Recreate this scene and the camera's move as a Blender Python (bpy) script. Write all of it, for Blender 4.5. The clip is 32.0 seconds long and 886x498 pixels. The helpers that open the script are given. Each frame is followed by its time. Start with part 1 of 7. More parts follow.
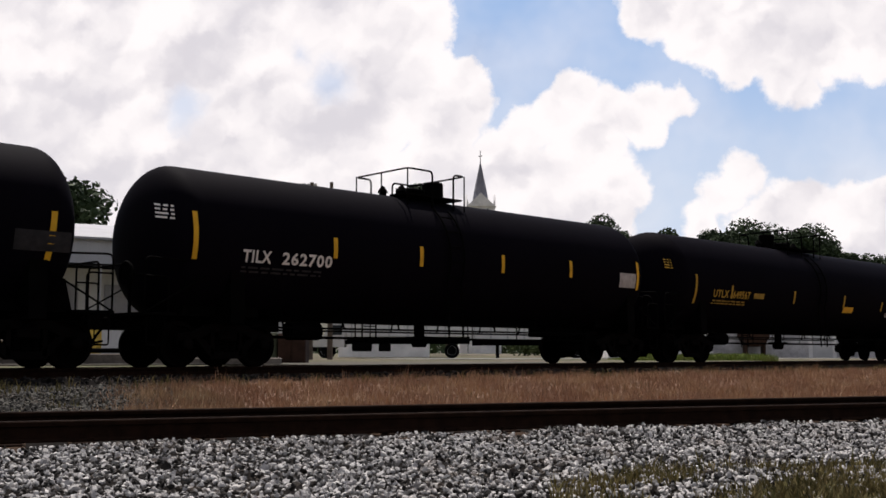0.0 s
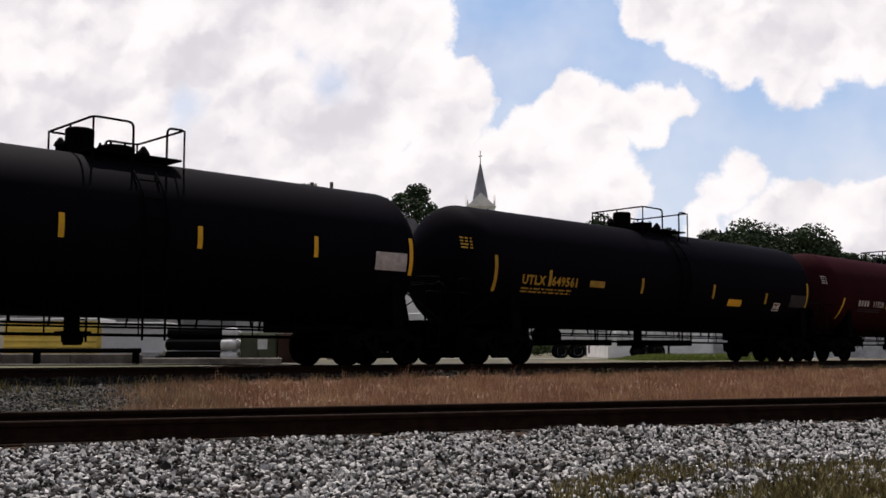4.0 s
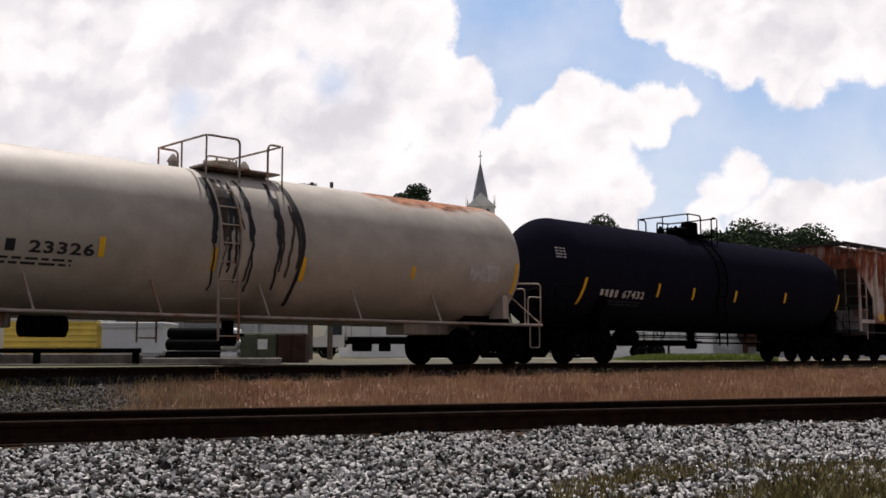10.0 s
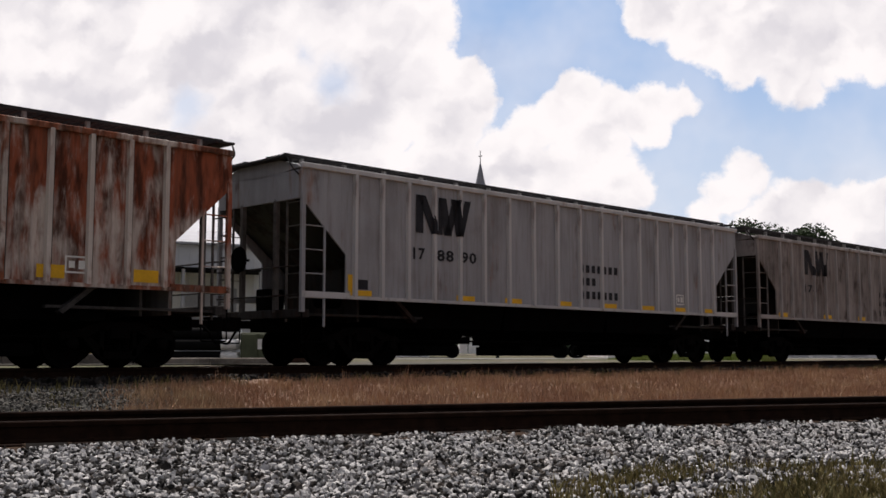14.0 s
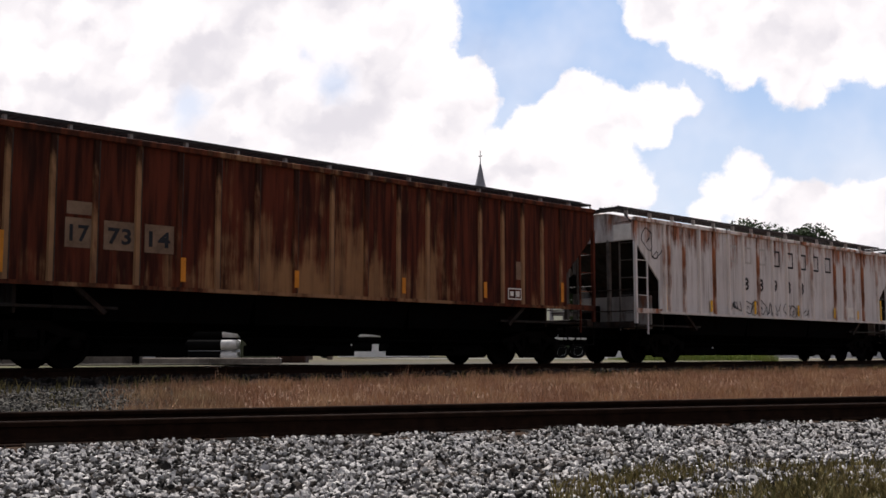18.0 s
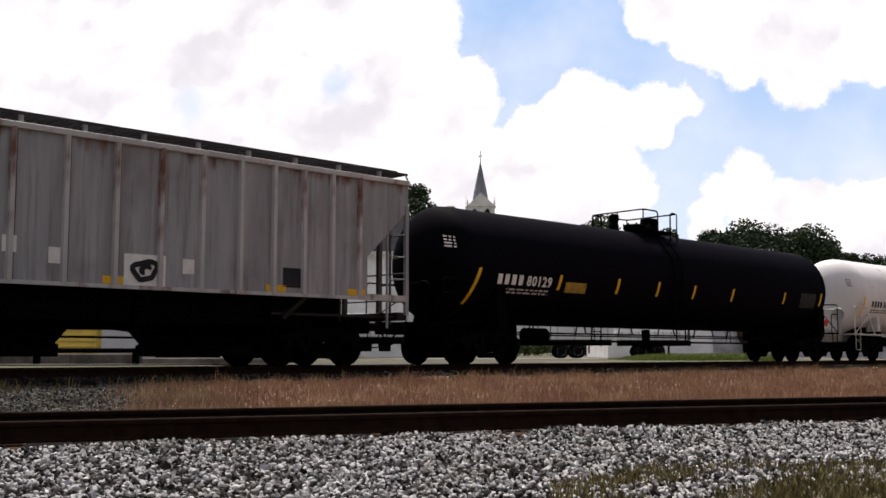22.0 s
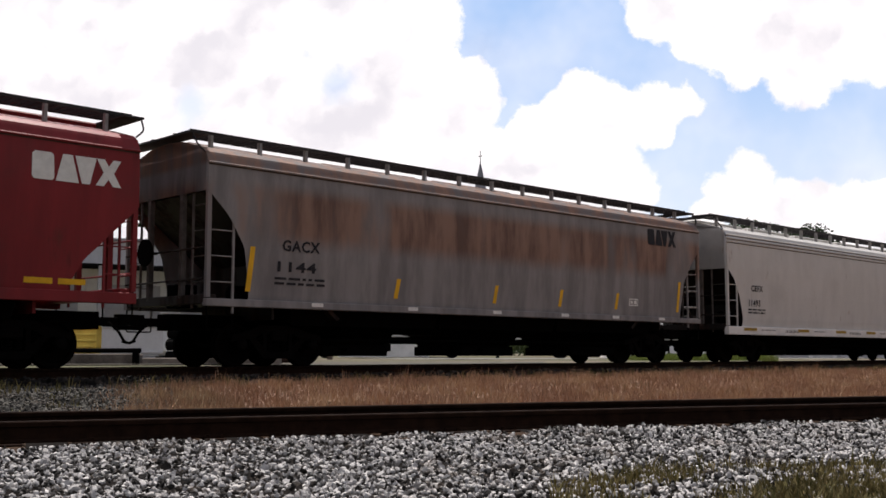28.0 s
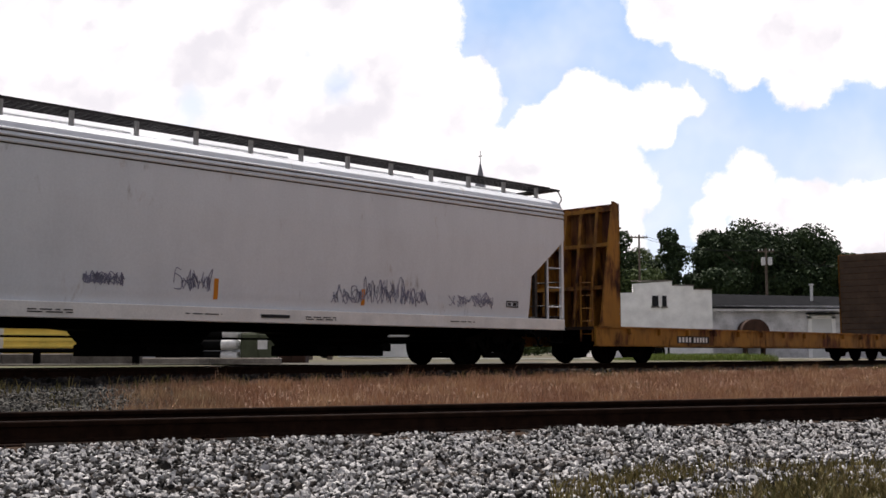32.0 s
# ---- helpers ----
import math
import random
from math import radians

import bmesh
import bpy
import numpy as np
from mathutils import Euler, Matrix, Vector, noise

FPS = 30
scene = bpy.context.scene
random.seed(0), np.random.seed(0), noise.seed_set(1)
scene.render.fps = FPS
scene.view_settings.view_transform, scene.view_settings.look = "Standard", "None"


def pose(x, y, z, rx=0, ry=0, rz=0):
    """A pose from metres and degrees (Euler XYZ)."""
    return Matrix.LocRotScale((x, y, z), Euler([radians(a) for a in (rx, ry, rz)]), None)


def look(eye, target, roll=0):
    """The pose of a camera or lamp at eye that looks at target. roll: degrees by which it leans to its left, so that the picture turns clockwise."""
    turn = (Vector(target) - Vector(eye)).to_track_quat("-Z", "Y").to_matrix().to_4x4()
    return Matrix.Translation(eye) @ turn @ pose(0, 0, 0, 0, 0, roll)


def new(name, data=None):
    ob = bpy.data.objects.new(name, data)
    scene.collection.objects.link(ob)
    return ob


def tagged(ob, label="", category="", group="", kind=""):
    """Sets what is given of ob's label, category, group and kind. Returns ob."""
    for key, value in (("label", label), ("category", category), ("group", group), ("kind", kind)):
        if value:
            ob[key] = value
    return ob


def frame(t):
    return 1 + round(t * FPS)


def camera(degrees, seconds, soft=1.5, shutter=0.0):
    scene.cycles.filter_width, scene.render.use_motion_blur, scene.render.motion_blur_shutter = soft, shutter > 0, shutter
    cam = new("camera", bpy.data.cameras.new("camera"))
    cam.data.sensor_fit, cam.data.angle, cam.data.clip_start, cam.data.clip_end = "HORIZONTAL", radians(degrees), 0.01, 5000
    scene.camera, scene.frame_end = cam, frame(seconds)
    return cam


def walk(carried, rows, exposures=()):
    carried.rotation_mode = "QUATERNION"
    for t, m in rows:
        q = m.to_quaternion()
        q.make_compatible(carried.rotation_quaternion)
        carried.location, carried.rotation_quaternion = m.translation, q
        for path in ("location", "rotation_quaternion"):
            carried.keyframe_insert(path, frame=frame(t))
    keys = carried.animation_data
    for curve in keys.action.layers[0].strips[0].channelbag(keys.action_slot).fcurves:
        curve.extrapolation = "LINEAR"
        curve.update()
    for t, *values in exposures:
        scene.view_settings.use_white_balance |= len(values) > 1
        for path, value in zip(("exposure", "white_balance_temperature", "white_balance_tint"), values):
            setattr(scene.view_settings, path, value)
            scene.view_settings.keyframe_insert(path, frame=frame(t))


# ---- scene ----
# The world's y axis is the camera's heading, z = 0 the trackside ground, rail heads at RAIL.
cam = camera(44.85, 32.0, soft=1.6)
EYE = pose(0, 0, 0.555, 95.59, 0, 0)
walk(cam, [(0.0, EYE), (32.0, EYE)],
     exposures=[(t, e, 6500, 14) for t, e in ((0.0, 0.0), (6.0, 0.0), (12.0, 0.03), (13.0, 0.0), (14.0, -0.03), (17.0, -0.08), (18.0, 0.14), (19.0, 0.2), (22.0, 0.25), (24.0, 0.2),
                                              (25.0, -0.12), (27.5, 0.22), (28.0, 0.25), (30.0, 0.34), (31.0, 0.31), (32.0, 0.28))])

RAIL = 0.30
SPEED = 11.25
HEADING = 44.6
TRACK = pose(-13.517, 13.706, RAIL, 0, 0, HEADING)       # origin on the running line, x along it, y away from the eye
SIDING_Z = 0.017
SIDING = pose(0.0, 10.9, SIDING_Z, 0, 0, 21.7)                # centre line of the near track


# ---- world and sun ----
SUN_ELEVATION, SUN_AZIMUTH = 62.0, -15.0                    # azimuth from +y towards +x
world = bpy.data.worlds.new("sky")
scene.world = world
world.use_nodes = True
wn = world.node_tree.nodes
sky = wn.new("ShaderNodeTexSky")
sky.sky_type, sky.sun_disc = "NISHITA", False
sky.sun_elevation, sky.sun_rotation = radians(SUN_ELEVATION), radians(SUN_AZIMUTH)
# broken cumulus over the whole sky: sunlit white between patches of blue
cloud = wn.new("ShaderNodeTexNoise")
cloud.inputs["Scale"].default_value, cloud.inputs["Detail"].default_value = 2.2, 5.0
cover = wn.new("ShaderNodeMapRange")
cover.inputs["From Min"].default_value, cover.inputs["From Max"].default_value = 0.40, 0.56
mix = wn.new("ShaderNodeMix")
mix.data_type = "RGBA"
mix.inputs[7].default_value = (7.55, 7.5, 7.85, 1)
wl = world.node_tree.links
wl.new(wn.new("ShaderNodeTexCoord").outputs["Generated"], cloud.inputs["Vector"])
wl.new(cloud.outputs["Fac"], cover.inputs["Value"])
wl.new(cover.outputs[0], mix.inputs[0])
wl.new(sky.outputs[0], mix.inputs[6])
# brighter towards the zenith, as under broken cloud: (1 + 2 sin h) / 3
height = wn.new("ShaderNodeSeparateXYZ")
wl.new(wn["Texture Coordinate"].outputs["Generated"], height.inputs[0])
rise = wn.new("ShaderNodeMapRange")
rise.inputs["To Min"].default_value, rise.inputs["To Max"].default_value = 0.5, 1.5
wl.new(height.outputs["Z"], rise.inputs["Value"])
graded_sky = wn.new("ShaderNodeVectorMath")
graded_sky.operation = "SCALE"
wl.new(mix.outputs[2], graded_sky.inputs[0]), wl.new(rise.outputs[0], graded_sky.inputs["Scale"])
wl.new(graded_sky.outputs[0], wn["Background"].inputs["Color"])
wn["Background"].inputs["Strength"].default_value = 0.058

lamp = bpy.data.lights.new("sun", "SUN")
lamp.energy, lamp.angle, lamp.color = 5.0, radians(0.6), (1.0, 0.95, 0.88)
sun = new("sun", lamp)
az, el = radians(SUN_AZIMUTH), radians(SUN_ELEVATION)
sun.matrix_basis = look((30 * math.sin(az), 30 * math.cos(az), 30 * math.tan(el)), (0, 0, 0))


# ---- mesh helpers ----
class Shape:
    """Collects vertices and faces of one mesh."""

    def __init__(self):
        self.v, self.f = [], []

    def add(self, verts, faces):
        k = len(self.v)
        self.v += [tuple(p) for p in verts]
        self.f += [tuple(i + k for i in f) for f in faces]
        return self

    def box(self, x0, y0, z0, x1, y1, z1, bevel=0.0):
        if bevel <= 0:
            p = [(x, y, z) for z in (z0, z1) for x, y in ((x0, y0), (x1, y0), (x1, y1), (x0, y1))]
            return self.add(p, [(3, 2, 1, 0), (4, 5, 6, 7), (0, 1, 5, 4), (1, 2, 6, 5), (2, 3, 7, 6), (3, 0, 4, 7)])
        b = bevel
        rows = []
        for z, c in ((z0, b), (z0 + b, 0.0), (z1 - b, 0.0), (z1, b)):
            rows.append([(x0 + c, y0 + b, z), (x0 + b, y0 + c, z), (x1 - b, y0 + c, z), (x1 - c, y0 + b, z),
                         (x1 - c, y1 - b, z), (x1 - b, y1 - c, z), (x0 + b, y1 - c, z), (x0 + c, y1 - b, z)])
        return self.loft(rows)

    def loft(self, rows, caps=True, close=True):
        n = len(rows[0])
        faces = []
        for i in range(len(rows) - 1):
            for j in range(n if close else n - 1):
                a, b = i * n + j, i * n + (j + 1) % n
                faces.append((a, b, b + n, a + n))
        if caps:
            faces += [tuple(reversed(range(n))), tuple(range((len(rows) - 1) * n, len(rows) * n))]
        return self.add([p for r in rows for p in r], faces)

    def prism(self, outline, y0, y1):
        """An outline of (x, z) points pushed from y0 to y1."""
        n = len(outline)
        v = [(x, y0, z) for x, z in outline] + [(x, y1, z) for x, z in outline]
        f = [tuple(range(n)), tuple(reversed(range(n, 2 * n)))]
        f += [(j, j + n, (j + 1) % n + n, (j + 1) % n) for j in range(n)]
        return self.add(v, f)

    def rod(self, p, q, r, n=8, r1=None):
        p, q = Vector(p), Vector(q)
        ax = (q - p).normalized()
        u = ax.orthogonal().normalized()
        w = ax.cross(u)
        rows = []
        for c, rr in ((p, r), (q, r if r1 is None else r1)):
            rows.append([c + (u * math.cos(2 * math.pi * k / n) + w * math.sin(2 * math.pi * k / n)) * rr for k in range(n)])
        return self.loft(rows)

    def pipe(self, points, r, n=6):
        """A bent pipe through the points."""
        pts = [Vector(p) for p in points]
        rows = []
        u = None
        for i, c in enumerate(pts):
            t = (pts[min(i + 1, len(pts) - 1)] - pts[max(i - 1, 0)]).normalized()
            u = t.orthogonal().normalized() if u is None else (u - t * u.dot(t)).normalized()
            w = t.cross(u)
            rows.append([c + (u * math.cos(2 * math.pi * k / n) + w * math.sin(2 * math.pi * k / n)) * r for k in range(n)])
        return self.loft(rows)

    def turned(self, profile, axis="y", centre=(0, 0, 0), n=24):
        """A profile of (along, radius) turned round an axis through centre."""
        rows = []
        for a, r in profile:
            row = []
            for k in range(n):
                c, s = math.cos(2 * math.pi * k / n) * r, math.sin(2 * math.pi * k / n) * r
                p = {"x": (a, c, s), "y": (s, a, c), "z": (c, s, a)}[axis]
                row.append((p[0] + centre[0], p[1] + centre[1], p[2] + centre[2]))
            rows.append(row)
        return self.loft(rows)

    def sheet(self, fn, us, vs):
        """A grid of fn(u, v)."""
        n = len(vs)
        v = [fn(a, b) for a in us for b in vs]
        f = [(i * n + j, (i + 1) * n + j, (i + 1) * n + j + 1, i * n + j + 1) for i in range(len(us) - 1) for j in range(n - 1)]
        return self.add(v, f)

    def mesh(self, name, mat, smooth=35):
        me = bpy.data.meshes.new(name)
        me.from_pydata(self.v, [], self.f)
        me.materials.append(mat)
        bm = bmesh.new()
        bm.from_mesh(me)
        if len(bm.faces) < 60000:
            bmesh.ops.recalc_face_normals(bm, faces=bm.faces)
        bm.to_mesh(me)
        bm.free()
        if smooth:
            me.shade_smooth()
            me.set_sharp_from_angle(angle=radians(smooth))
        return me


def bent(points, r, n=4):
    """The points with each inner corner rounded by radius r."""
    pts = [Vector(p) for p in points]
    out = [pts[0]]
    for a, b, c in zip(pts, pts[1:], pts[2:]):
        k = min(r, (a - b).length * 0.45, (c - b).length * 0.45)
        p, q = b + (a - b).normalized() * k, b + (c - b).normalized() * k
        for i in range(n + 1):
            t = i / n
            out.append(p * (1 - t) ** 2 + b * 2 * t * (1 - t) + q * t * t)
    return out + [pts[-1]]


def part(name, shape, mat, parent=None, label="", smooth=35):
    """Links a shape (or a finished mesh) as one object under its thing."""
    me = shape.mesh(name, mat, smooth) if isinstance(shape, Shape) else shape
    ob = new(name, me)
    ob.parent = parent
    if label:
        ob["label"] = label
    return ob


def thing(name, m, label, category, group="", kind=""):
    ob = new(name)
    ob.empty_display_size = 0.3
    ob.matrix_basis = m
    return tagged(ob, label, category, group, kind)


# ---- materials ----
def material(name, rough=0.7, metal=0.0):
    m = bpy.data.materials.new(name)
    m.use_nodes = True
    b = m.node_tree.nodes["Principled BSDF"]
    b.inputs["Specular IOR Level"].default_value = 0.2
    b.inputs["Roughness"].default_value, b.inputs["Metallic"].default_value = rough, metal
    return m, m.node_tree.nodes, m.node_tree.links, b


def spot(nodes, links, scale=(1, 1, 1), at=(0, 0, 0), source="Object"):
    c = nodes.new("ShaderNodeTexCoord")
    mp = nodes.new("ShaderNodeMapping")
    mp.inputs["Scale"].default_value, mp.inputs["Location"].default_value = scale, at
    links.new(c.outputs[source], mp.inputs["Vector"])
    return mp.outputs[0]


def grain(nodes, links, vec, scale, detail=4.0, rough=0.55, warp=0.0):
    n = nodes.new("ShaderNodeTexNoise")
    n.inputs["Scale"].default_value, n.inputs["Detail"].default_value = scale, detail
    n.inputs["Roughness"].default_value, n.inputs["Distortion"].default_value = rough, warp
    if vec is not None:
        links.new(vec, n.inputs["Vector"])
    return n.outputs["Fac"]


def step(nodes, links, value, lo, hi, a=0.0, b=1.0):
    r = nodes.new("ShaderNodeMapRange")
    r.interpolation_type = "SMOOTHSTEP"
    for k, x in zip(("From Min", "From Max", "To Min", "To Max"), (lo, hi, a, b)):
        r.inputs[k].default_value = x
    links.new(value, r.inputs["Value"])
    return r.outputs[0]


def blend(nodes, links, fac, a, b, how="MIX"):
    m = nodes.new("ShaderNodeMix")
    m.data_type, m.blend_type = "RGBA", how
    for sock, x in ((m.inputs[0], fac), (m.inputs[6], a), (m.inputs[7], b)):
        if isinstance(x, (int, float)):
            sock.default_value = x
        elif isinstance(x, tuple):
            sock.default_value = (*x, 1) if len(x) == 3 else x
        else:
            links.new(x, sock)
    return m.outputs[2]


def maths(nodes, links, op, a, b=0.0, c=0.0):
    m = nodes.new("ShaderNodeMath")
    m.operation = op
    for sock, x in zip(m.inputs, (a, b, c)):
        if isinstance(x, (int, float)):
            sock.default_value = x
        else:
            links.new(x, sock)
    return m.outputs[0]


def relief(nodes, links, b, height, strength=0.2, distance=0.01):
    n = nodes.new("ShaderNodeBump")
    n.inputs["Strength"].default_value, n.inputs["Distance"].default_value = strength, distance
    links.new(height, n.inputs["Height"])
    links.new(n.outputs[0], b.inputs["Normal"])


def plain(name, colour, rough=0.7, metal=0.0, vary=0.25, scale=3.0, shine=0.2):
    """A surface of one colour with fine grain and broad patches."""
    m, nodes, links, b = material(name, rough, metal)
    b.inputs["Specular IOR Level"].default_value = shine
    v = spot(nodes, links)
    broad, fine = grain(nodes, links, v, scale, 5.0), grain(nodes, links, v, scale * 14, 3.0)
    mixed = maths(nodes, links, "ADD", maths(nodes, links, "MULTIPLY", broad, 0.65), maths(nodes, links, "MULTIPLY", fine, 0.35))
    k = step(nodes, links, mixed, 0.3, 0.7)
    links.new(blend(nodes, links, k, tuple(c * (1 - vary) for c in colour), tuple(min(c * (1 + vary), 1) for c in colour)), b.inputs["Base Color"])
    relief(nodes, links, b, fine, 0.15, 0.004)
    return m


def car_paint(name, colour, rust=(0.16, 0.055, 0.025), amount=0.0, streak=0.15, dirt=0.3, rough=0.55, seed=0.0, stain=(0.05, 0.04, 0.035), across=1.0, gloss=0.2, high=None, middle=None, grime=0.0, each=0.0):
    """Weathered paint: rust in runs that follow gravity, dust towards nothing in particular, chalky patches."""
    m, nodes, links, b = material(name, rough)
    b.inputs["Specular IOR Level"].default_value = gloss
    runs = spot(nodes, links, (across, 1.0, streak), (seed, seed * 0.37, seed * 0.21))
    free = spot(nodes, links, (1, 1, 1), (seed * 1.3, 0, seed))
    patch = grain(nodes, links, free, 0.6, 4.0)
    chalk = grain(nodes, links, runs, 2.2, 6.0, 0.6)
    fine = grain(nodes, links, free, 22.0, 4.0)
    base = blend(nodes, links, step(nodes, links, chalk, 0.3, 0.72), tuple(c * (1 - 0.3 * dirt) for c in colour), tuple(min(1, c * (1 + 0.12 * dirt)) for c in colour))
    base = blend(nodes, links, maths(nodes, links, "MULTIPLY", step(nodes, links, patch, 0.5, 0.75), 0.55 * dirt), base, stain)
    if amount > 0:
        a = grain(nodes, links, runs, 3.1, 8.0, 0.68, 0.35)
        big = grain(nodes, links, free, 0.9, 3.0)
        value = maths(nodes, links, "ADD", a, maths(nodes, links, "MULTIPLY", maths(nodes, links, "SUBTRACT", big, 0.5), 0.7))
        sep = nodes.new("ShaderNodeSeparateXYZ")
        links.new(spot(nodes, links), sep.inputs[0])
        if each:                                           # some pieces have rusted more than others
            info = nodes.new("ShaderNodeObjectInfo")
            value = maths(nodes, links, "ADD", value, maths(nodes, links, "MULTIPLY_ADD", info.outputs["Random"], each, -each / 2))
        if high:                                           # rust creeps down from the roof: (from, to, how much)
            value = maths(nodes, links, "ADD", value, step(nodes, links, sep.outputs["Z"], high[0], high[1], -high[2] * 0.5, high[2] * 0.5))
        if middle:                                         # paint that has held between two places along the car
            held = maths(nodes, links, "MULTIPLY", step(nodes, links, sep.outputs["X"], middle[0], middle[0] + 1.2), step(nodes, links, sep.outputs["X"], middle[1], middle[1] - 0.8))
            value = maths(nodes, links, "SUBTRACT", value, maths(nodes, links, "MULTIPLY", held, middle[2]))
        edge = 0.75 - 0.5 * amount
        k = step(nodes, links, value, edge - 0.13, edge + 0.15)
        tone = blend(nodes, links, step(nodes, links, grain(nodes, links, runs, 5.0, 6.0), 0.35, 0.65), tuple(c * 0.38 for c in rust), tuple(min(1, c * 1.9) for c in rust))
        base = blend(nodes, links, k, base, tone)
        links.new(step(nodes, links, k, 0.0, 1.0, rough, 0.9), b.inputs["Roughness"])
    if grime > 0:                                          # thin dark runs of dirt
        thin = grain(nodes, links, spot(nodes, links, (4.0, 1.0, 0.22), (seed * 2.1, 0, seed)), 2.4, 6.0, 0.65)
        base = blend(nodes, links, step(nodes, links, thin, 0.46, 0.68, 0.0, grime), base, stain)
    base = blend(nodes, links, maths(nodes, links, "MULTIPLY", fine, 0.18), base, stain)
    links.new(base, b.inputs["Base Color"])
    relief(nodes, links, b, fine, 0.12, 0.004)
    return m


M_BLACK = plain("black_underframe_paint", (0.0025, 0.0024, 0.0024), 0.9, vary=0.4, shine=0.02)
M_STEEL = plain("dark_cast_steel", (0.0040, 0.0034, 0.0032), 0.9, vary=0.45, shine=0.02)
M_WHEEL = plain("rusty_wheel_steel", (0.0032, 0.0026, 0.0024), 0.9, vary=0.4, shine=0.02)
M_TREAD = plain("worn_rail_steel", (0.06, 0.052, 0.046), 0.6, 0.5, 0.2)
M_DULLTREAD = plain("rusted_rail_head", (0.020, 0.013, 0.010), 0.85, vary=0.5, scale=5, shine=0.05)
M_YELLOW = plain("yellow_reflective_tape", (0.72, 0.40, 0.02), 0.5, vary=0.15)
M_ORANGE = plain("orange_reflective_tape", (0.60, 0.22, 0.02), 0.5, vary=0.2)
M_WHITE = plain("white_stencil_paint", (0.72, 0.71, 0.68), 0.7, vary=0.12, scale=6)
M_GREYMARK = plain("faded_stencil_paint", (0.026, 0.025, 0.028), 0.75, vary=0.4, scale=6)
M_DARKMARK = plain("black_stencil_paint", (0.02, 0.02, 0.024), 0.7, vary=0.3, scale=6)
M_GOLD = plain("faded_yellow_stencil_paint", (0.42, 0.26, 0.03), 0.7, vary=0.3, scale=6)
M_RED = plain("red_placard", (0.5, 0.03, 0.03), 0.5)
M_BLUE = plain("blue_paint", (0.05, 0.12, 0.42), 0.6)
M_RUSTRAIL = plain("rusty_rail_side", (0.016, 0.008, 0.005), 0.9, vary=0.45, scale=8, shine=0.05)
M_TIE = plain("weathered_tie_wood", (0.045, 0.028, 0.018), 0.9, vary=0.45, scale=7, shine=0.05)
M_CONCRETE = plain("weathered_concrete", (0.17, 0.15, 0.13), 0.9, vary=0.55, scale=2.2)


# ---- ground, tracks ----
def along(m, x, y, z=0.0):
    return m @ Vector((x, y, z))


TO_TRACK, TO_SIDING = TRACK.inverted(), SIDING.inverted()


def soft(a, b, x):
    t = min(max((x - a) / (b - a), 0), 1)
    return t * t * (3 - 2 * t)


def ground_height(x, y):
    w = (TO_TRACK @ Vector((x, y, 0))).y
    z = -0.21 + 0.21 * soft(-9.5, -3.4, w)                               # the nearer line lies lower
    z += 0.22 * soft(3.5, 9.0, w) + 0.42 * soft(14.0, 110.0, w)          # the yard beyond a little higher
    z += 0.10 * soft(-3.4, -2.0, w) * (1 - soft(2.0, 3.4, w))            # running line's bed
    return z + 0.012 * noise.noise((x * 0.7, y * 0.7, 0))


def ground_material():
    m, nodes, links, b = material("dusty_grass_and_dirt", 0.95)
    v = spot(nodes, links)
    big, mid, fine = grain(nodes, links, v, 0.06, 4.0), grain(nodes, links, v, 0.7, 5.0), grain(nodes, links, v, 16.0, 4.0)
    green = blend(nodes, links, step(nodes, links, fine, 0.3, 0.7), (0.05, 0.052, 0.022), (0.10, 0.095, 0.05))
    dirt = blend(nodes, links, step(nodes, links, fine, 0.3, 0.7), (0.085, 0.066, 0.05), (0.17, 0.138, 0.105))
    k = maths(nodes, links, "ADD", big, maths(nodes, links, "MULTIPLY", maths(nodes, links, "SUBTRACT", mid, 0.5), 0.6))
    links.new(blend(nodes, links, step(nodes, links, k, 0.46, 0.62), green, dirt), b.inputs["Base Color"])
    relief(nodes, links, b, fine, 0.5, 0.03)
    return m


def ballast_material(name, dark, light, lo=0.22, hi=0.72):
    m, nodes, links, b = material(name, 0.9)
    g = nodes.new("ShaderNodeNewGeometry")
    v = spot(nodes, links)
    fine = grain(nodes, links, v, 60.0, 4.0)
    tone = blend(nodes, links, step(nodes, links, g.outputs["Random Per Island"], lo, hi), dark, light)
    hue = blend(nodes, links, step(nodes, links, grain(nodes, links, v, 3.0, 2.0), 0.5, 0.75), tone, (0.30, 0.24, 0.19), "MIX")
    mix = blend(nodes, links, 0.35, tone, hue)
    links.new(blend(nodes, links, maths(nodes, links, "MULTIPLY", fine, 0.4), mix, tuple(c * 0.5 for c in dark)), b.inputs["Base Color"])
    relief(nodes, links, b, fine, 0.35, 0.004)
    return m


M_GROUND = ground_material()
M_BALLAST = ballast_material("limestone_ballast", (0.022, 0.020, 0.018), (0.66, 0.64, 0.62), 0.24, 0.66)
M_OLDBALLAST = ballast_material("grimy_ballast", (0.012, 0.011, 0.010), (0.13, 0.125, 0.11))
# running line's stones and fines: near-black, the train's shade put into their colour
M_SHADEBALLAST = ballast_material("shade_dark_ballast", (0.006, 0.0055, 0.005), (0.022, 0.020, 0.018))
M_SHADEFINES = plain("shade_dark_fines", (0.008, 0.007, 0.0065), 0.95, shine=0.02, vary=0.4, scale=12)
# near-black sheet that paints the shade in the gaps between pale stones
M_GAPSHADE = plain("gap_shade_fines", (0.010, 0.0085, 0.0075), 0.95, shine=0.02, vary=0.5, scale=20)


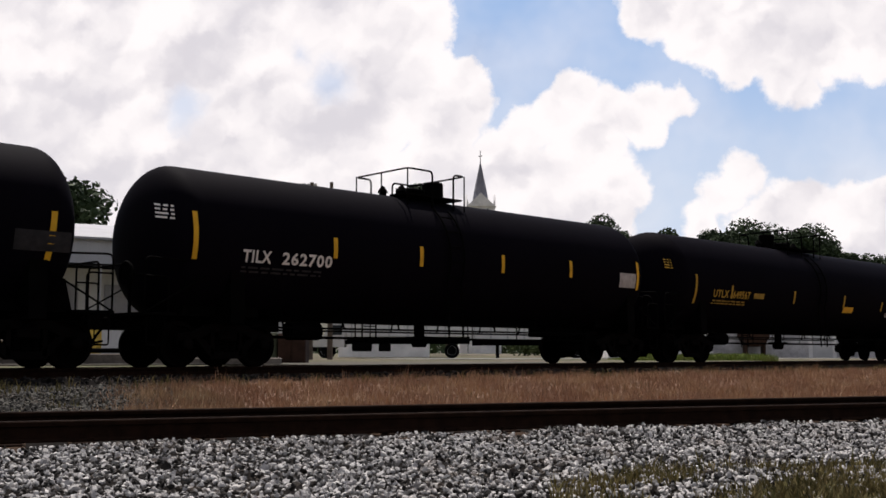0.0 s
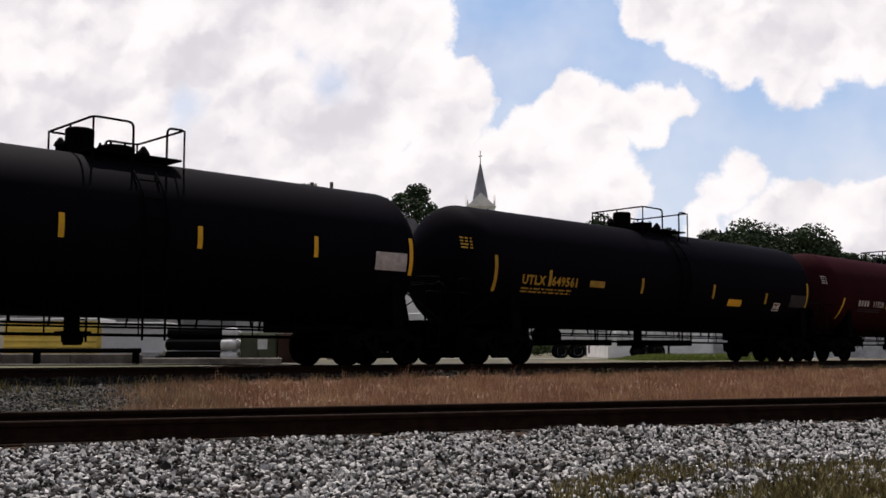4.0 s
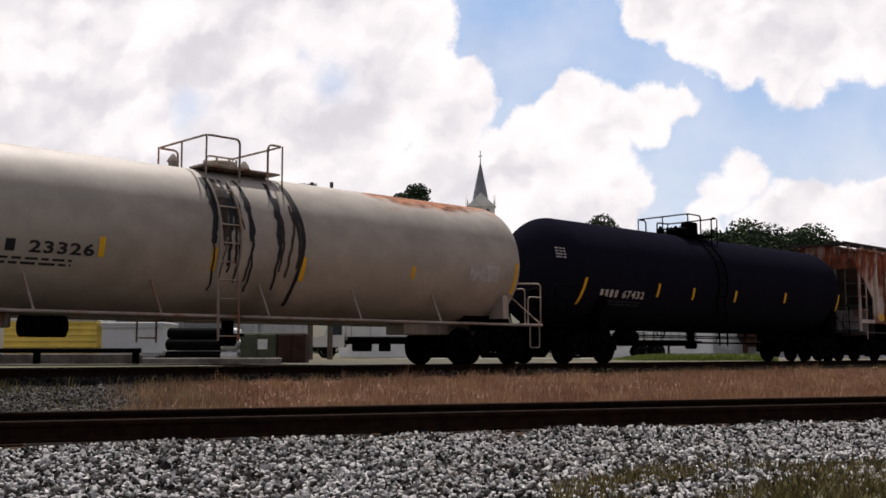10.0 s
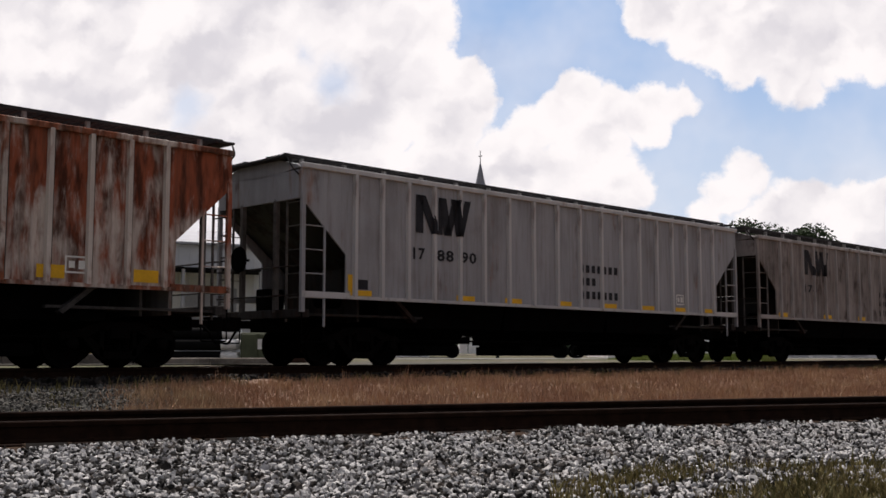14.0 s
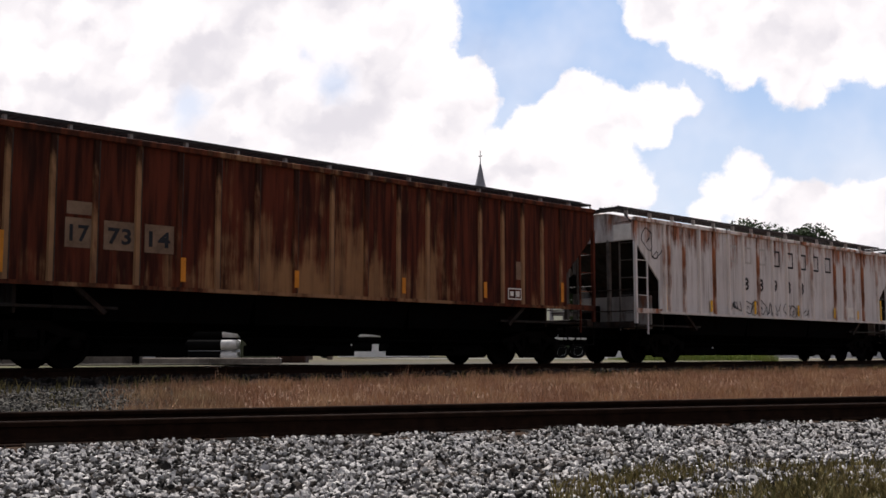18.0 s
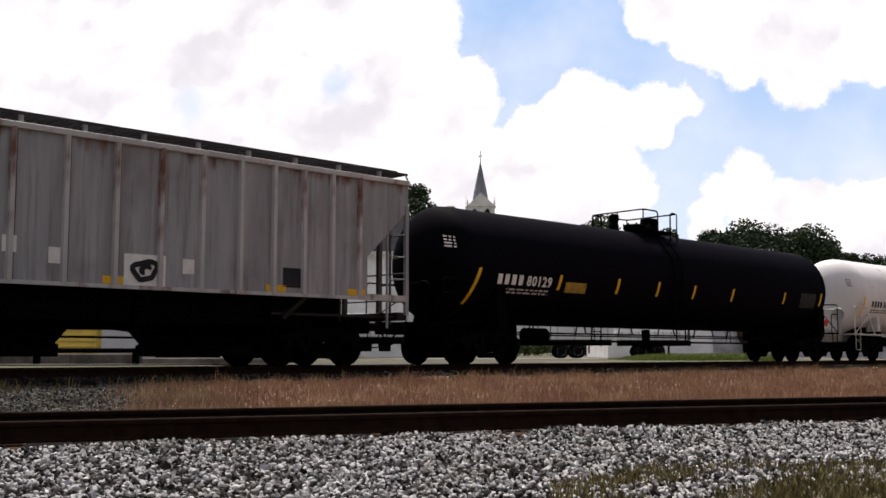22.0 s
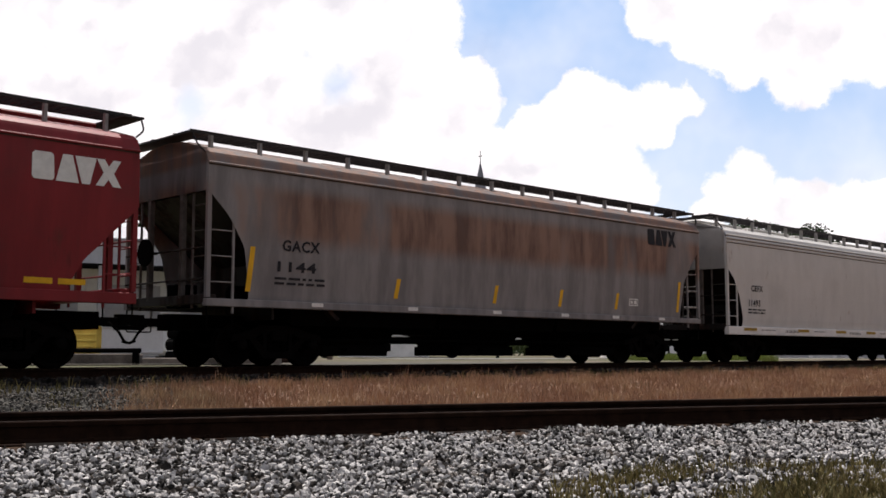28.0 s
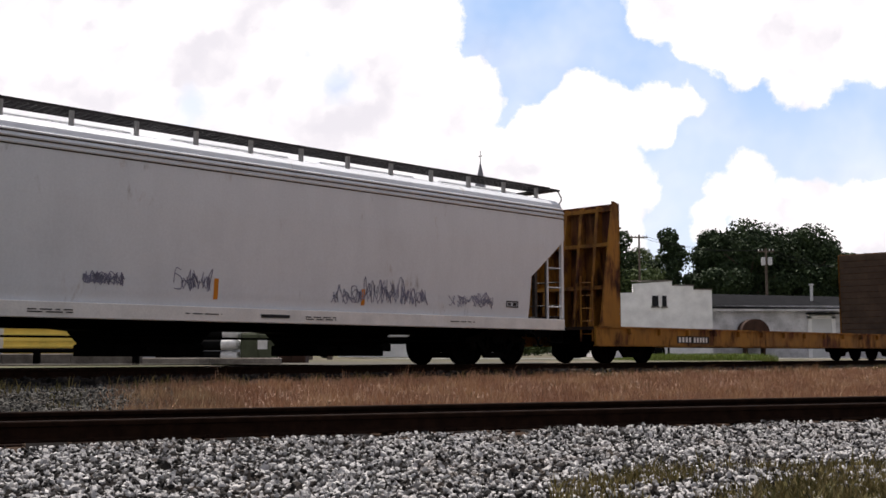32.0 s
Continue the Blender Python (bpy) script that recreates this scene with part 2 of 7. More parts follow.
def graded(lo, hi, near, far_step):
    """Grid lines, close together near nought."""
    out, x, d = [0.0], 0.0, near
    while x < hi:
        x += d
        d *= 1.13
        out.append(x)
    neg, x, d = [], 0.0, near
    while x > lo:
        x -= d
        d *= 1.13
        neg.append(x)
    return sorted(neg + out)


xs, ys = graded(-4000, 4000, 0.5, 0), [y + 8 for y in graded(-600, 4500, 0.5, 0)]
g = Shape().sheet(lambda x, y: (x, y, ground_height(x, y)), xs, ys)
tagged(part("ground", g, M_GROUND), "dry trackside grass and dirt ground running to the horizon", "ground", kind="structure")

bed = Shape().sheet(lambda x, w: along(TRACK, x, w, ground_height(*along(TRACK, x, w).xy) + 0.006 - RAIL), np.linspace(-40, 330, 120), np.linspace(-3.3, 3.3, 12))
tagged(part("track_bed", bed, M_SHADEFINES), "dark grimy ballast bed under the running line, train's shade in its colour", "ballast", kind="structure")
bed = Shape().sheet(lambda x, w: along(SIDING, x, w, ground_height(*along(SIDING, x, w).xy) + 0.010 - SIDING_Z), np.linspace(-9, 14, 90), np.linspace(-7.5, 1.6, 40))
tagged(part("siding_bed", bed, M_GAPSHADE), "dark stone fines under the nearer line, gap shade in their colour", "ballast", kind="structure")

RAIL_PROFILE = [(-0.070, -0.172), (0.070, -0.172), (0.070, -0.160), (0.016, -0.142), (0.009, -0.125), (0.009, -0.055), (0.034, -0.042),
                (0.037, -0.010), (0.028, 0.0), (-0.028, 0.0), (-0.037, -0.010), (-0.034, -0.042), (-0.009, -0.055), (-0.009, -0.125), (-0.016, -0.142), (-0.070, -0.160)]


def rail_mesh(name, x0, x1, y, head):
    rows = [[(x, y + a, b) for a, b in RAIL_PROFILE] for x in np.linspace(x0, x1, 12)]
    s = Shape().loft(rows)
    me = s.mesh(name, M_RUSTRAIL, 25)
    me.materials.append(head)
    for p in me.polygons:
        if p.normal.z > 0.8 and p.center.z > -0.02:
            p.material_index = 1
    return me


def track(name, m, x0, x1, label, tie_range, tie_gap, tie_z, head):
    t = thing(name, m, label, "railway track", kind="structure")
    for y in (-0.7525, 0.7525):
        part("rail", rail_mesh("rail", x0, x1, y, head), None, t, "rusty steel rail with a worn head")
    tie = Shape().box(-0.115, -1.3, -0.17, 0.115, 1.3, 0.0, 0.015).mesh("tie", M_TIE)
    plate = Shape().box(-0.09, -0.17, 0.0, 0.09, 0.17, 0.018, 0.006)
    for sx in (-1, 1):
        for sy in (-0.085, 0.085):
            plate.box(sx * 0.06 - 0.012, sy - 0.012, 0.018, sx * 0.06 + 0.012, sy + 0.012, 0.05)
    plate = plate.mesh("tie_plate", M_RUSTRAIL)
    rnd = random.Random(5)
    x = tie_range[0]
    while x < tie_range[1]:
        ob = part("tie", tie, None, t)
        ob.location = (x + rnd.uniform(-0.04, 0.04), rnd.uniform(-0.06, 0.06), tie_z)
        ob.rotation_euler = (0, 0, rnd.uniform(-0.02, 0.02))
        for y in (-0.7525, 0.7525):
            pl = part("tie_plate", plate, None, ob)
            pl.location = (0, y - ob.location.y, -0.172 - 0.018 - tie_z)
        x += tie_gap
    return t


track("running_line", TRACK, -60, 330, "straight railway line with rusty rails on dark ballast", (-2, 62), 0.54, -0.190, M_TREAD)
track("siding", SIDING, -30, 60, "nearer railway line with rusty rails sunk in pale ballast", (-9, 14), 0.55, -0.190, M_DULLTREAD)


def stone_shapes(seed, count=16):
    """Rough broken stones: a twelve-cornered lump with its corners pushed about."""
    rnd = np.random.RandomState(seed)
    bm = bmesh.new()
    bmesh.ops.create_icosphere(bm, subdivisions=1, radius=1.0)
    v = np.array([p.co[:] for p in bm.verts])
    f = np.array([[q.index for q in p.verts] for p in bm.faces])
    bm.free()
    return [(v * rnd.uniform(0.68, 1.2, (len(v), 1)) + rnd.uniform(-0.22, 0.22, v.shape)) * rnd.uniform(0.55, 1.25, (1, 3)) for _ in range(count)], f


def heap(name, places, sizes, mat, label, seed):
    """Many loose stones in one mesh."""
    shapes, f = stone_shapes(seed)
    rnd = np.random.RandomState(seed + 1)
    V, Fs = [], []
    n = len(shapes[0])
    turned = [shapes[k % len(shapes)] @ np.array(Euler(rnd.uniform(0, 6.28, 3)).to_matrix()).T for k in range(97)]
    for i, (p, s) in enumerate(zip(places, sizes)):
        V.append(turned[(i * 31) % 97] * s + p)
        Fs.append(f + i * n)
    V, Fs = np.concatenate(V), np.concatenate(Fs)
    me = bpy.data.meshes.new(name)
    me.from_pydata(V.tolist(), [], Fs.tolist())
    me.materials.append(mat)
    return tagged(part(name, me, None), label, "gravel", kind="stuff")


rnd = random.Random(11)
places, sizes = [], []
while len(places) < 26000:                      # the shoulder before the nearer rail
    u, q = rnd.uniform(-8.0, 9.0), rnd.uniform(-6.8, -0.79)
    p = along(SIDING, u, q)
    if not 5.0 < p.y or abs(p.x) > 0.45 * p.y:
        continue
    s = rnd.uniform(0.011, 0.021) * (1.4 if rnd.random() < 0.10 else 1.0)
    lump = 0.02 * noise.noise((p.x * 1.3, p.y * 1.3, 3.0)) + 0.022 * noise.noise((p.x * 5, p.y * 5, 6.0))
    fall = 0.045 * soft(-1.05, -0.75, q + 0.55 * noise.noise((p.x * 2, p.y * 2, 8))) - 0.022 * soft(-2.2, -1.4, q)
    places.append((p.x, p.y, ground_height(p.x, p.y) - fall + lump + rnd.uniform(-0.004, 0.034)))
    sizes.append(s)
heap("ballast_shoulder", places, sizes, M_BALLAST, "pale grey crushed limestone ballast beside the rail", 3)

places, sizes = [], []
while len(places) < 9000:                       # grimier stones at the foot of the running line
    s, w = rnd.uniform(-2, 12), rnd.uniform(-8.6, -2.9)
    p = along(TRACK, s, w)
    if not 0.25 < -p.x / p.y < 0.46:
        continue
    places.append((p.x, p.y, ground_height(p.x, p.y) + rnd.uniform(-0.01, 0.03)))
    sizes.append(rnd.uniform(0.018, 0.036))
heap("old_ballast", places, sizes, M_OLDBALLAST, "grimy grey ballast with weeds between the tracks", 8)

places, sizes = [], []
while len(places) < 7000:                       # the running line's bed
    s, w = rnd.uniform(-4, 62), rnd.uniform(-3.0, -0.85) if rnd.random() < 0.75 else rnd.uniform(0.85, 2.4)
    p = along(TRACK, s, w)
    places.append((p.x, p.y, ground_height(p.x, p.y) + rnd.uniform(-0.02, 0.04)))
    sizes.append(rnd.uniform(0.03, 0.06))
heap("line_ballast", places, sizes, M_SHADEBALLAST, "dark grimy ballast along the running line, train's shade in its colour", 9)


# ---- grass ----
def grass_material(name, low, high, tip):
    m, nodes, links, b = material(name, 0.8)
    g = nodes.new("ShaderNodeNewGeometry")
    v = spot(nodes, links)
    patch = grain(nodes, links, v, 0.9, 3.0)
    tone = blend(nodes, links, g.outputs["Random Per Island"], low, high)
    links.new(blend(nodes, links, step(nodes, links, patch, 0.45, 0.65, 0.0, 0.7), tone, tip), b.inputs["Base Color"])
    b.inputs["Subsurface Weight"].default_value = 0.0
    return m


M_DRY = grass_material("dry_brown_grass", (0.17, 0.085, 0.05), (0.42, 0.26, 0.165), (0.50, 0.345, 0.20))
M_LITTER = grass_material("fallen_dry_grass", (0.13, 0.072, 0.045), (0.18, 0.105, 0.068), (0.19, 0.12, 0.075))
M_BANK = grass_material("fresh_green_grass", (0.11, 0.16, 0.03), (0.22, 0.27, 0.06), (0.24, 0.25, 0.08))
M_STRAW = grass_material("yellowing_weeds", (0.10, 0.085, 0.03), (0.26, 0.20, 0.085), (0.24, 0.20, 0.07))
M_WEED = grass_material("green_weeds", (0.045, 0.046, 0.014), (0.14, 0.12, 0.04), (0.20, 0.145, 0.055))


def blades(name, spots, mat, label, seed, category="grass"):
    """Bent tapering blades, given as (x, y, z, height, width)."""
    rnd = np.random.RandomState(seed)
    V, Fs = [], []
    for i, (x, y, z, h, w) in enumerate(spots):
        a, lean = rnd.uniform(0, 6.28), rnd.uniform(0.1, 0.6) * h
        c, s = math.cos(a) * w, math.sin(a) * w
        b = rnd.uniform(0, 6.28)
        dx, dy = math.cos(b) * lean, math.sin(b) * lean
        V += [(x - c, y - s, z - 0.02), (x + c, y + s, z - 0.02), (x + c * 0.8 + dx * 0.35, y + s * 0.8 + dy * 0.35, z + h * 0.55),
              (x - c * 0.8 + dx * 0.35, y - s * 0.8 + dy * 0.35, z + h * 0.55), (x + dx, y + dy, z + h)]
        k = i * 5
        Fs += [(k, k + 1, k + 2, k + 3), (k + 3, k + 2, k + 4)]
    me = bpy.data.meshes.new(name)
    me.from_pydata(V, [], Fs)
    me.materials.append(mat)
    return tagged(part(name, me, None), label, category, kind="stuff")


def litter(u, v):
    q = 1.0 + (8.0 + 0.389 * u) / 0.921 * v
    p = along(SIDING, u, q)
    return (p.x, p.y, ground_height(p.x, p.y) + 0.022 + 0.02 * noise.noise((p.x * 3, p.y * 3, 4)))


mat_of_straw = Shape().sheet(litter, np.linspace(-1.2, 40, 150), np.linspace(0, 1, 30))
tagged(part("straw_litter", mat_of_straw, M_LITTER), "matted fallen dry grass between the tracks", "grass", kind="stuff")
spots = []
while len(spots) < 120000:                       # the dry strip between the two lines
    u = rnd.uniform(-4.5, 34.0)
    q = 0.95 + 16.0 * rnd.random() ** 1.7
    p = along(SIDING, u, q)
    w = (TO_TRACK @ Vector((p.x, p.y, 0))).y
    if w > -3.3 - 1.6 * rnd.random() ** 2 - 0.5 * noise.noise((p.x * 0.8, p.y * 0.8, 14)) or abs(p.x) > 0.5 * p.y:
        continue
    left = soft(-0.335, -0.26, p.x / p.y + 0.04 * noise.noise((p.x, p.y, 1)))
    if rnd.random() > left:
        continue
    clump = 0.5 + 0.5 * noise.noise((p.x * 0.9, p.y * 0.9, 7))
    h = (0.07 + 0.11 * rnd.random() + 0.30 * clump ** 1.5 * rnd.random() ** 1.6) * (0.45 + 0.55 * left) * (0.8 + 0.75 * max(-0.6, noise.noise((p.x * 2.3, p.y * 2.3, 17))))
    spots.append((p.x, p.y, ground_height(p.x, p.y), h, rnd.uniform(0.002, 0.0058)))
blades("dry_grass", spots, M_DRY, "tall dry reddish-brown grass between the two tracks", 21)

spots = []
while len(spots) < 9000:                       # weeds in the corner before the ballast and among the stones
    p = Vector((rnd.uniform(0.4, 5.2), rnd.uniform(5.0, 9.9), 0))
    q = (TO_SIDING @ p).y
    k = soft(0.0, 1.0, (-4.2 - q + 0.25 * (p.x - 2.2)) * 0.6 + 0.9 * noise.noise((p.x * 1.2, p.y * 1.2, 2)))
    if rnd.random() > k or p.x < 0.1 * p.y or p.x > 0.47 * p.y:
        continue
    spots.append((p.x, p.y, ground_height(p.x, p.y), rnd.uniform(0.04, 0.085) * (1.9 if rnd.random() < 0.04 else 1.0), rnd.uniform(0.003, 0.008)))
blades("weeds", spots[:3600], M_WEED, "low green weeds at the foot of the ballast", 22)
blades("dry_weeds", spots[3600:], M_STRAW, "low dry grass at the foot of the ballast", 23)
spots = []
while len(spots) < 2500:
    u, q = rnd.uniform(-6, 16), rnd.uniform(1.0, 12)
    p = along(SIDING, u, q)
    if (TO_TRACK @ p).y > -2.6 or noise.noise((p.x * 1.1, p.y * 1.1, 5)) < 0.28:
        continue
    spots.append((p.x, p.y, ground_height(p.x, p.y), rnd.uniform(0.05, 0.16), rnd.uniform(0.004, 0.009)))
while len(spots) < 4600:                        # dark weeds along the foot of the running line
    p = along(TRACK, rnd.uniform(0, 45), rnd.uniform(-4.6, -2.9))
    if noise.noise((p.x * 1.6, p.y * 1.6, 12)) < 0.12:
        continue
    spots.append((p.x, p.y, ground_height(p.x, p.y), rnd.uniform(0.08, 0.26), rnd.uniform(0.005, 0.012)))
blades("green_tufts", spots, M_WEED, "dark green weed tufts among grass and old ballast", 24)
spots = []
while len(spots) < 9000:                        # a sunlit bank of green grass beyond the running line
    p = Vector((rnd.uniform(10.0, 17.5), rnd.uniform(56, 66), 0))
    end = soft(10.0, 12.5, p.x + 0.8 * noise.noise((p.x, p.y * 0.5, 3)))
    spots.append((p.x, p.y, ground_height(p.x, p.y), rnd.uniform(0.15, 0.42) * (0.3 + 0.7 * end), rnd.uniform(0.015, 0.035)))
blades("green_bank", spots, M_BANK, "sunlit fresh green grass bank beyond the line", 25)


# ---- sky backdrop with clouds, far behind everything ----
def cloud_material():
    m = bpy.data.materials.new("cloudy_sky")
    m.use_nodes = True
    nodes, links = m.node_tree.nodes, m.node_tree.links
    nodes.clear()
    out, emit = nodes.new("ShaderNodeOutputMaterial"), nodes.new("ShaderNodeEmission")
    links.new(emit.outputs[0], out.inputs["Surface"])
    p = spot(nodes, links, (0.01, 0.01, 0.01))
    wob = nodes.new("ShaderNodeTexNoise")
    wob.inputs["Scale"].default_value, wob.inputs["Detail"].default_value, wob.inputs["Roughness"].default_value = 1.6, 7.0, 0.6
    links.new(p, wob.inputs["Vector"])
    off = nodes.new("ShaderNodeVectorMath")
    off.operation = "MULTIPLY_ADD"
    off.inputs[1].default_value, off.inputs[2].default_value = (0.75, 0.75, 0), (-0.375, -0.375, 0)
    links.new(wob.outputs["Color"], off.inputs[0])
    add = nodes.new("ShaderNodeVectorMath")
    links.new(p, add.inputs[0]), links.new(off.outputs[0], add.inputs[1])
    flat = nodes.new("ShaderNodeVectorMath")
    flat.operation = "MULTIPLY"
    flat.inputs[1].default_value = (1, 1, 0)
    links.new(add.outputs[0], flat.inputs[0])
    q = flat.outputs[0]

    def field(puffs):
        f = None
        for x, y, r in puffs:
            d = nodes.new("ShaderNodeVectorMath")
            d.operation = "DISTANCE"
            d.inputs[1].default_value = (x / 100, -y / 100, 0)
            links.new(q, d.inputs[0])
            k = maths(nodes, links, "MULTIPLY_ADD", d.outputs["Value"], -100.0 / r, 1.0)
            k = maths(nodes, links, "MULTIPLY", k, r / 100)
            f = k if f is None else maths(nodes, links, "SMOOTH_MAX", f, k, 0.12)
        return f

    west = [(-60, 60, 260), (100, 120, 200), (300, 60, 230), (500, 70, 230), (650, 60, 150), (735, 40, 80), (770, 25, 48), (640, 190, 120), (740, 150, 95),
            (820, 150, 56), (838, 190, 46), (780, 210, 80), (560, 270, 160), (380, 280, 180), (180, 280, 200), (-40, 300, 200), (880, 265, 50)]
    middle = [(1022, 165, 46), (985, 205, 52), (940, 235, 48), (1080, 190, 48), (1152, 185, 46), (1200, 185, 38), (1140, 220, 52), (1040, 260, 75), (900, 300, 80),
              (800, 340, 110), (985, 330, 75), (1080, 320, 62), (1125, 335, 42), (1010, 410, 130), (700, 420, 160), (400, 450, 250), (100, 450, 250)]
    east = [(1160, 15, 70), (1250, 30, 95), (1350, 40, 100), (1450, 60, 100), (1570, 20, 130), (1395, 145, 50), (1300, 90, 70), (1430, 165, 35),
            (1320, 305, 48), (1280, 345, 45), (1400, 345, 40), (1440, 355, 50), (1510, 375, 62), (1590, 380, 70), (1245, 395, 42), (1400, 440, 120), (1600, 480, 150)]
    gaps = [(585, 150, 42), (330, 195, 40), (540, 95, 16)]
    f = maths(nodes, links, "MAXIMUM", maths(nodes, links, "MAXIMUM", field(west), field(middle)), field(east))
    mask = step(nodes, links, f, -0.06, 0.14)
    thin = step(nodes, links, field(gaps), -0.15, 0.35, 0.0, 0.5)
    mask = maths(nodes, links, "MULTIPLY", mask, maths(nodes, links, "SUBTRACT", 1.0, thin))
    veil = step(nodes, links, grain(nodes, links, p, 0.35, 4.0), 0.35, 0.75, 0.0, 0.35)
    mask = maths(nodes, links, "MAXIMUM", mask, veil)
    # billows: heaped puffs, bright where they face the sun above, lavender-grey in their hollows
    def heaped(vec):
        total = None
        for scale, weight in ((0.7, 0.7), (1.7, 0.26), (4.0, 0.06)):
            v = nodes.new("ShaderNodeTexVoronoi")
            v.feature = "SMOOTH_F1"
            v.inputs["Scale"].default_value, v.inputs["Smoothness"].default_value = scale, 0.7
            links.new(vec, v.inputs["Vector"])
            k = maths(nodes, links, "MULTIPLY", v.outputs["Distance"], -weight)
            total = k if total is None else maths(nodes, links, "ADD", total, k)
        return total

    nudge = nodes.new("ShaderNodeVectorMath")
    nudge.inputs[1].default_value = (-0.07, 0.16, 0)
    links.new(q, nudge.inputs[0])
    facing = maths(nodes, links, "SUBTRACT", heaped(q), heaped(nudge.outputs[0]))
    billow = grain(nodes, links, q, 0.55, 5.0, 0.5)
    depth = step(nodes, links, f, 0.05, 0.8)
    lit = maths(nodes, links, "ADD", billow, maths(nodes, links, "MULTIPLY", depth, -0.20))
    lit = maths(nodes, links, "ADD", lit, maths(nodes, links, "MULTIPLY", facing, 1.35))
    tone = blend(nodes, links, step(nodes, links, lit, 0.06, 0.58), (0.72, 0.705, 0.735), (1.02, 0.99, 0.97))
    sep = nodes.new("ShaderNodeSeparateXYZ")
    links.new(p, sep.inputs[0])
    blue = blend(nodes, links, step(nodes, links, sep.outputs["Y"], -4.2, 0.0), (0.60, 0.71, 0.85), (0.32, 0.50, 0.79))
    links.new(blend(nodes, links, mask, blue, tone), emit.inputs["Color"])
    emit.inputs["Strength"].default_value = 1.0
    return m


# A flat sheet square to the view, its own units one hundredth of the picture's height apart.
DIST = 3000.0
unit = DIST / 1900.0
back = Shape().add([(-900, -500, 0), (2500, -500, 0), (2500, 420, 0), (-900, 420, 0)], [(0, 1, 2, 3)])
sky_sheet = part("backdrop", back, cloud_material(), smooth=0)
tagged(sky_sheet, "blue summer sky with large white cumulus clouds", "sky", kind="structure")
sky_sheet.scale = (unit, unit, unit)
TILT = radians(5.59)


def sky_pose(drift):
    """The sheet's corner so that its nought lies at the upper left of the view."""
    right, up, way = Vector((1, 0, 0)), Vector((0, -math.sin(TILT), math.cos(TILT))), Vector((0, math.cos(TILT), math.sin(TILT)))
    at = Vector((0, 0, 0.555)) + way * DIST + right * (-784 + drift) * unit + up * 441 * unit
    m = Matrix((right, up, -way)).transposed().to_4x4()
    m.translation = at
    return m


sky_sheet.matrix_basis = sky_pose(-3) @ Matrix.Diagonal((unit, unit, unit, 1))


# ---- freight cars: x along the train, y across (negative towards the eye), z above the rail head ----
WHEEL_R = 0.44


def wheelset_mesh():
    s = Shape()
    for sy in (-1, 1):
        y = sy * 0.7175
        prof = [(y - sy * 0.035, 0.09), (y - sy * 0.035, WHEEL_R + 0.026), (y - sy * 0.012, WHEEL_R + 0.024), (y, WHEEL_R + 0.004), (y + sy * 0.10, WHEEL_R - 0.004),
                (y + sy * 0.10, WHEEL_R - 0.07), (y + sy * 0.03, WHEEL_R - 0.10), (y + sy * 0.025, 0.17), (y + sy * 0.09, 0.13), (y + sy * 0.09, 0.08)]
        s.turned(prof, "y", n=28)
    s.turned([(-1.08, 0.07), (-0.6, 0.085), (0.6, 0.085), (1.08, 0.07)], "y", n=12)
    return s.mesh("wheelset", M_WHEEL)


def side_frame_mesh():
    s = Shape()
    y0, y1 = -0.075, 0.075
    s.prism([(-1.12, 0.50), (-1.10, 0.63), (-0.72, 0.70), (-0.42, 0.84), (0.42, 0.84), (0.72, 0.70), (1.10, 0.63), (1.12, 0.50), (0.86, 0.55), (0.62, 0.55), (0.36, 0.68),
             (-0.36, 0.68), (-0.62, 0.55), (-0.86, 0.55)], y0, y1)
    s.prism([(-0.70, 0.55), (-0.52, 0.55), (-0.26, 0.30), (0.26, 0.30), (0.52, 0.55), (0.70, 0.55), (0.34, 0.16), (-0.34, 0.16)], y0, y1)
    for x in (-0.36, 0.28):
        s.box(x, y0, 0.22, x + 0.08, y1, 0.70)
    return s.mesh("side_frame", M_STEEL)


def spring_mesh():
    return Shape().pipe([(0.062 * math.cos(a), 0.062 * math.sin(a), 0.31 + 0.26 * a / 31.4) for a in np.linspace(0, 31.4, 41)], 0.02, 5).mesh("spring", M_STEEL)


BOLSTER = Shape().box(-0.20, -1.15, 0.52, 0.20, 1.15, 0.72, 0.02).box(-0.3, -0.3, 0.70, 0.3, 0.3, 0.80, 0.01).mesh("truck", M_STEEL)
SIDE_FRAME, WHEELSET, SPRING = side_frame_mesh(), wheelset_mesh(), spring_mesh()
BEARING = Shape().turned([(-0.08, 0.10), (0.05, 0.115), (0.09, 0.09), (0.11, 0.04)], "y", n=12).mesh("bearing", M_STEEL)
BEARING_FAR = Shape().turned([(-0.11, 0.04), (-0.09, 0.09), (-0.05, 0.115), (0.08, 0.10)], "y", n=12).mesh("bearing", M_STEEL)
AXLES = []                       # (wheelset, its car's place in the train, its own x on the car)


def add_trucks(car, x, x_tail=None):
    for cx in (-x, x if x_tail is None else x_tail):
        t = part("truck", BOLSTER, None, car, "dark cast steel two-axle truck")
        t.location = (cx, 0, 0)
        for sy, b in ((-1, BEARING_FAR), (1, BEARING)):
            f = part("side_frame", SIDE_FRAME, None, t)
            f.location = (0, sy * 1.0, 0)
            for sx in (-0.17, 0.0, 0.17):
                n = part("spring", SPRING, None, t)
                n.location = (sx, sy * 1.0, 0)
            for ax in (-0.89, 0.89):
                e = part("bearing", b, None, t)
                e.location = (ax, sy * 1.06, WHEEL_R)
        for ax in (-0.89, 0.89):
            w = part("wheelset", WHEELSET, None, t)
            w.location = (ax, 0, WHEEL_R)
            AXLES.append((w, car, cx + ax))


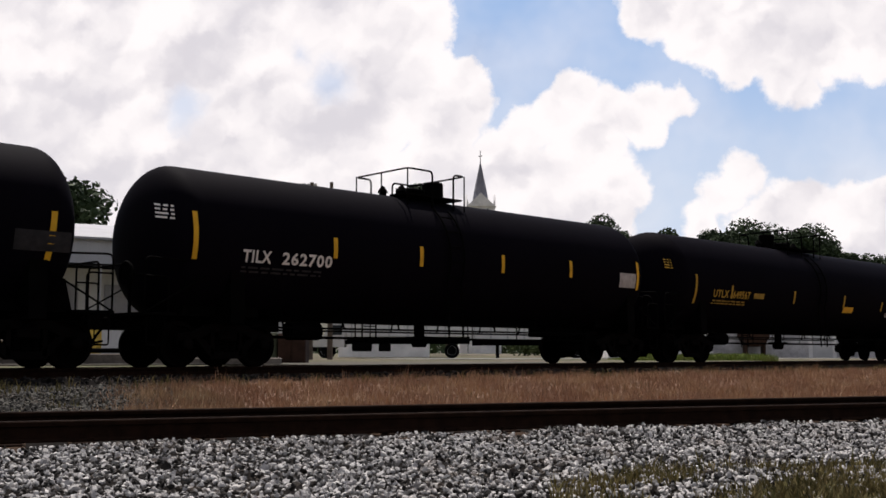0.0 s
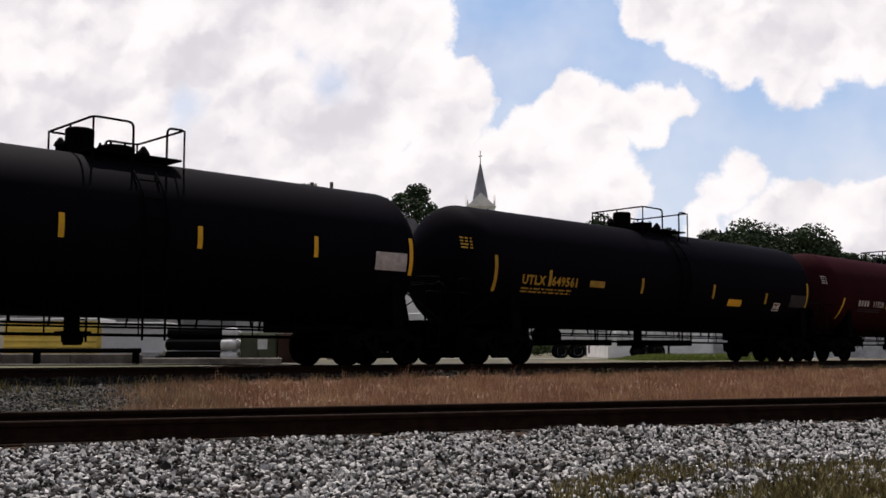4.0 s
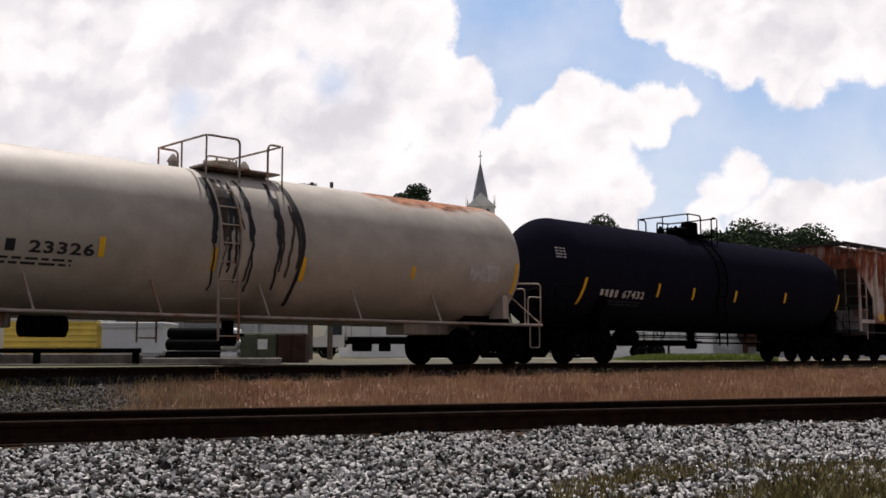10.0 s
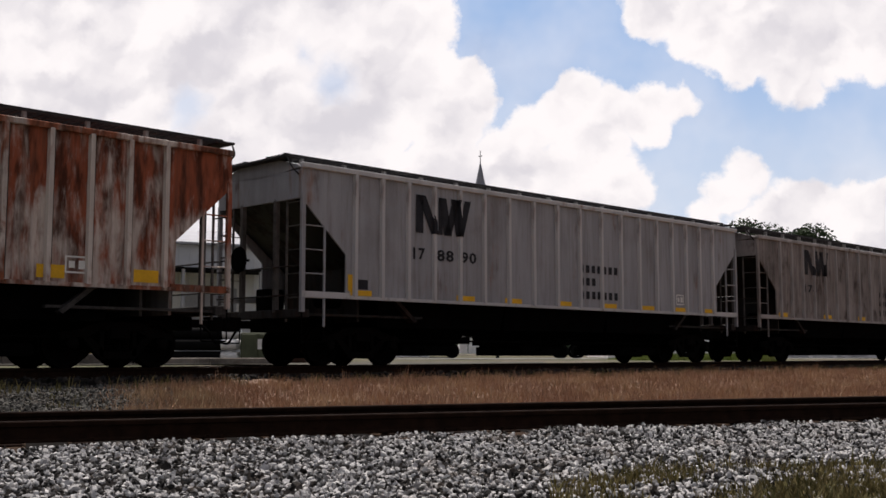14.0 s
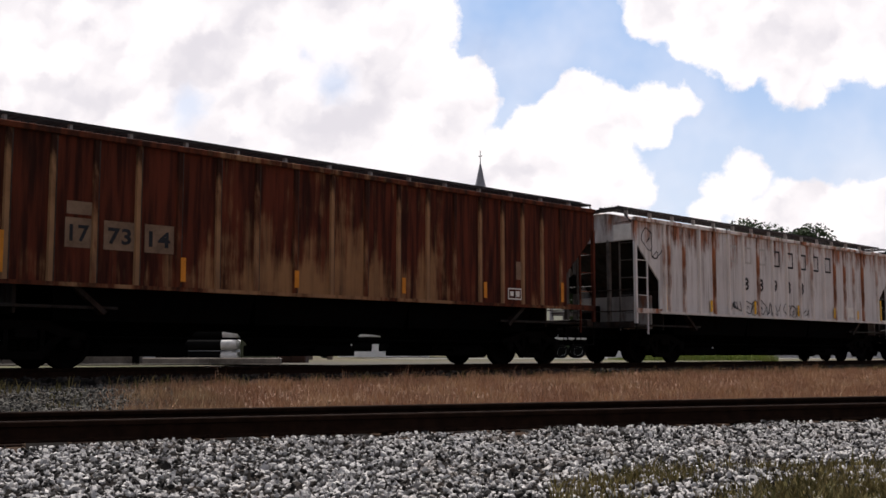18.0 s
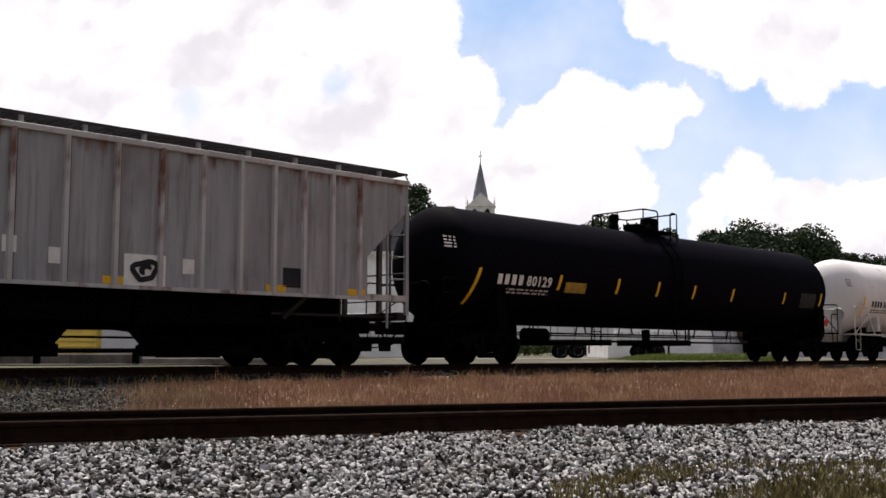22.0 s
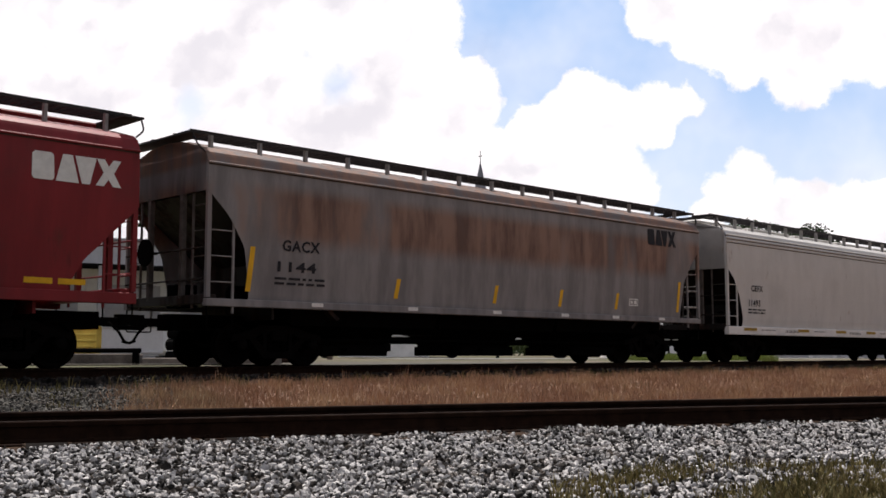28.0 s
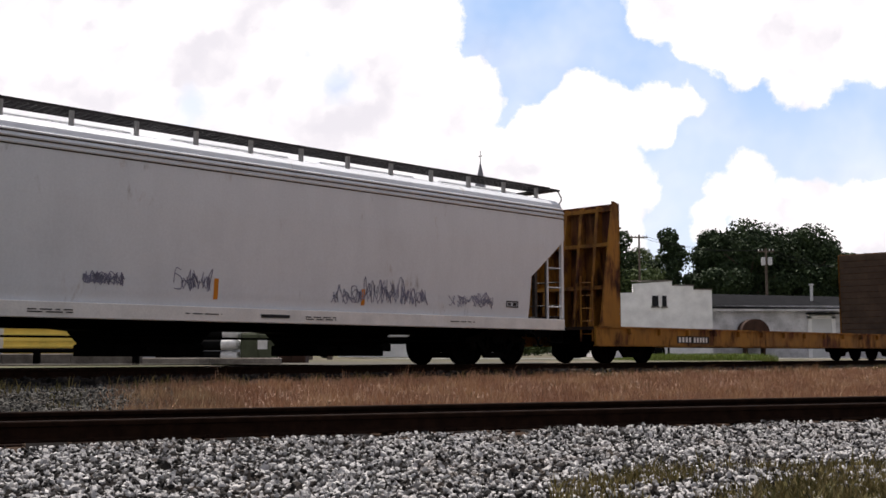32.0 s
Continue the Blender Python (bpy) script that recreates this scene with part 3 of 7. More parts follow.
def coupler_mesh():
    s = Shape().box(-0.75, -0.09, 0.79, 0.05, 0.09, 0.96, 0.015)
    s.prism([(0.03, 0.72), (0.03, 1.02), (0.30, 1.02), (0.33, 0.98), (0.33, 0.76), (0.30, 0.72)], -0.16, 0.10)
    s.rod((0.22, 0.06, 0.74), (0.22, 0.06, 1.0), 0.07, 10)
    return s.mesh("coupler", M_STEEL)


COUPLER = coupler_mesh()
HOSE = Shape().pipe(bent([(0.1, -0.35, 0.85), (0.3, -0.35, 0.72), (0.5, -0.3, 0.45), (0.75, -0.2, 0.5)], 0.15), 0.026).mesh("air_hose", M_BLACK)


def add_couplers(car, end):
    for side in (-1, 1):
        c = part("coupler", COUPLER, None, car)
        c.location, c.rotation_euler = (side * (end - 0.33), 0, 0), (0, 0, 0 if side > 0 else math.pi)
        h = part("air_hose", HOSE, None, car)
        h.location, h.rotation_euler = (side * (end - 0.75), 0, 0), (0, 0, 0 if side > 0 else math.pi)


# ---- lettering and marks ----
GLYPHS = {}


def glyph_faces(text):
    """Flat letters of height 1 as points and faces, once for each text."""
    if text not in GLYPHS:
        c = bpy.data.curves.new("lettering", "FONT")
        c.body, c.size, c.space_character = text, 1.4, 1.12
        c.resolution_u, c.offset = 2, 0.04
        ob = bpy.data.objects.new("lettering", c)
        scene.collection.objects.link(ob)
        me = ob.evaluated_get(bpy.context.evaluated_depsgraph_get()).to_mesh()
        v = [tuple(p.co) for p in me.vertices]
        f = [tuple(p.vertices) for p in me.polygons]
        ob.to_mesh_clear()
        bpy.data.objects.remove(ob)
        bpy.data.curves.remove(c)
        x0 = min(p[0] for p in v)
        GLYPHS[text] = ([(p[0] - x0, p[1]) for p in v], f)
    return GLYPHS[text]


def on_surface(flat, x, z, h, skin, width=1.0):
    """Lays flat (u, v) shapes of height 1 on the near side; skin(z) gives the side's distance from the middle line."""
    bm = bmesh.new()
    pts, faces = flat
    vs = [bm.verts.new((x + u * h * width, 0, z + v * h)) for u, v in pts]
    for f in faces:
        try:
            bm.faces.new([vs[i] for i in f])
        except ValueError:
            pass
    for k in range(1, 6):
        bmesh.ops.bisect_plane(bm, geom=bm.verts[:] + bm.edges[:] + bm.faces[:], plane_co=(0, 0, z + h * k / 6), plane_no=(0, 0, 1))
    for v in bm.verts:
        v.co.y = -skin(v.co.z) - 0.012
    me = bpy.data.meshes.new("lettering")
    bm.to_mesh(me)
    bm.free()
    return me


def mark(car, name, me, mat, label=""):
    me.materials.append(mat)
    ob = part(name, me, None, car, label)
    return ob


def digits(car, text, x0, x1, z, h, skin, mat, label=""):
    """The number between x0 and x1, h high."""
    pts, faces = glyph_faces(text)
    wide = max(u for u, v in pts)
    return mark(car, "lettering", on_surface((pts, faces), x0, z, h, skin, (x1 - x0) / h / wide), mat, label or "stencilled number")


def bars(car, n, x0, x1, z, h, skin, mat, fill=0.62, name="stencil_bar", ring=0.0):
    """A row of n plain blocks between x0 and x1 in place of letters, or outlined blocks of stroke ring."""
    gap = (x1 - x0) / h / (n - 1 + fill)
    for i in range(n):
        a, b = i * gap, i * gap + gap * fill
        k = ring / h
        rects = ((a, 0, a + k, 1), (b - k, 0, b, 1), (a + k, 0, b - k, k), (a + k, 1 - k, b - k, 1)) if ring else ((a, 0, b, 1.0),)
        pts, faces = [], []
        for u0, v0, u1, v1 in rects:
            k = len(pts)
            pts += [(u0, v0), (u1, v0), (u1, v1), (u0, v1)]
            faces.append((k, k + 1, k + 2, k + 3))
        mark(car, name, on_surface((pts, faces), x0, z, h, skin), mat)


def panel(car, name, x0, x1, z0, z1, skin, mat, lean=0.0, label=""):
    """A rectangle laid on the near side, leaning by lean at its foot."""
    s = Shape()
    zs = np.linspace(z0, z1, 7)
    s.sheet(lambda z, k: (x0 + (x1 - x0) * k - lean * (z1 - z) / (z1 - z0), -skin(z) - 0.010, z), zs, (0.0, 1.0))
    return mark(car, name, s.mesh(name, mat, 60), mat, label)


def small_print(car, x, z, w, rows, skin, mat, h=0.055, seed=1):
    """Lines of small unreadable stencilling as broken bars."""
    rnd = random.Random(seed)
    pts, faces = [], []
    for r in range(rows):
        u = 0.0
        while u < w:
            d = rnd.uniform(0.08, 0.3)
            k = len(pts)
            v = -r * h * 2.0
            pts += [(u, v), (min(u + d, w), v), (min(u + d, w), v + h), (u, v + h)]
            faces.append((k, k + 1, k + 2, k + 3))
            u += d + 0.06
    bm = bmesh.new()
    vs = [bm.verts.new((x + u, -skin(z + v) - 0.010, z + v)) for u, v in pts]
    for f in faces:
        bm.faces.new([vs[i] for i in f])
    me = bpy.data.meshes.new("fine_stencil")
    bm.to_mesh(me)
    bm.free()
    return tagged(mark(car, "fine_stencil", me, mat), kind="stuff")


def frame_mark(car, x, z, w, h, skin, mat):
    """A boxed data panel: a thin outline with bars inside."""
    pts, faces = [], []
    t = 0.03
    for u0, v0, u1, v1 in ((0, 0, w, t), (0, h - t, w, h), (0, t, t, h - t), (w - t, t, w, h - t), (w * 0.15, h * 0.3, w * 0.4, h * 0.7), (w * 0.55, h * 0.25, w * 0.85, h * 0.75)):
        k = len(pts)
        pts += [(u0, v0), (u1, v0), (u1, v1), (u0, v1)]
        faces.append((k, k + 1, k + 2, k + 3))
    return mark(car, "data_panel", on_surface((pts, faces), x, z, 1.0, skin), mat)


def strokes(car, lines, skin, mat, r=0.012, name="graffiti"):
    """Sprayed lines: flat ribbons through (x, z) points on the near side, each an object of its own."""
    for line in lines:
        left, right = [], []
        for i, (x, z) in enumerate(line):
            (xa, za), (xb, zb) = line[max(i - 1, 0)], line[min(i + 1, len(line) - 1)]
            d = math.hypot(xb - xa, zb - za) or 1
            nx, nz = -(zb - za) / d * r, (xb - xa) / d * r
            left.append((x - nx, -skin(z - nz) - 0.011, z - nz))
            right.append((x + nx, -skin(z + nz) - 0.011, z + nz))
        n = len(line)
        s = Shape().add(left + right, [(i, i + 1, n + i + 1, n + i) for i in range(n - 1)])
        me = bpy.data.meshes.new(name)
        me.from_pydata(s.v, [], s.f)
        mark(car, name, me, mat)


def curve_through(points, n=5):
    """A smooth line through the points."""
    p = [points[0], *points, points[-1]]
    out = []
    for a, b, c, d in zip(p, p[1:], p[2:], p[3:]):
        for k in range(n):
            t = k / n
            out.append(tuple(0.5 * (2 * b[i] + (c[i] - a[i]) * t + (2 * a[i] - 5 * b[i] + 4 * c[i] - d[i]) * t * t + (3 * b[i] - a[i] - 3 * c[i] + d[i]) * t ** 3) for i in (0, 1)))
    return out + [tuple(points[-1])]


def loops(x, z, w, h, n, seed):
    """n overlapping rounded outlines in a row, as spray painters draw them."""
    rnd = random.Random(seed)
    out = []
    for i in range(n):
        cx, cz = x + w * (i + 0.5) / n, z + h / 2 + rnd.uniform(-0.08, 0.08) * h
        ph, pk = rnd.uniform(0, 6), rnd.uniform(0, 6)
        out.append([(cx + w / n * 0.56 * math.cos(a) * (1 + 0.22 * math.sin(3 * a + ph)), cz + h * 0.5 * math.sin(a) * (1 + 0.22 * math.sin(2 * a + pk))) for a in np.linspace(0, 6.4, 26)])
        out.append([(cx + w / n * 0.2 * math.cos(a + ph), cz + h * 0.1 * math.cos(pk) + h * 0.17 * math.sin(a)) for a in np.linspace(0, rnd.uniform(3.0, 6.0), 10)])
    return out


def scrawl(x, z, w, h, n, seed):
    """n quick angular pen movements in a row that mean nothing."""
    rnd = random.Random(seed)
    out = []
    for i in range(n):
        u, d = x + w * i / n, w / n
        pts = [(u + d * rnd.uniform(-0.15, 1.2), z + h * (rnd.uniform(0.55, 1.0) if k % 2 else rnd.uniform(0.0, 0.45))) for k in range(rnd.randint(4, 6))]
        out.append(curve_through(sorted(pts[:3]) + pts[3:]))
    return out


TRAIN = []                       # (car, place of its middle along the track at the start)


def car_thing(name, middle, label, category):
    car = thing(name, TRACK @ Matrix.Translation((middle, 0, 0)), label, category, "cars of the freight train")
    TRAIN.append((car, middle))
    return car


# ---- tank cars ----
TANK_R, TANK_Z = 1.545, 2.49


ROUND = {"r": TANK_R}              # radius of the shell being built


def tank_skin(z):
    return math.sqrt(max(ROUND["r"] ** 2 - (z - TANK_Z) ** 2, 0.01))


def tank_car(left, right, paint, label, stripes, frame_mat=None, rails=False, dome=(7.0, 10.4), dome_kind=0, stripe_mat=None, deep=0.75, ladder_at=None, radius=1.545, trim=(0.42, 0.45)):
    TANK_R = ROUND["r"] = radius
    datum = left                                           # marks are counted from here
    left, right = left + trim[0], right + trim[1]
    L = right - left
    h = L / 2
    nose = (left + right) / 2 - datum
    car = car_thing("tank_car", (left + right) / 2, label, "tank car")
    fm = frame_mat or M_BLACK
    prof = [(-h + deep - deep * math.cos(a), max(TANK_R * math.sin(a), 0.02)) for a in np.linspace(0, math.pi / 2, 16)]
    prof += [(h - deep + deep * math.cos(a), max(TANK_R * math.sin(a), 0.02)) for a in np.linspace(math.pi / 2, 0, 16)]
    part("shell", Shape().turned(prof, "x", (0, 0, TANK_Z), 64), paint, car, smooth=50)
    end = h + 0.72
    tcs = {-1: h - 1.6, 1: h - 1.0}
    tc = h - 1.6
    for sx in (-1, 1):
        a, b = sorted((sx * (h - 3.4), sx * (end - 0.35)))
        part("stub_sill", Shape().box(a, -0.33, 0.72, b, 0.33, 1.02, 0.02), fm, car)
        s = Shape()
        tc = tcs[sx]
        s.prism([(sx * tc - 0.9, 1.0), (sx * tc + 0.9, 1.0), (sx * tc + 0.75, 1.6), (sx * tc - 0.75, 1.6)], -0.85, 0.85)
        s.box(sx * tc - 0.16, -1.45, 0.85, sx * tc + 0.16, 1.45, 1.12)
        zs, xs = (1.7, 0.10) if rails else (1.95, 0.16)   # side gussets
        for sy in (-1, 1):
            g = Shape()
            g.add([(sx * tc - xs, sy * 1.45, 0.9), (sx * tc + xs, sy * 1.45, 0.9), (sx * tc + xs, sy * 1.42, zs), (sx * tc - xs, sy * 1.42, zs),
                   (sx * tc - xs, sy * 0.9, 0.9), (sx * tc + xs, sy * 0.9, 0.9), (sx * tc + xs, sy * 1.1, zs - 0.05), (sx * tc - xs, sy * 1.1, zs - 0.05)],
                  [(0, 1, 2, 3), (4, 5, 6, 7), (0, 1, 5, 4), (3, 2, 6, 7), (0, 3, 7, 4), (1, 2, 6, 5)])
            part("saddle_gusset", g, fm, car)
        part("saddle", s, M_BLACK, car)
        p = Shape().box(min(sx * (h - 0.25), sx * (end - 0.3)), -1.42, 0.98, max(sx * (h - 0.25), sx * (end - 0.3)), 1.42, 1.03)
        part("end_platform", p, fm, car)
        for sy in (-1, 1):
            y, x0, x1 = sy * 1.38, sx * (h - 0.1), sx * (end - 0.33)
            r = Shape().pipe(bent([(x1, y, 1.0), (x1, y, 2.05), (sx * (h - 1.0), y * 0.99, 2.0)], 0.12), 0.02)
            r.pipe(bent([(x0, y, 1.0), (x0, y, 1.7), (x1, y, 1.7)], 0.1), 0.018)
            r.pipe([(x1, y, 1.02), (sx * (h - 0.9), y, 1.75)], 0.018)
            part("end_handrail", r, fm, car)
            st = Shape().pipe(bent([(x1 - sx * 0.05, y, 1.0), (x1 - sx * 0.05, y, 0.42), (x1 - sx * 0.42, y, 0.42), (x1 - sx * 0.42, y, 1.0)], 0.05), 0.016)
            part("step", st, fm, car)
        rung = Shape()
        rung.pipe(bent([(sx * (end - 0.33), -0.85, 1.0), (sx * (end - 0.33), -0.85, 1.95), (sx * (end - 0.33), 0.85, 1.95), (sx * (end - 0.33), 0.85, 1.0)], 0.12), 0.02)
        part("end_rail", rung, fm, car)
    bw = Shape().turned([(-h - 0.40, 0.24), (-h - 0.43, 0.26), (-h - 0.46, 0.24), (-h - 0.43, 0.22)], "x", (0, -0.75, 1.75), 20)
    for k in range(5):
        a = k * 1.257
        bw.rod((-h - 0.43, -0.75, 1.75), (-h - 0.43, -0.75 + 0.24 * math.cos(a), 1.75 + 0.24 * math.sin(a)), 0.012, 5)
    bw.rod((-h - 0.43, -0.75, 1.75), (-h + 0.1, -0.75, 1.75), 0.03).rod((-h - 0.35, -0.75, 1.0), (-h - 0.35, -0.75, 1.75), 0.035)
    part("brake_wheel", bw, fm, car)
    # running rail or brake pipe below the shell
    for sy in (-1, 1):
        s = Shape()
        y = sy * (1.5 if rails else 1.05)
        z = 0.98 if rails else 0.80
        xe = h + 0.3 if rails else tc - 1.2
        s.pipe([(-xe, y, z), (xe, y, z)], 0.032 if rails else 0.022, 8)
        for k in range(7):
            x = -xe * 0.86 + 2 * xe * 0.86 * k / 6
            zb = TANK_Z - math.sqrt(TANK_R ** 2 - (y * 0.85) ** 2)
            s.pipe([(x, y, z), (x - 0.12 * (rails is True), y * 0.85, zb + 0.03)], 0.024, 6)
        part("running_rail" if rails else "brake_pipe", s, fm, car)
        if not rails:
            s = Shape().pipe([(-xe, sy * 0.8, 0.62), (xe, sy * 0.8, 0.62)], 0.016, 6)
            for k in range(6):
                x = -xe * 0.8 + 2 * xe * 0.8 * k / 5
                s.pipe([(x, sy * 0.8, 0.62), (x, sy * 0.78, 1.2)], 0.016, 5)
            part("brake_rod", s, fm, car)
    s = Shape().turned([(0.42, 0.16), (0.5, 0.2), (0.62, 0.2), (0.70, 0.13), (1.0, 0.13)], "z", (0.0, 0, 0), 16).box(-0.25, -0.25, 0.62, 0.25, 0.25, 0.68)
    part("bottom_outlet", s, M_BLACK, car)
    s = Shape().turned([(-0.45, 0.05), (-0.4, 0.2), (0.4, 0.2), (0.45, 0.05)], "x", (-h + 3.9, -0.5, 0.75), 14)
    part("air_reservoir", s, M_BLACK, car)
    # top fittings, between the rail's ends a and b; turn = -1 for a car coupled the other way round
    top = TANK_Z + TANK_R
    a, b = dome
    dx, turn = (a + b) / 2 - nose, (1 if dome_kind >= 0 else -1)
    wide = (b - a) / 2
    X = lambda u: dx + turn * u * wide
    kind = abs(dome_kind)
    s = Shape().turned([(top - 0.08, 0.33), (top + 0.16, 0.33), (top + 0.18, 0.36), (top + 0.23, 0.36), (top + 0.26, 0.30)], "z", (X(0.0), 0, 0), 20)
    for k in range(8):
        q = k * math.pi / 4
        s.rod((X(0.0) + 0.34 * math.cos(q), 0.34 * math.sin(q), top + 0.1), (X(0.0) + 0.34 * math.cos(q), 0.34 * math.sin(q), top + 0.29), 0.025, 6)
    part("manway", s, paint if rails else fm, car)
    for sy in (-1, 1):
        y0, y1 = sorted((sy * 0.85, sy * 0.3))
        part("top_platform", Shape().box(dx - wide, y0, top - 0.03, dx + wide, y1, top + 0.01), fm, car)
    if kind in (1, 2):
        s = Shape().turned([(top - 0.05, 0.27), (top + 0.47, 0.27), (top + 0.5, 0.24)], "z", (X(-0.8 if kind == 1 else 0.85), 0, 0), 18)
        part("valve_housing", s, fm, car)
    if kind == 2:
        s = Shape().turned([(top - 0.1, 0.09), (top + 0.25, 0.09), (top + 0.27, 0.15), (top + 0.45, 0.15), (top + 0.5, 0.08)], "z", (X(-1.2), 0, 0), 12)
        part("relief_valve", s, fm, car)
    for vx, vy in ((0.5, -0.2), (0.72, 0.25), (-1.15, 0.1)):
        s = Shape().turned([(top - 0.1, 0.09), (top + 0.12, 0.09), (top + 0.14, 0.13), (top + 0.22, 0.09), (top + 0.3, 0.03)], "z", (X(vx), vy, 0), 12)
        part("valve", s, fm, car)
    zr = top + 0.58
    lo, hi, y = dx - wide, dx + wide, 0.93
    gap0, gap1 = lo + wide * 0.85, hi - wide * 0.75
    r = Shape().pipe(bent([(lo + wide * 0.5, y, top - 0.3), (lo + wide * 0.5, y, zr - 0.02), (lo, y, zr - 0.02), (lo, -y, zr), (gap0, -y, zr), (gap0, -y, top - 0.3)], 0.12), 0.024)
    for p in ((lo, y), (lo, -y), (lo, 0)):
        r.pipe([(*p, zr), (*p, top - (0.3 if p[1] else 0.0))], 0.02)
    part("top_handrail", r, fm, car)
    r = Shape().pipe(bent([(gap1, y, top - 0.3), (gap1, y, zr - 0.02), (hi, y, zr - 0.02), (hi, -y, zr), (gap1 + wide * 0.35, -y, zr), (gap1 + wide * 0.35, -y, top - 0.3)], 0.12), 0.024)
    for p in ((hi, y), (hi, -y)):
        r.pipe([(*p, zr), (*p, top - 0.3)], 0.02)
    part("top_handrail", r, fm, car)
    for sy in (-1, 1):                                     # ladder down the flank
        lad = Shape()
        sk = lambda z: sy * (tank_skin(z) + 0.07)
        lx = X(0.0) - 0.2 if ladder_at is None else ladder_at - nose
        for x in (lx, lx + 0.46):
            lad.pipe([(x, sk(z), z) for z in np.linspace(top - 0.35, 1.9, 8)] + [(x, sy * 1.56, 0.9), (x, sy * 1.56, 0.5)], 0.024)
        for z in np.arange(0.6, top - 0.3, 0.36):
            y = sk(z) if z > 1.9 else sy * 1.56
            lad.pipe([(lx, y, z), (lx + 0.46, y, z)], 0.016, 5)
        part("ladder", lad, fm, car)
    add_trucks(car, tcs[-1], tcs[1])
    add_couplers(car, end + 0.1)
    for x, z0, z1, lean in stripes:
        panel(car, "reflector_stripe", -nose + x - 0.055, -nose + x + 0.055, z0, z1, tank_skin, stripe_mat or M_YELLOW, lean, "yellow reflective strip")
    return car, nose


# ---- covered hopper cars ----
def hopper_common(car, h, paint, dark, top, board, cut_top, sill_z, web=None):
    """Ends, posts, sills, bays, roof walk and running gear that all the hoppers share."""
    end = h + 0.35
    post = M_DULLPOST if dark in (M_ENDSHADE, M_GREYENDSHADE) else dark
    for sx in (-1, 1):
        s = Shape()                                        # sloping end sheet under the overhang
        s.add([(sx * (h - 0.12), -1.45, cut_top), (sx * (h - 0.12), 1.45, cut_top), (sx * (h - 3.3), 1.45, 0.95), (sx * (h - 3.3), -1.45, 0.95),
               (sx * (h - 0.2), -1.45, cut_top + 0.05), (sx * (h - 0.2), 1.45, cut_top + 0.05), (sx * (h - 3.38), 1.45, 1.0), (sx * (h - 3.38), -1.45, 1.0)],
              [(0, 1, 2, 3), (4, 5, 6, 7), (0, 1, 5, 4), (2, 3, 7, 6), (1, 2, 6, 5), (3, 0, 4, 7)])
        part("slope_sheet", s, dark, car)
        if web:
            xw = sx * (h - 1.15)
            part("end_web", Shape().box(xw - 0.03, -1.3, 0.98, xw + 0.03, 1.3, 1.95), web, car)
        # bolster web, put in to fill the view through the open end
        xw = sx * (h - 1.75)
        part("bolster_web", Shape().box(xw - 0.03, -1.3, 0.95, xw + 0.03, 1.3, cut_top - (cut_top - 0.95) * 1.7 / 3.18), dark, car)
        a, b = sorted((sx * h, sx * (h - 0.06)))
        part("end_sheet", Shape().box(a, -1.5, cut_top, b, 1.5, top - 0.05), paint, car)
        a, b = sorted((sx * (h - 0.28), sx * h))
        part("end_sill", Shape().box(a, -1.5, sill_z - 0.12, b, 1.5, sill_z + 0.06, 0.01), dark, car)
        a, b = sorted((sx * (h - 3.6), sx * (h - 0.05)))
        part("platform", Shape().box(a, -1.4, sill_z - 0.07, b, 1.4, sill_z - 0.02), dark, car)
        for sy in (-1, 1):
            y = sy * 1.54
            x = sx * (h - 0.05)
            part("corner_post", Shape().box(x - 0.045, y - 0.04, sill_z, x + 0.045, y + 0.04, cut_top + 0.1), paint, car)
            xi = sx * (h - 0.62)
            s = Shape().box(xi - 0.02, y - 0.02, sill_z - 0.3, xi + 0.02, y + 0.02, cut_top - 0.52)
            for z in np.arange(sill_z + 0.3, cut_top - 0.45, 0.5):
                s.pipe([(x, y, z), (xi, y, z)], 0.014, 5)
            part("side_ladder", s, paint, car)
            s = Shape().pipe(bent([(x, y, sill_z), (x, y, sill_z - 0.62), (xi, y, sill_z - 0.62), (xi, y, sill_z)], 0.04), 0.016)
            part("step", s, M_BLACK, car)
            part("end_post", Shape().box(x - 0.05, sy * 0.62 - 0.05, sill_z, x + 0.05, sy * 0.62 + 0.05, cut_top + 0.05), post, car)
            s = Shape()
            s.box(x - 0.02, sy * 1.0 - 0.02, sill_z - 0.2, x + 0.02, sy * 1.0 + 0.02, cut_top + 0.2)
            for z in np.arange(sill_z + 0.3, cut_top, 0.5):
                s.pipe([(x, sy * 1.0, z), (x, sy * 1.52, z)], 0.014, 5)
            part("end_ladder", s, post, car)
        s = Shape()
        for z in (sill_z + 0.35, sill_z + 0.95):
            s.pipe([(sx * (h + 0.02), -1.5, z), (sx * (h + 0.02), 1.5, z)], 0.018)
        part("grab_rail", s, dark, car)
    s = Shape().turned([(0, 0.27), (0.03, 0.29), (0.06, 0.27), (0.03, 0.25)], "x", (-h - 0.2, 0.45, 2.3), 20)
    for k in range(5):
        s.rod((-h - 0.17, 0.45, 2.3), (-h - 0.17, 0.45 + 0.27 * math.cos(k * 1.257), 2.3 + 0.27 * math.sin(k * 1.257)), 0.012, 5)
    s.rod((-h - 0.17, 0.45, 2.3), (-h + 0.1, 0.45, 2.3), 0.03)
    part("brake_wheel", s, M_BLACK, car)
    part("centre_sill", Shape().box(-h + 0.05, -0.3, 0.72, h - 0.05, 0.3, 1.05, 0.01), M_BLACK, car)
    part("brake_valve", Shape().box(-h + 0.6, 0.5, 1.2, -h + 1.1, 0.9, 1.7, 0.02), M_BLACK, car)
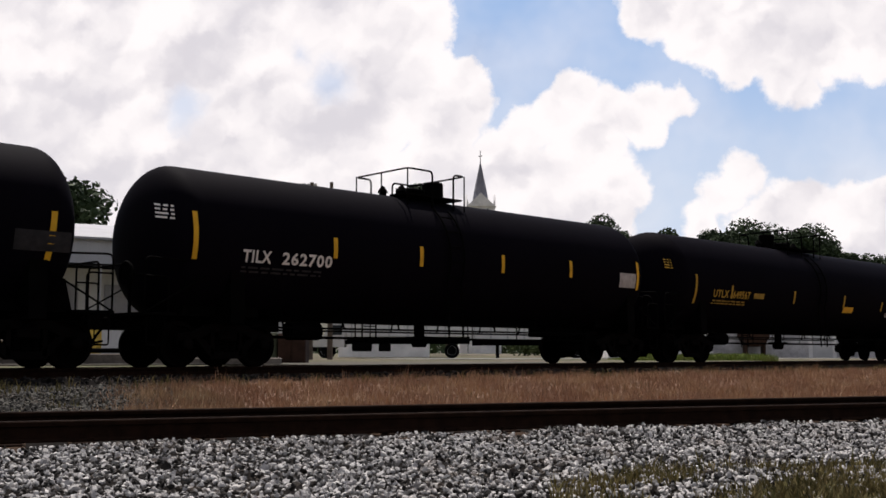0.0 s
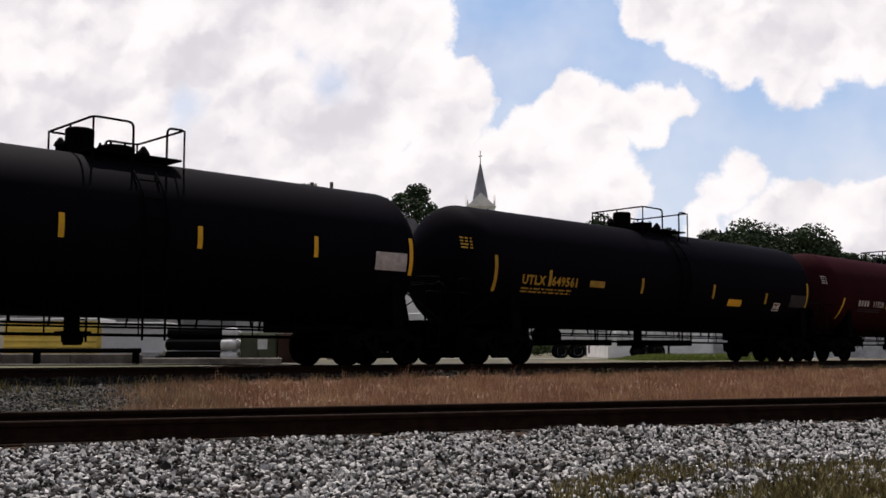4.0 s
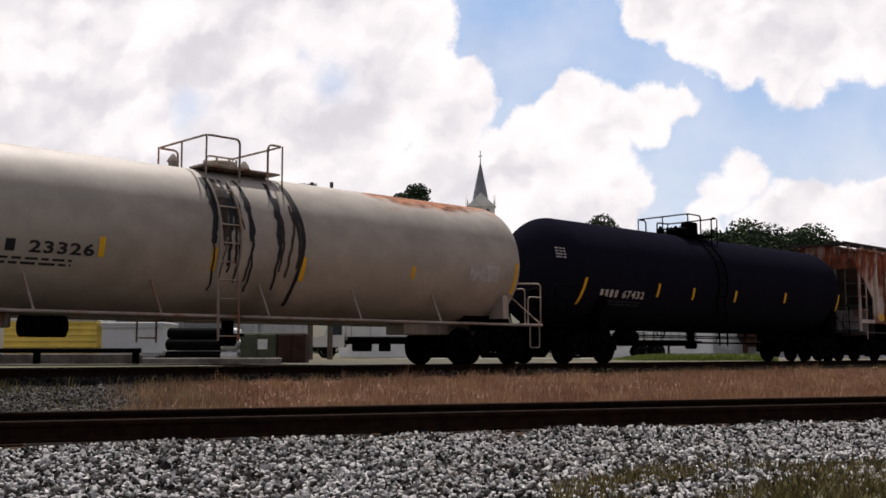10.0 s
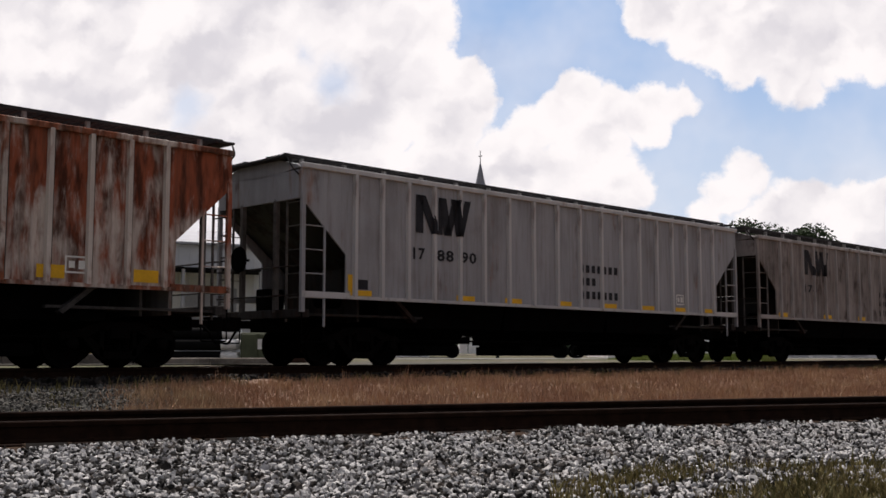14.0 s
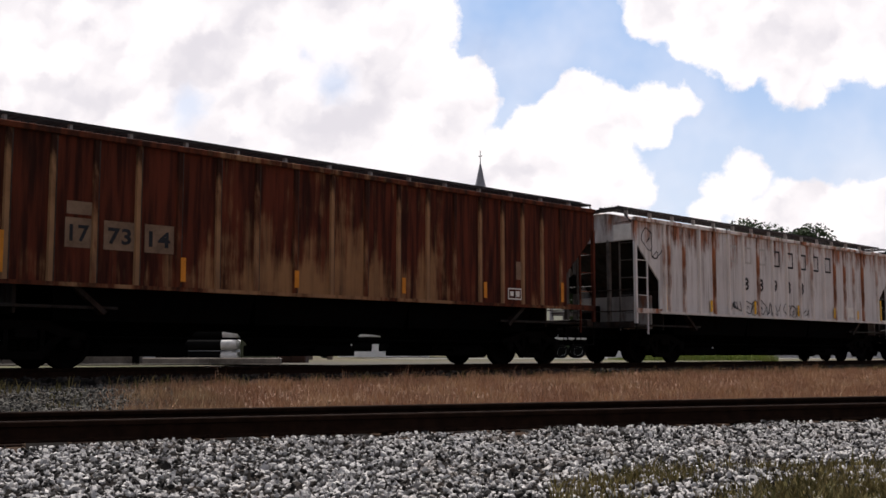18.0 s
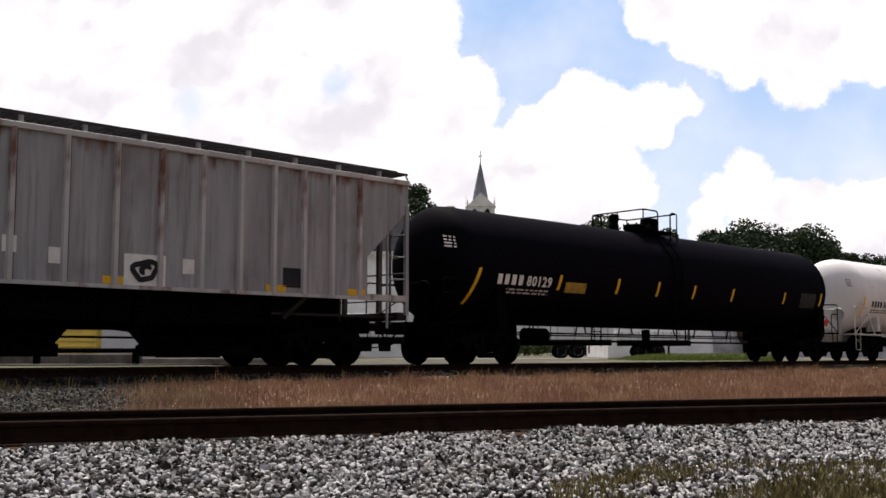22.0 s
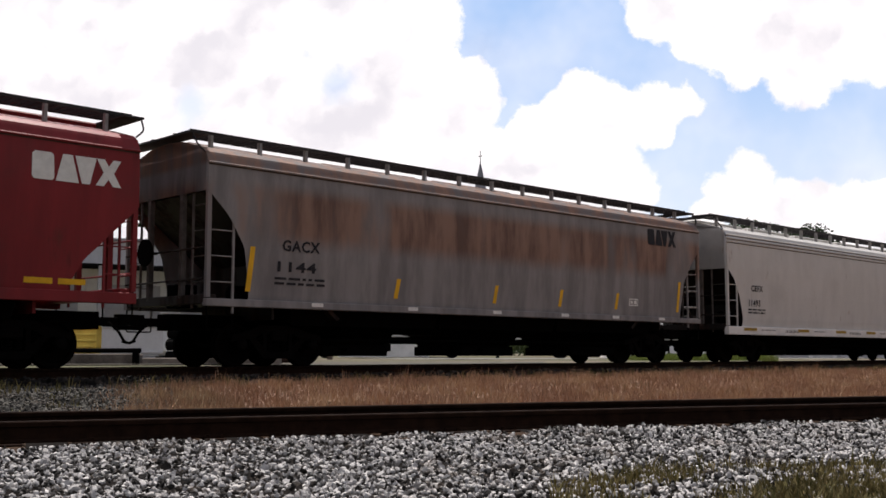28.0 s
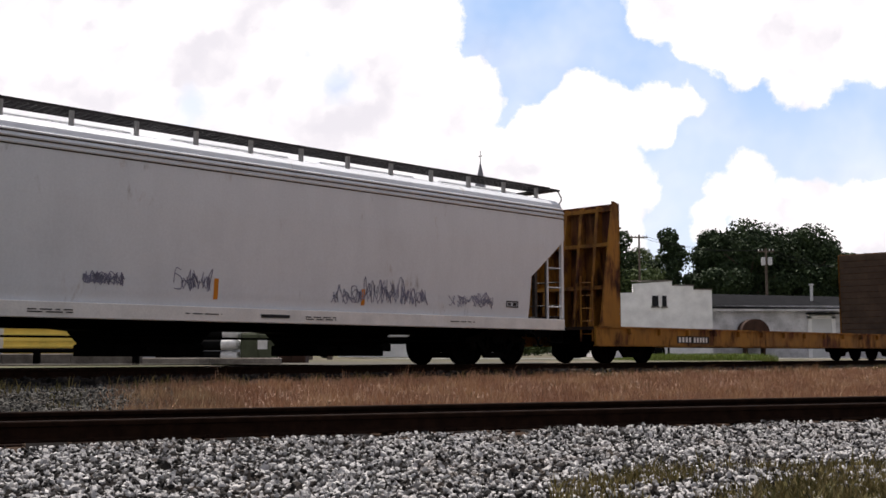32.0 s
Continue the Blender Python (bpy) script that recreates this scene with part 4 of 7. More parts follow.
    s = Shape().turned([(-0.45, 0.03), (-0.4, 0.2), (0.4, 0.2), (0.45, 0.03)], "x", (-h + 1.6, -0.6, 1.45), 14)
    part("brake_cylinder", s, M_BLACK, car)
    # roof walk: open boards on brackets
    for sy in (-1, 1):
        s = Shape().box(-h - 0.1, sy * 1.05 - 0.012, board - 0.05, h + 0.1, sy * 1.05 + 0.012, board + 0.01)
        s.box(-h - 0.1, sy * 0.42 - 0.012, board - 0.05, h + 0.1, sy * 0.42 + 0.012, board + 0.01)
        x = -h - 0.05
        while x < h:                                       # the grating's cross bars
            s.box(x, min(sy * 0.43, sy * 1.04), board - 0.04, x + 0.02, max(sy * 0.43, sy * 1.04), board - 0.01)
            x += 0.16
        rw = part("roof_walk", s, M_WALK, car, "steel grating roof walk")
        for k in range(5):
            y = sy * (0.48 + k * 0.125)
            part("walk_board", Shape().box(-h - 0.1, y - 0.012, board - 0.03, h + 0.1, y + 0.012, board), M_WALK, rw)
        n = 15
        br = ROOF_BRACKETS.setdefault(round(board - top, 2), Shape().box(-0.03, -0.05, 0, 0.03, 0.05, board - top + 0.12).mesh("walk_bracket", M_BRACKET))
        for k in range(n):
            b = part("walk_bracket", br, None, car)
            b.location = (-h + 0.4 + (2 * h - 0.8) * k / (n - 1), sy * 1.0, top - 0.16)
        for sx in (-1, 1):
            e = Shape().box(sx * (h + 0.02) - 0.22, min(sy * 0.02, sy * 1.3), board - 0.11, sx * (h + 0.02) + 0.2, max(sy * 0.02, sy * 1.3), board - 0.07)
            e.pipe(bent([(sx * (h + 0.18), sy * 1.25, board - 0.09), (sx * (h + 0.16), sy * 1.42, board - 0.35), (sx * (h - 0.02), sy * 1.45, board - 0.5)], 0.1), 0.018)
            part("end_walk", e, M_WALK, car)
    for k in range(5):                                     # hatch covers along the middle
        x = -h + 2 * h * (k + 0.5) / 5
        s = Shape().box(x - 1.45, -0.36, top + 0.1, x + 1.45, 0.36, board - 0.1, 0.03)
        part("hatch_cover", s, paint, car)
    add_trucks(car, h - 2.05)
    add_couplers(car, end + 0.4)


ROOF_BRACKETS = {}
# grime of the product stains, also the shade painted beside side posts
M_GRIMESHADE = plain("grime_and_post_shade", (0.05, 0.038, 0.032), 0.9, vary=0.5, scale=5)
M_WALK = plain("galvanised_walk_grating", (0.035, 0.032, 0.032), 0.7, vary=0.4)
M_BRACKET = plain("pale_bracket_paint", (0.30, 0.29, 0.28), 0.7, vary=0.3)


def bays(car, h, n, z_top, mat, gate=0.9, half=1.35, pitch=4.2, shift=0.0):
    """n funnels under the car, each with its sliding outlet gate."""
    for k in range(n):
        x = pitch * (k - (n - 1) / 2) + shift
        rows = []
        for z, a, b in ((z_top, pitch / 2, half), (0.84, pitch * 0.48, half * 0.9), (0.70, gate + 0.12, 0.9), (0.46, gate, 0.7), (0.42, gate, 0.75)):
            rows.append([(x - a, -b, z), (x + a, -b, z), (x + a, b, z), (x - a, b, z)])
        part("hopper_bay", Shape().loft(rows), mat, car)
        g = Shape().box(x - gate, -0.85, 0.21, x + gate, 0.85, 0.44, 0.02)
        gt = part("outlet_gate", g, M_BLACK, car)
        part("gate_shaft", Shape().rod((x - gate * 0.4, -1.05, 0.36), (x - gate * 0.4, 1.05, 0.36), 0.04), M_BLACK, gt)
    for sx in (-1, 1):                                     # sloping floor beyond the end funnels
        a, b = sx * pitch * n / 2 + shift, sx * (h - 3.0)
        if abs(b) > abs(a):
            part("floor_sheet", Shape().add([(a, -half, z_top), (b, -half, z_top), (a, -half * 0.9, 0.9), (a, half, z_top), (b, half, z_top), (a, half * 0.9, 0.9)],
                                            [(0, 1, 2), (3, 4, 5), (0, 1, 4, 3), (1, 2, 5, 4), (2, 0, 3, 5)]), mat, car)
    part("brake_pipe", Shape().pipe([(-h + 1.2, -0.95, 0.56), (h - 1.2, -0.95, 0.56)], 0.022), M_BLACK, car)


POSTS = (1.45, 2.23, 3.02, 3.85, 4.70, 5.55, 6.45, 7.40, 8.35, 9.30, 10.25, 11.15, 12.03, 12.90, 13.70, 14.45, 15.20, 15.95)


def post_places(h):
    """Where the side posts stand, from the car's middle; they crowd towards the ends."""
    return [(x - 8.7) * h / 8.7 for x in POSTS]


def over_posts(ob, h, rib=0.075):
    """Bends a painted mark over the side posts that it crosses."""
    bm = bmesh.new()
    bm.from_mesh(ob.data)
    x0, x1 = min(v.co.x for v in bm.verts), max(v.co.x for v in bm.verts)
    for p in post_places(h):
        if x0 < p < x1:
            for e in (-0.063, -0.042, 0.042, 0.063):
                bmesh.ops.bisect_plane(bm, geom=bm.verts[:] + bm.edges[:] + bm.faces[:], plane_co=(p + e, 0, 0), plane_no=(1, 0, 0))
            for v in bm.verts:
                if abs(v.co.x - p) < 0.044:
                    v.co.y -= rib
    bm.to_mesh(ob.data)
    bm.free()
    return ob


def post_hopper(left, right, paint, label, post_mat=None, dark=None, under=None, rib=0.075, top=4.13, board=4.5, shift=0.0, web=None):
    h = (right - left) / 2
    car = car_thing("covered_hopper_car", (left + right) / 2, label, "hopper car")
    low, cut_top, cut_z, cut_x = 1.47, 3.48, 2.36, 1.2
    out = [(-h, top), (h, top), (h, cut_top), (h - cut_x, cut_z), (h - cut_x, low), (-h + cut_x, low), (-h + cut_x, cut_z), (-h, cut_top)]
    for sy in (-1, 1):
        y0, y1 = sorted((sy * 1.55, sy * 1.51))
        part("side_sheet", Shape().prism(out, y0, y1), paint, car)
        y0, y1 = sorted((sy * 1.62, sy * 1.48))
        part("top_chord", Shape().box(-h, y0, top - 0.02, h, y1, top + 0.09, 0.01), post_mat or paint, car)
        y0, y1 = sorted((sy * 1.60, sy * 1.50))
        part("side_sill", Shape().box(-h + cut_x, y0, low - 0.05, h - cut_x, y1, low + 0.02), post_mat or paint, car)
        for sx in (-1, 1):
            a, b = sorted((sx * (h - cut_x - 0.1), sx * (h - 0.02)))
            part("sill_step", Shape().box(a, min(sy * 1.5, sy * 1.58), 1.42, b, max(sy * 1.5, sy * 1.58), 1.55), post_mat or paint, car)
        post = Shape().add([(-0.06, 0, low), (0.06, 0, low), (0.04, -rib, low), (-0.04, -rib, low), (-0.06, 0, top), (0.06, 0, top), (0.04, -rib, top), (-0.04, -rib, top)],
                           [(0, 1, 2, 3), (4, 5, 6, 7), (0, 1, 5, 4), (1, 2, 6, 5), (2, 3, 7, 6), (3, 0, 4, 7)])
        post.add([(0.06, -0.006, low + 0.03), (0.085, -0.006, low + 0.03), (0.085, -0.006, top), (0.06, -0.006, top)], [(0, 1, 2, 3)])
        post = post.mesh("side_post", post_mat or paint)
        post.materials.append(M_GRIMESHADE)                     # shade at the post's one side, painted as a dark strip
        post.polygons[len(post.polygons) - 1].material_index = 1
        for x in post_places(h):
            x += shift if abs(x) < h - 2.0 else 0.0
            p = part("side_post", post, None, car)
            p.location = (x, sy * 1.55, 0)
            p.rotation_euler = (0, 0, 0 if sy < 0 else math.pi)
    roof = [[(x, -1.55, top), (x, -0.7, top + 0.24), (x, 0, top + 0.28), (x, 0.7, top + 0.24), (x, 1.55, top), (x, 0, top - 0.1)] for x in (-h, h)]
    part("roof", Shape().loft(roof), paint, car)
    d = dark or M_ENDSHADE
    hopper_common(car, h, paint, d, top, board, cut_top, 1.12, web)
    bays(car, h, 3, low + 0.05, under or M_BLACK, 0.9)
    return car, h


def post_skin(z):
    return 1.55


SMOOTH_SIDE = [(1.1, 1.47), (1.4, 1.52), (2.2, 1.57), (3.0, 1.60), (3.7, 1.59), (3.9, 1.58), (3.93, 1.60), (3.97, 1.565), (4.05, 1.54), (4.16, 1.48), (4.26, 1.34)]


def smooth_skin(z):
    for (z0, y0), (z1, y1) in zip(SMOOTH_SIDE, SMOOTH_SIDE[1:]):
        if z <= z1:
            return y0 + (y1 - y0) * max(0, (z - z0) / (z1 - z0))
    return 1.34


def smooth_hopper(left, right, paint, label, sill=(0.87, 1.13), cut=((0, 2.95), (0.36, 2.68), (0.74, 2.1), (1.0, 1.4)), board=4.75, n_bays=3, dark=None, seams=6, sill_mat=None, rib_mat=None, folds=(3.80, 3.91, 4.02)):
    """Curved-side car: the side is cut away at each end along cut, points of (inset, height) from the top down."""
    h = (right - left) / 2
    car = car_thing("covered_hopper_car", (left + right) / 2, label, "hopper car")
    zt, cx = cut[0][1], cut[-1][0]
    z0 = sill[1]

    def reach(z):
        for (i0, a0), (i1, a1) in zip(cut, cut[1:]):
            if z >= a1:
                return h - (i0 + (i1 - i0) * max(0.0, (a0 - z) / (a0 - a1)))
        return h - cx

    zs = sorted({*np.linspace(z0, zt, 20).tolist(), *[z for z, _ in SMOOTH_SIDE if z > z0]})
    for sy in (-1, 1):
        s = Shape().sheet(lambda z, k: (k * reach(z), sy * smooth_skin(z), z), zs, np.linspace(-1, 1, 9))
        me = s.mesh("side_sheet", paint, 25)
        part("side_sheet", me, None, car)
        y0, y1 = sorted((sy * 1.60, sy * 1.44))
        part("side_sill", Shape().box(-h, y0, sill[0], h, y1, sill[1], 0.012), sill_mat or paint, car, "pale side sill with data plates")
        for z in folds:                       # rolled folds under the eave, a dark strip below each
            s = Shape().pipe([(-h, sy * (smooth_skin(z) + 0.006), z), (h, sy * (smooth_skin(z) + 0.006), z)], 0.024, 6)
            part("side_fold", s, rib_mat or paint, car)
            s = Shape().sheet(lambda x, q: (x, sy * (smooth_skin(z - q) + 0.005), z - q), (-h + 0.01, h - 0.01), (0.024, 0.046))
            part("dark_line", s, M_GRIMESHADE, car)
        for k in range(seams):
            x = -h + cx + 0.7 + (2 * h - 2 * cx - 1.4) * k / max(seams - 1, 1)
            s = Shape().sheet(lambda z, q: (x + q, sy * (smooth_skin(z) + 0.004), z), np.linspace(z0, 3.9, 12), (-0.012, 0.012))
            part("weld_seam", s, paint, car)
    top = 4.26
    roof = [[(x, -1.34, top), (x, -0.6, top + 0.2), (x, 0, top + 0.24), (x, 0.6, top + 0.2), (x, 1.34, top), (x, 0, top - 0.1)] for x in (-h, h)]
    part("roof", Shape().loft(roof), paint, car)
    for sx in (-1, 1):
        a, b = sorted((sx * h, sx * (h - 0.05)))
        rows = [[(x, -1.58, zt), (x, 1.58, zt), (x, 1.6, 3.0 if zt < 3 else zt + 0.02), (x, 1.58, 3.9), (x, 1.34, top), (x, 0, top + 0.24), (x, -1.34, top), (x, -1.58, 3.9)] for x in (a, b)]
        part("end_wall", Shape().loft(rows), paint, car)
    hopper_common(car, h, paint, dark or M_ENDSHADE, top - 0.05, board, zt, sill[1] + 0.02)
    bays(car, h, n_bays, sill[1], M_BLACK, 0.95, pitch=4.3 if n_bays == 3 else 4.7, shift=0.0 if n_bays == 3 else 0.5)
    return car, h


# end paints with the recess's deep shade put into their colour
M_ENDSHADE = car_paint("rusty_end_paint_shade_tone", (0.012, 0.009, 0.008), rust=(0.02, 0.011, 0.008), amount=0.45, seed=3.0, stain=(0.008, 0.006, 0.005))
M_GREYENDSHADE = plain("grey_slope_paint_shade_tone", (0.055, 0.05, 0.048), 0.9, vary=0.5, scale=1.5)
M_WEB = car_paint("pale_grey_web_paint", (0.34, 0.32, 0.31), rust=(0.12, 0.05, 0.03), amount=0.3, seed=23.0, dirt=0.9)
M_DULLPOST = plain("dull_grey_post_paint", (0.09, 0.08, 0.075), 0.85, vary=0.5, scale=3)


# ---- bulkhead flat car ----
def bulkhead_flat(left, right, paint, label):
    h = (right - left) / 2
    car = car_thing("bulkhead_flat_car", (left + right) / 2, label, "flat car")
    deck, low = 1.0, 0.50
    for sy in (-1, 1):
        y0, y1 = sorted((sy * 1.5, sy * 1.42))
        s = Shape().box(-h, y0, low, h, y1, deck, 0.01)
        s.box(-h, min(sy * 1.56, sy * 1.4), low - 0.03, h, max(sy * 1.56, sy * 1.4), low)
        s.box(-h, min(sy * 1.56, sy * 1.4), deck - 0.03, h, max(sy * 1.56, sy * 1.4), deck + 0.01)
        part("side_sill", s, paint, car)
        for k in range(14):
            x = -h + 1.5 + (2 * h - 3) * k / 13
            p = Shape().box(x - 0.06, min(sy * 1.5, sy * 1.6), deck - 0.2, x + 0.06, max(sy * 1.5, sy * 1.6), deck - 0.04)
            part("stake_pocket", p, paint, car)
    part("deck", Shape().box(-h, -1.42, deck - 0.08, h, 1.42, deck), M_DECK, car, "dark worn steel deck")
    part("centre_sill", Shape().box(-h + 0.3, -0.35, 0.55, h - 0.3, 0.35, 0.92), M_BLACK, car)
    for sx in (-1, 1):
        xo, xi = sx * (h - 0.05), sx * (h - 1.18)
        for sy in (-1, 1):
            y0, y1 = sorted((sy * 1.46, sy * 1.40))
            s = Shape().prism([(xo - sx * 0.13, low), (xi, low), (xi, 4.44), (xi + sx * 0.28, 4.50)], y0, y1)
            s.box(min(xi, xi + sx * 0.07), min(sy * 1.46, sy * 1.22), low, max(xi, xi + sx * 0.07), max(sy * 1.46, sy * 1.22), 4.44)
            part("bulkhead_gusset", s, paint, car, "tapering ochre side gusset")
        a, b = sorted((xi, xi + sx * 0.06))
        part("bulkhead_sheet", Shape().box(a, -1.42, deck, b, 1.42, 4.46), M_BULK, car, "rust-stained bulkhead sheet")
        for k in range(13):
            a, b = sorted((xi, xi - sx * 0.05))
            part("plank", Shape().box(a, -1.36, deck + 0.02 + k * 0.262, b, 1.36, deck + 0.02 + k * 0.262 + 0.25, 0.008), M_PLANK, car)
        for y in (-0.85, -0.28, 0.28, 0.85):
            s = Shape().prism([(xi + sx * 0.06, deck), (xi + sx * 0.62, deck), (xi + sx * 0.2, 4.4), (xi + sx * 0.06, 4.4)], y - 0.05, y + 0.05)
            part("bulkhead_post", s, paint, car)
        for z in (2.1, 3.3, 4.3):
            dpt = 0.62 - (z - 1.0) * 0.12
            a, b = sorted((xi + sx * 0.02, xi + sx * dpt))
            part("bulkhead_rail", Shape().box(a, -1.4, z - 0.05, b, 1.4, z + 0.05), paint, car)
        s = Shape()
        for y in (-1.35, -0.95):
            s.box(xo - 0.02, y - 0.02, 0.6, xo + 0.02, y + 0.02, 2.4)
        for z in np.arange(0.8, 2.4, 0.35):
            s.pipe([(xo, -1.35, z), (xo, -0.95, z)], 0.014, 5)
        part("ladder", s, paint, car)
    add_trucks(car, h - 2.3)
    add_couplers(car, h + 0.6)
    return car, h


M_PLANK = plain("dark_weathered_plank", (0.075, 0.052, 0.038), 0.85, vary=0.35, scale=2.0)
M_DECK = plain("dark_worn_deck_steel", (0.035, 0.022, 0.016), 0.85, vary=0.5)
M_OCHRE = car_paint("ochre_car_paint", (0.36, 0.165, 0.022), rust=(0.07, 0.026, 0.014), amount=0.42, streak=0.3, seed=5.0, dirt=0.7)
M_BULK = car_paint("rust_stained_ochre", (0.24, 0.10, 0.02), rust=(0.045, 0.016, 0.01), amount=0.55, streak=0.15, seed=6.0, dirt=0.7)


# ---- the train, from its head (which leads to the left) to its tail ----
P_BLACK = car_paint("black_tank_paint", (0.0038, 0.0031, 0.0056), dirt=0.4, rough=0.7, seed=1.0, stain=(0.0052, 0.0042, 0.0060), gloss=0.012)
P_MAROON = car_paint("dull_maroon_tank_paint", (0.028, 0.0066, 0.0095), dirt=0.5, rough=0.7, seed=2.0, stain=(0.014, 0.007, 0.0085), gloss=0.008)
P_BLUEBLACK = car_paint("blue_black_tank_paint", (0.0108, 0.0110, 0.0190), dirt=0.4, rough=0.75, seed=4.0, stain=(0.0095, 0.0092, 0.011), gloss=0.0)
P_CREAM = car_paint("soiled_cream_tank_paint", (0.43, 0.385, 0.335), rust=(0.24, 0.09, 0.04), amount=0.30, streak=0.6, dirt=0.6, seed=7.0, stain=(0.12, 0.10, 0.08), high=(3.35, 3.95, 0.5), middle=(-12.0, 3.6, 0.5), grime=0.05, across=0.5)
P_WHITE = car_paint("white_tank_paint", (0.80, 0.775, 0.765), rust=(0.3, 0.16, 0.09), amount=0.02, streak=0.4, dirt=0.14, seed=8.0, stain=(0.3, 0.26, 0.22))
M_WHITEFRAME = car_paint("white_frame_paint", (0.62, 0.60, 0.56), rust=(0.2, 0.09, 0.05), amount=0.18, seed=9.0, dirt=0.6)
M_CREAMFRAME = car_paint("grimy_cream_frame_paint", (0.40, 0.34, 0.29), rust=(0.2, 0.09, 0.05), amount=0.3, seed=10.0, dirt=0.8)

def tank_marks(car, h, x0, x1, x2, x3, z, size, number, mat, print_mat=None, code=""):
    pm = print_mat or M_GREYMARK
    if code:
        digits(car, code, -h + x0, -h + x1, z, size, tank_skin, mat, "stencilled car code")
    else:
        bars(car, 4, -h + x0, -h + x1, z, size, tank_skin, mat)
    digits(car, number, -h + x2, -h + x3, z, size, tank_skin, mat)
    small_print(car, -h + x0, z - 0.13, 2.0, 2, tank_skin, pm, 0.04, int(x0 * 7))
    small_print(car, -h + 0.3, 3.05, 0.42, 4, lambda q: tank_skin(q) * 0.80, mat, 0.04, 4)


def train():
    black = "grimy black tank car"
    car, h = tank_car(-9.2, 8.45, P_BLACK, "grimy black tank car with dark panels", [(2.6, 2.0, 2.7, 0.03), (8.0, 2.0, 2.4, 0.0), (14.9, 2.0, 2.4, 0.0), (17.3, 1.85, 2.7, 0.06)], dome=(8.3, 10.7), dome_kind=1)
    panel(car, "data_panel", h - 1.9, h - 0.9, 2.0, 2.35, tank_skin, M_GREYMARK)
    for a, b, k in ((9.9, 25.55, 0), (45.55, 61.7, 1)):
        st = ([(0.98, 2.05, 2.97, 0.0), (4.37, 2.27, 2.71, 0.0), (6.88, 2.24, 2.7, 0.0), (9.64, 2.24, 2.68, 0.0), (12.29, 2.26, 2.7, 0.0), (15.3, 2.05, 2.84, 0.0)],
              [(1.53, 2.05, 2.96, 0.0), (4.85, 2.28, 2.72, 0.0), (7.67, 2.26, 2.69, 0.0), (10.42, 2.25, 2.68, 0.0), (13.2, 2.26, 2.7, 0.0), (15.9, 2.02, 2.86, 0.0)])[k]
        car, h = tank_car(a, b, P_BLACK, black + " with white numbers", st, dome=((7.0, 8.9), (8.5, 10.4))[k], dome_kind=(-1, 1)[k], stripe_mat=M_YELLOW, trim=((0.42, 0.45), (0.75, 0.45))[k])
        o = 0.57 * k
        tank_marks(car, h, 2.06 + o, 2.75 + o * 0.9, 3.01 + o * 0.95, 4.30 + o * 0.85, 2.07, 0.24, ("262700", "262708")[k], M_WHITE, code="TILX")
        panel(car, "data_panel", -h + 14.45 + o * 0.7, -h + 15.2 + o, 2.1, 2.5, tank_skin, M_PALEPANEL, label="pale weathered data panel")
    for a, b, n, o in ((26.75, 44.4, "649567", 0.0), (63.1, 80.7, "649561", -0.3)):
        st = [(1.5 + o, 1.79, 2.67, 0.0), (3.58 + o, 2.0, 2.41, 0.0), (7.67 + o, 1.97, 2.4, 0.0), (11.46 + o, 1.96, 2.39, 0.0), (14.7 + o, 1.9, 2.25, 0.0), (17.35 + o * 0.5, 1.86, 2.7, 0.0)]
        car, h = tank_car(a, b, P_BLACK, black + " with yellow numbers and an orange panel", st, dome=(8.4 + o * 0.4, 10.85 + o * 0.6), dome_kind=1, stripe_mat=M_GOLD)
        tank_marks(car, h, 2.5 + o, 3.4 + o, 3.66 + o, 4.7 + o, 2.02, 0.23, n, M_GOLD, M_DIMGOLD, "UTLX")
        panel(car, "placard", -h + 11.5 + o * -2, -h + 12.32 + o * -2, 1.77, 1.98, tank_skin, M_YELLOW, label="orange warning panel")
        frame_mark(car, -h + 15.24 + o * 0.8, 1.70, 0.43, 0.25, tank_skin, M_WHITE)
        panel(car, "data_panel", -h + 16.04, -h + 17.1, 1.85, 2.26, tank_skin, M_GREYMARK)
        panel(car, "data_panel", -h + 4.95, -h + 5.6, 2.05, 2.22, tank_skin, M_DIMGOLD)
    st = [(1.4, 1.55, 2.31, 0.22), (5.11, 2.0, 2.32, 0.02), (6.92, 2.02, 2.38, 0.0), (8.73, 2.02, 2.36, 0.0), (10.61, 2.0, 2.34, 0.0), (12.58, 1.98, 2.3, 0.0), (15.9, 1.7, 2.34, 0.2)]
    car, h = tank_car(81.8, 98.1, P_MAROON, "dull maroon tank car with pale numbers and a round badge", st, dome=(8.45, 10.3))
    tank_marks(car, h, 2.62, 3.48, 3.9, 4.8, 2.05, 0.21, "11328", M_PALEPANEL)
    for q0, mat in ((0.0, M_WHITE), (math.pi, M_BLUE)):
        disc = ([(0.25 * math.cos(q), 0.25 * math.sin(q)) for q in np.linspace(q0, q0 + math.pi, 12)], [tuple(range(12))])
        mark(car, "round_badge", on_surface(disc, -h + 11.05, 2.3, 1.0, tank_skin), mat, "white and blue round badge")
    panel(car, "data_panel", -h + 15.0, -h + 15.9, 1.95, 2.3, tank_skin, M_GREYMARK)
    panel(car, "data_panel", -h + 12.4, -h + 13.2, 1.6, 1.78, tank_skin, M_GREYMARK)
    frame_mark(car, -h + 14.2, 1.6, 0.4, 0.26, tank_skin, M_WHITE)
    st = [(1.05, 1.84, 2.33, 0.03), (4.69, 1.97, 2.4, 0.0), (8.21, 1.95, 2.32, 0.0), (10.08, 1.95, 2.28, 0.0), (12.36, 1.95, 2.29, 0.0), (15.6, 1.7, 2.2, 0.05)]
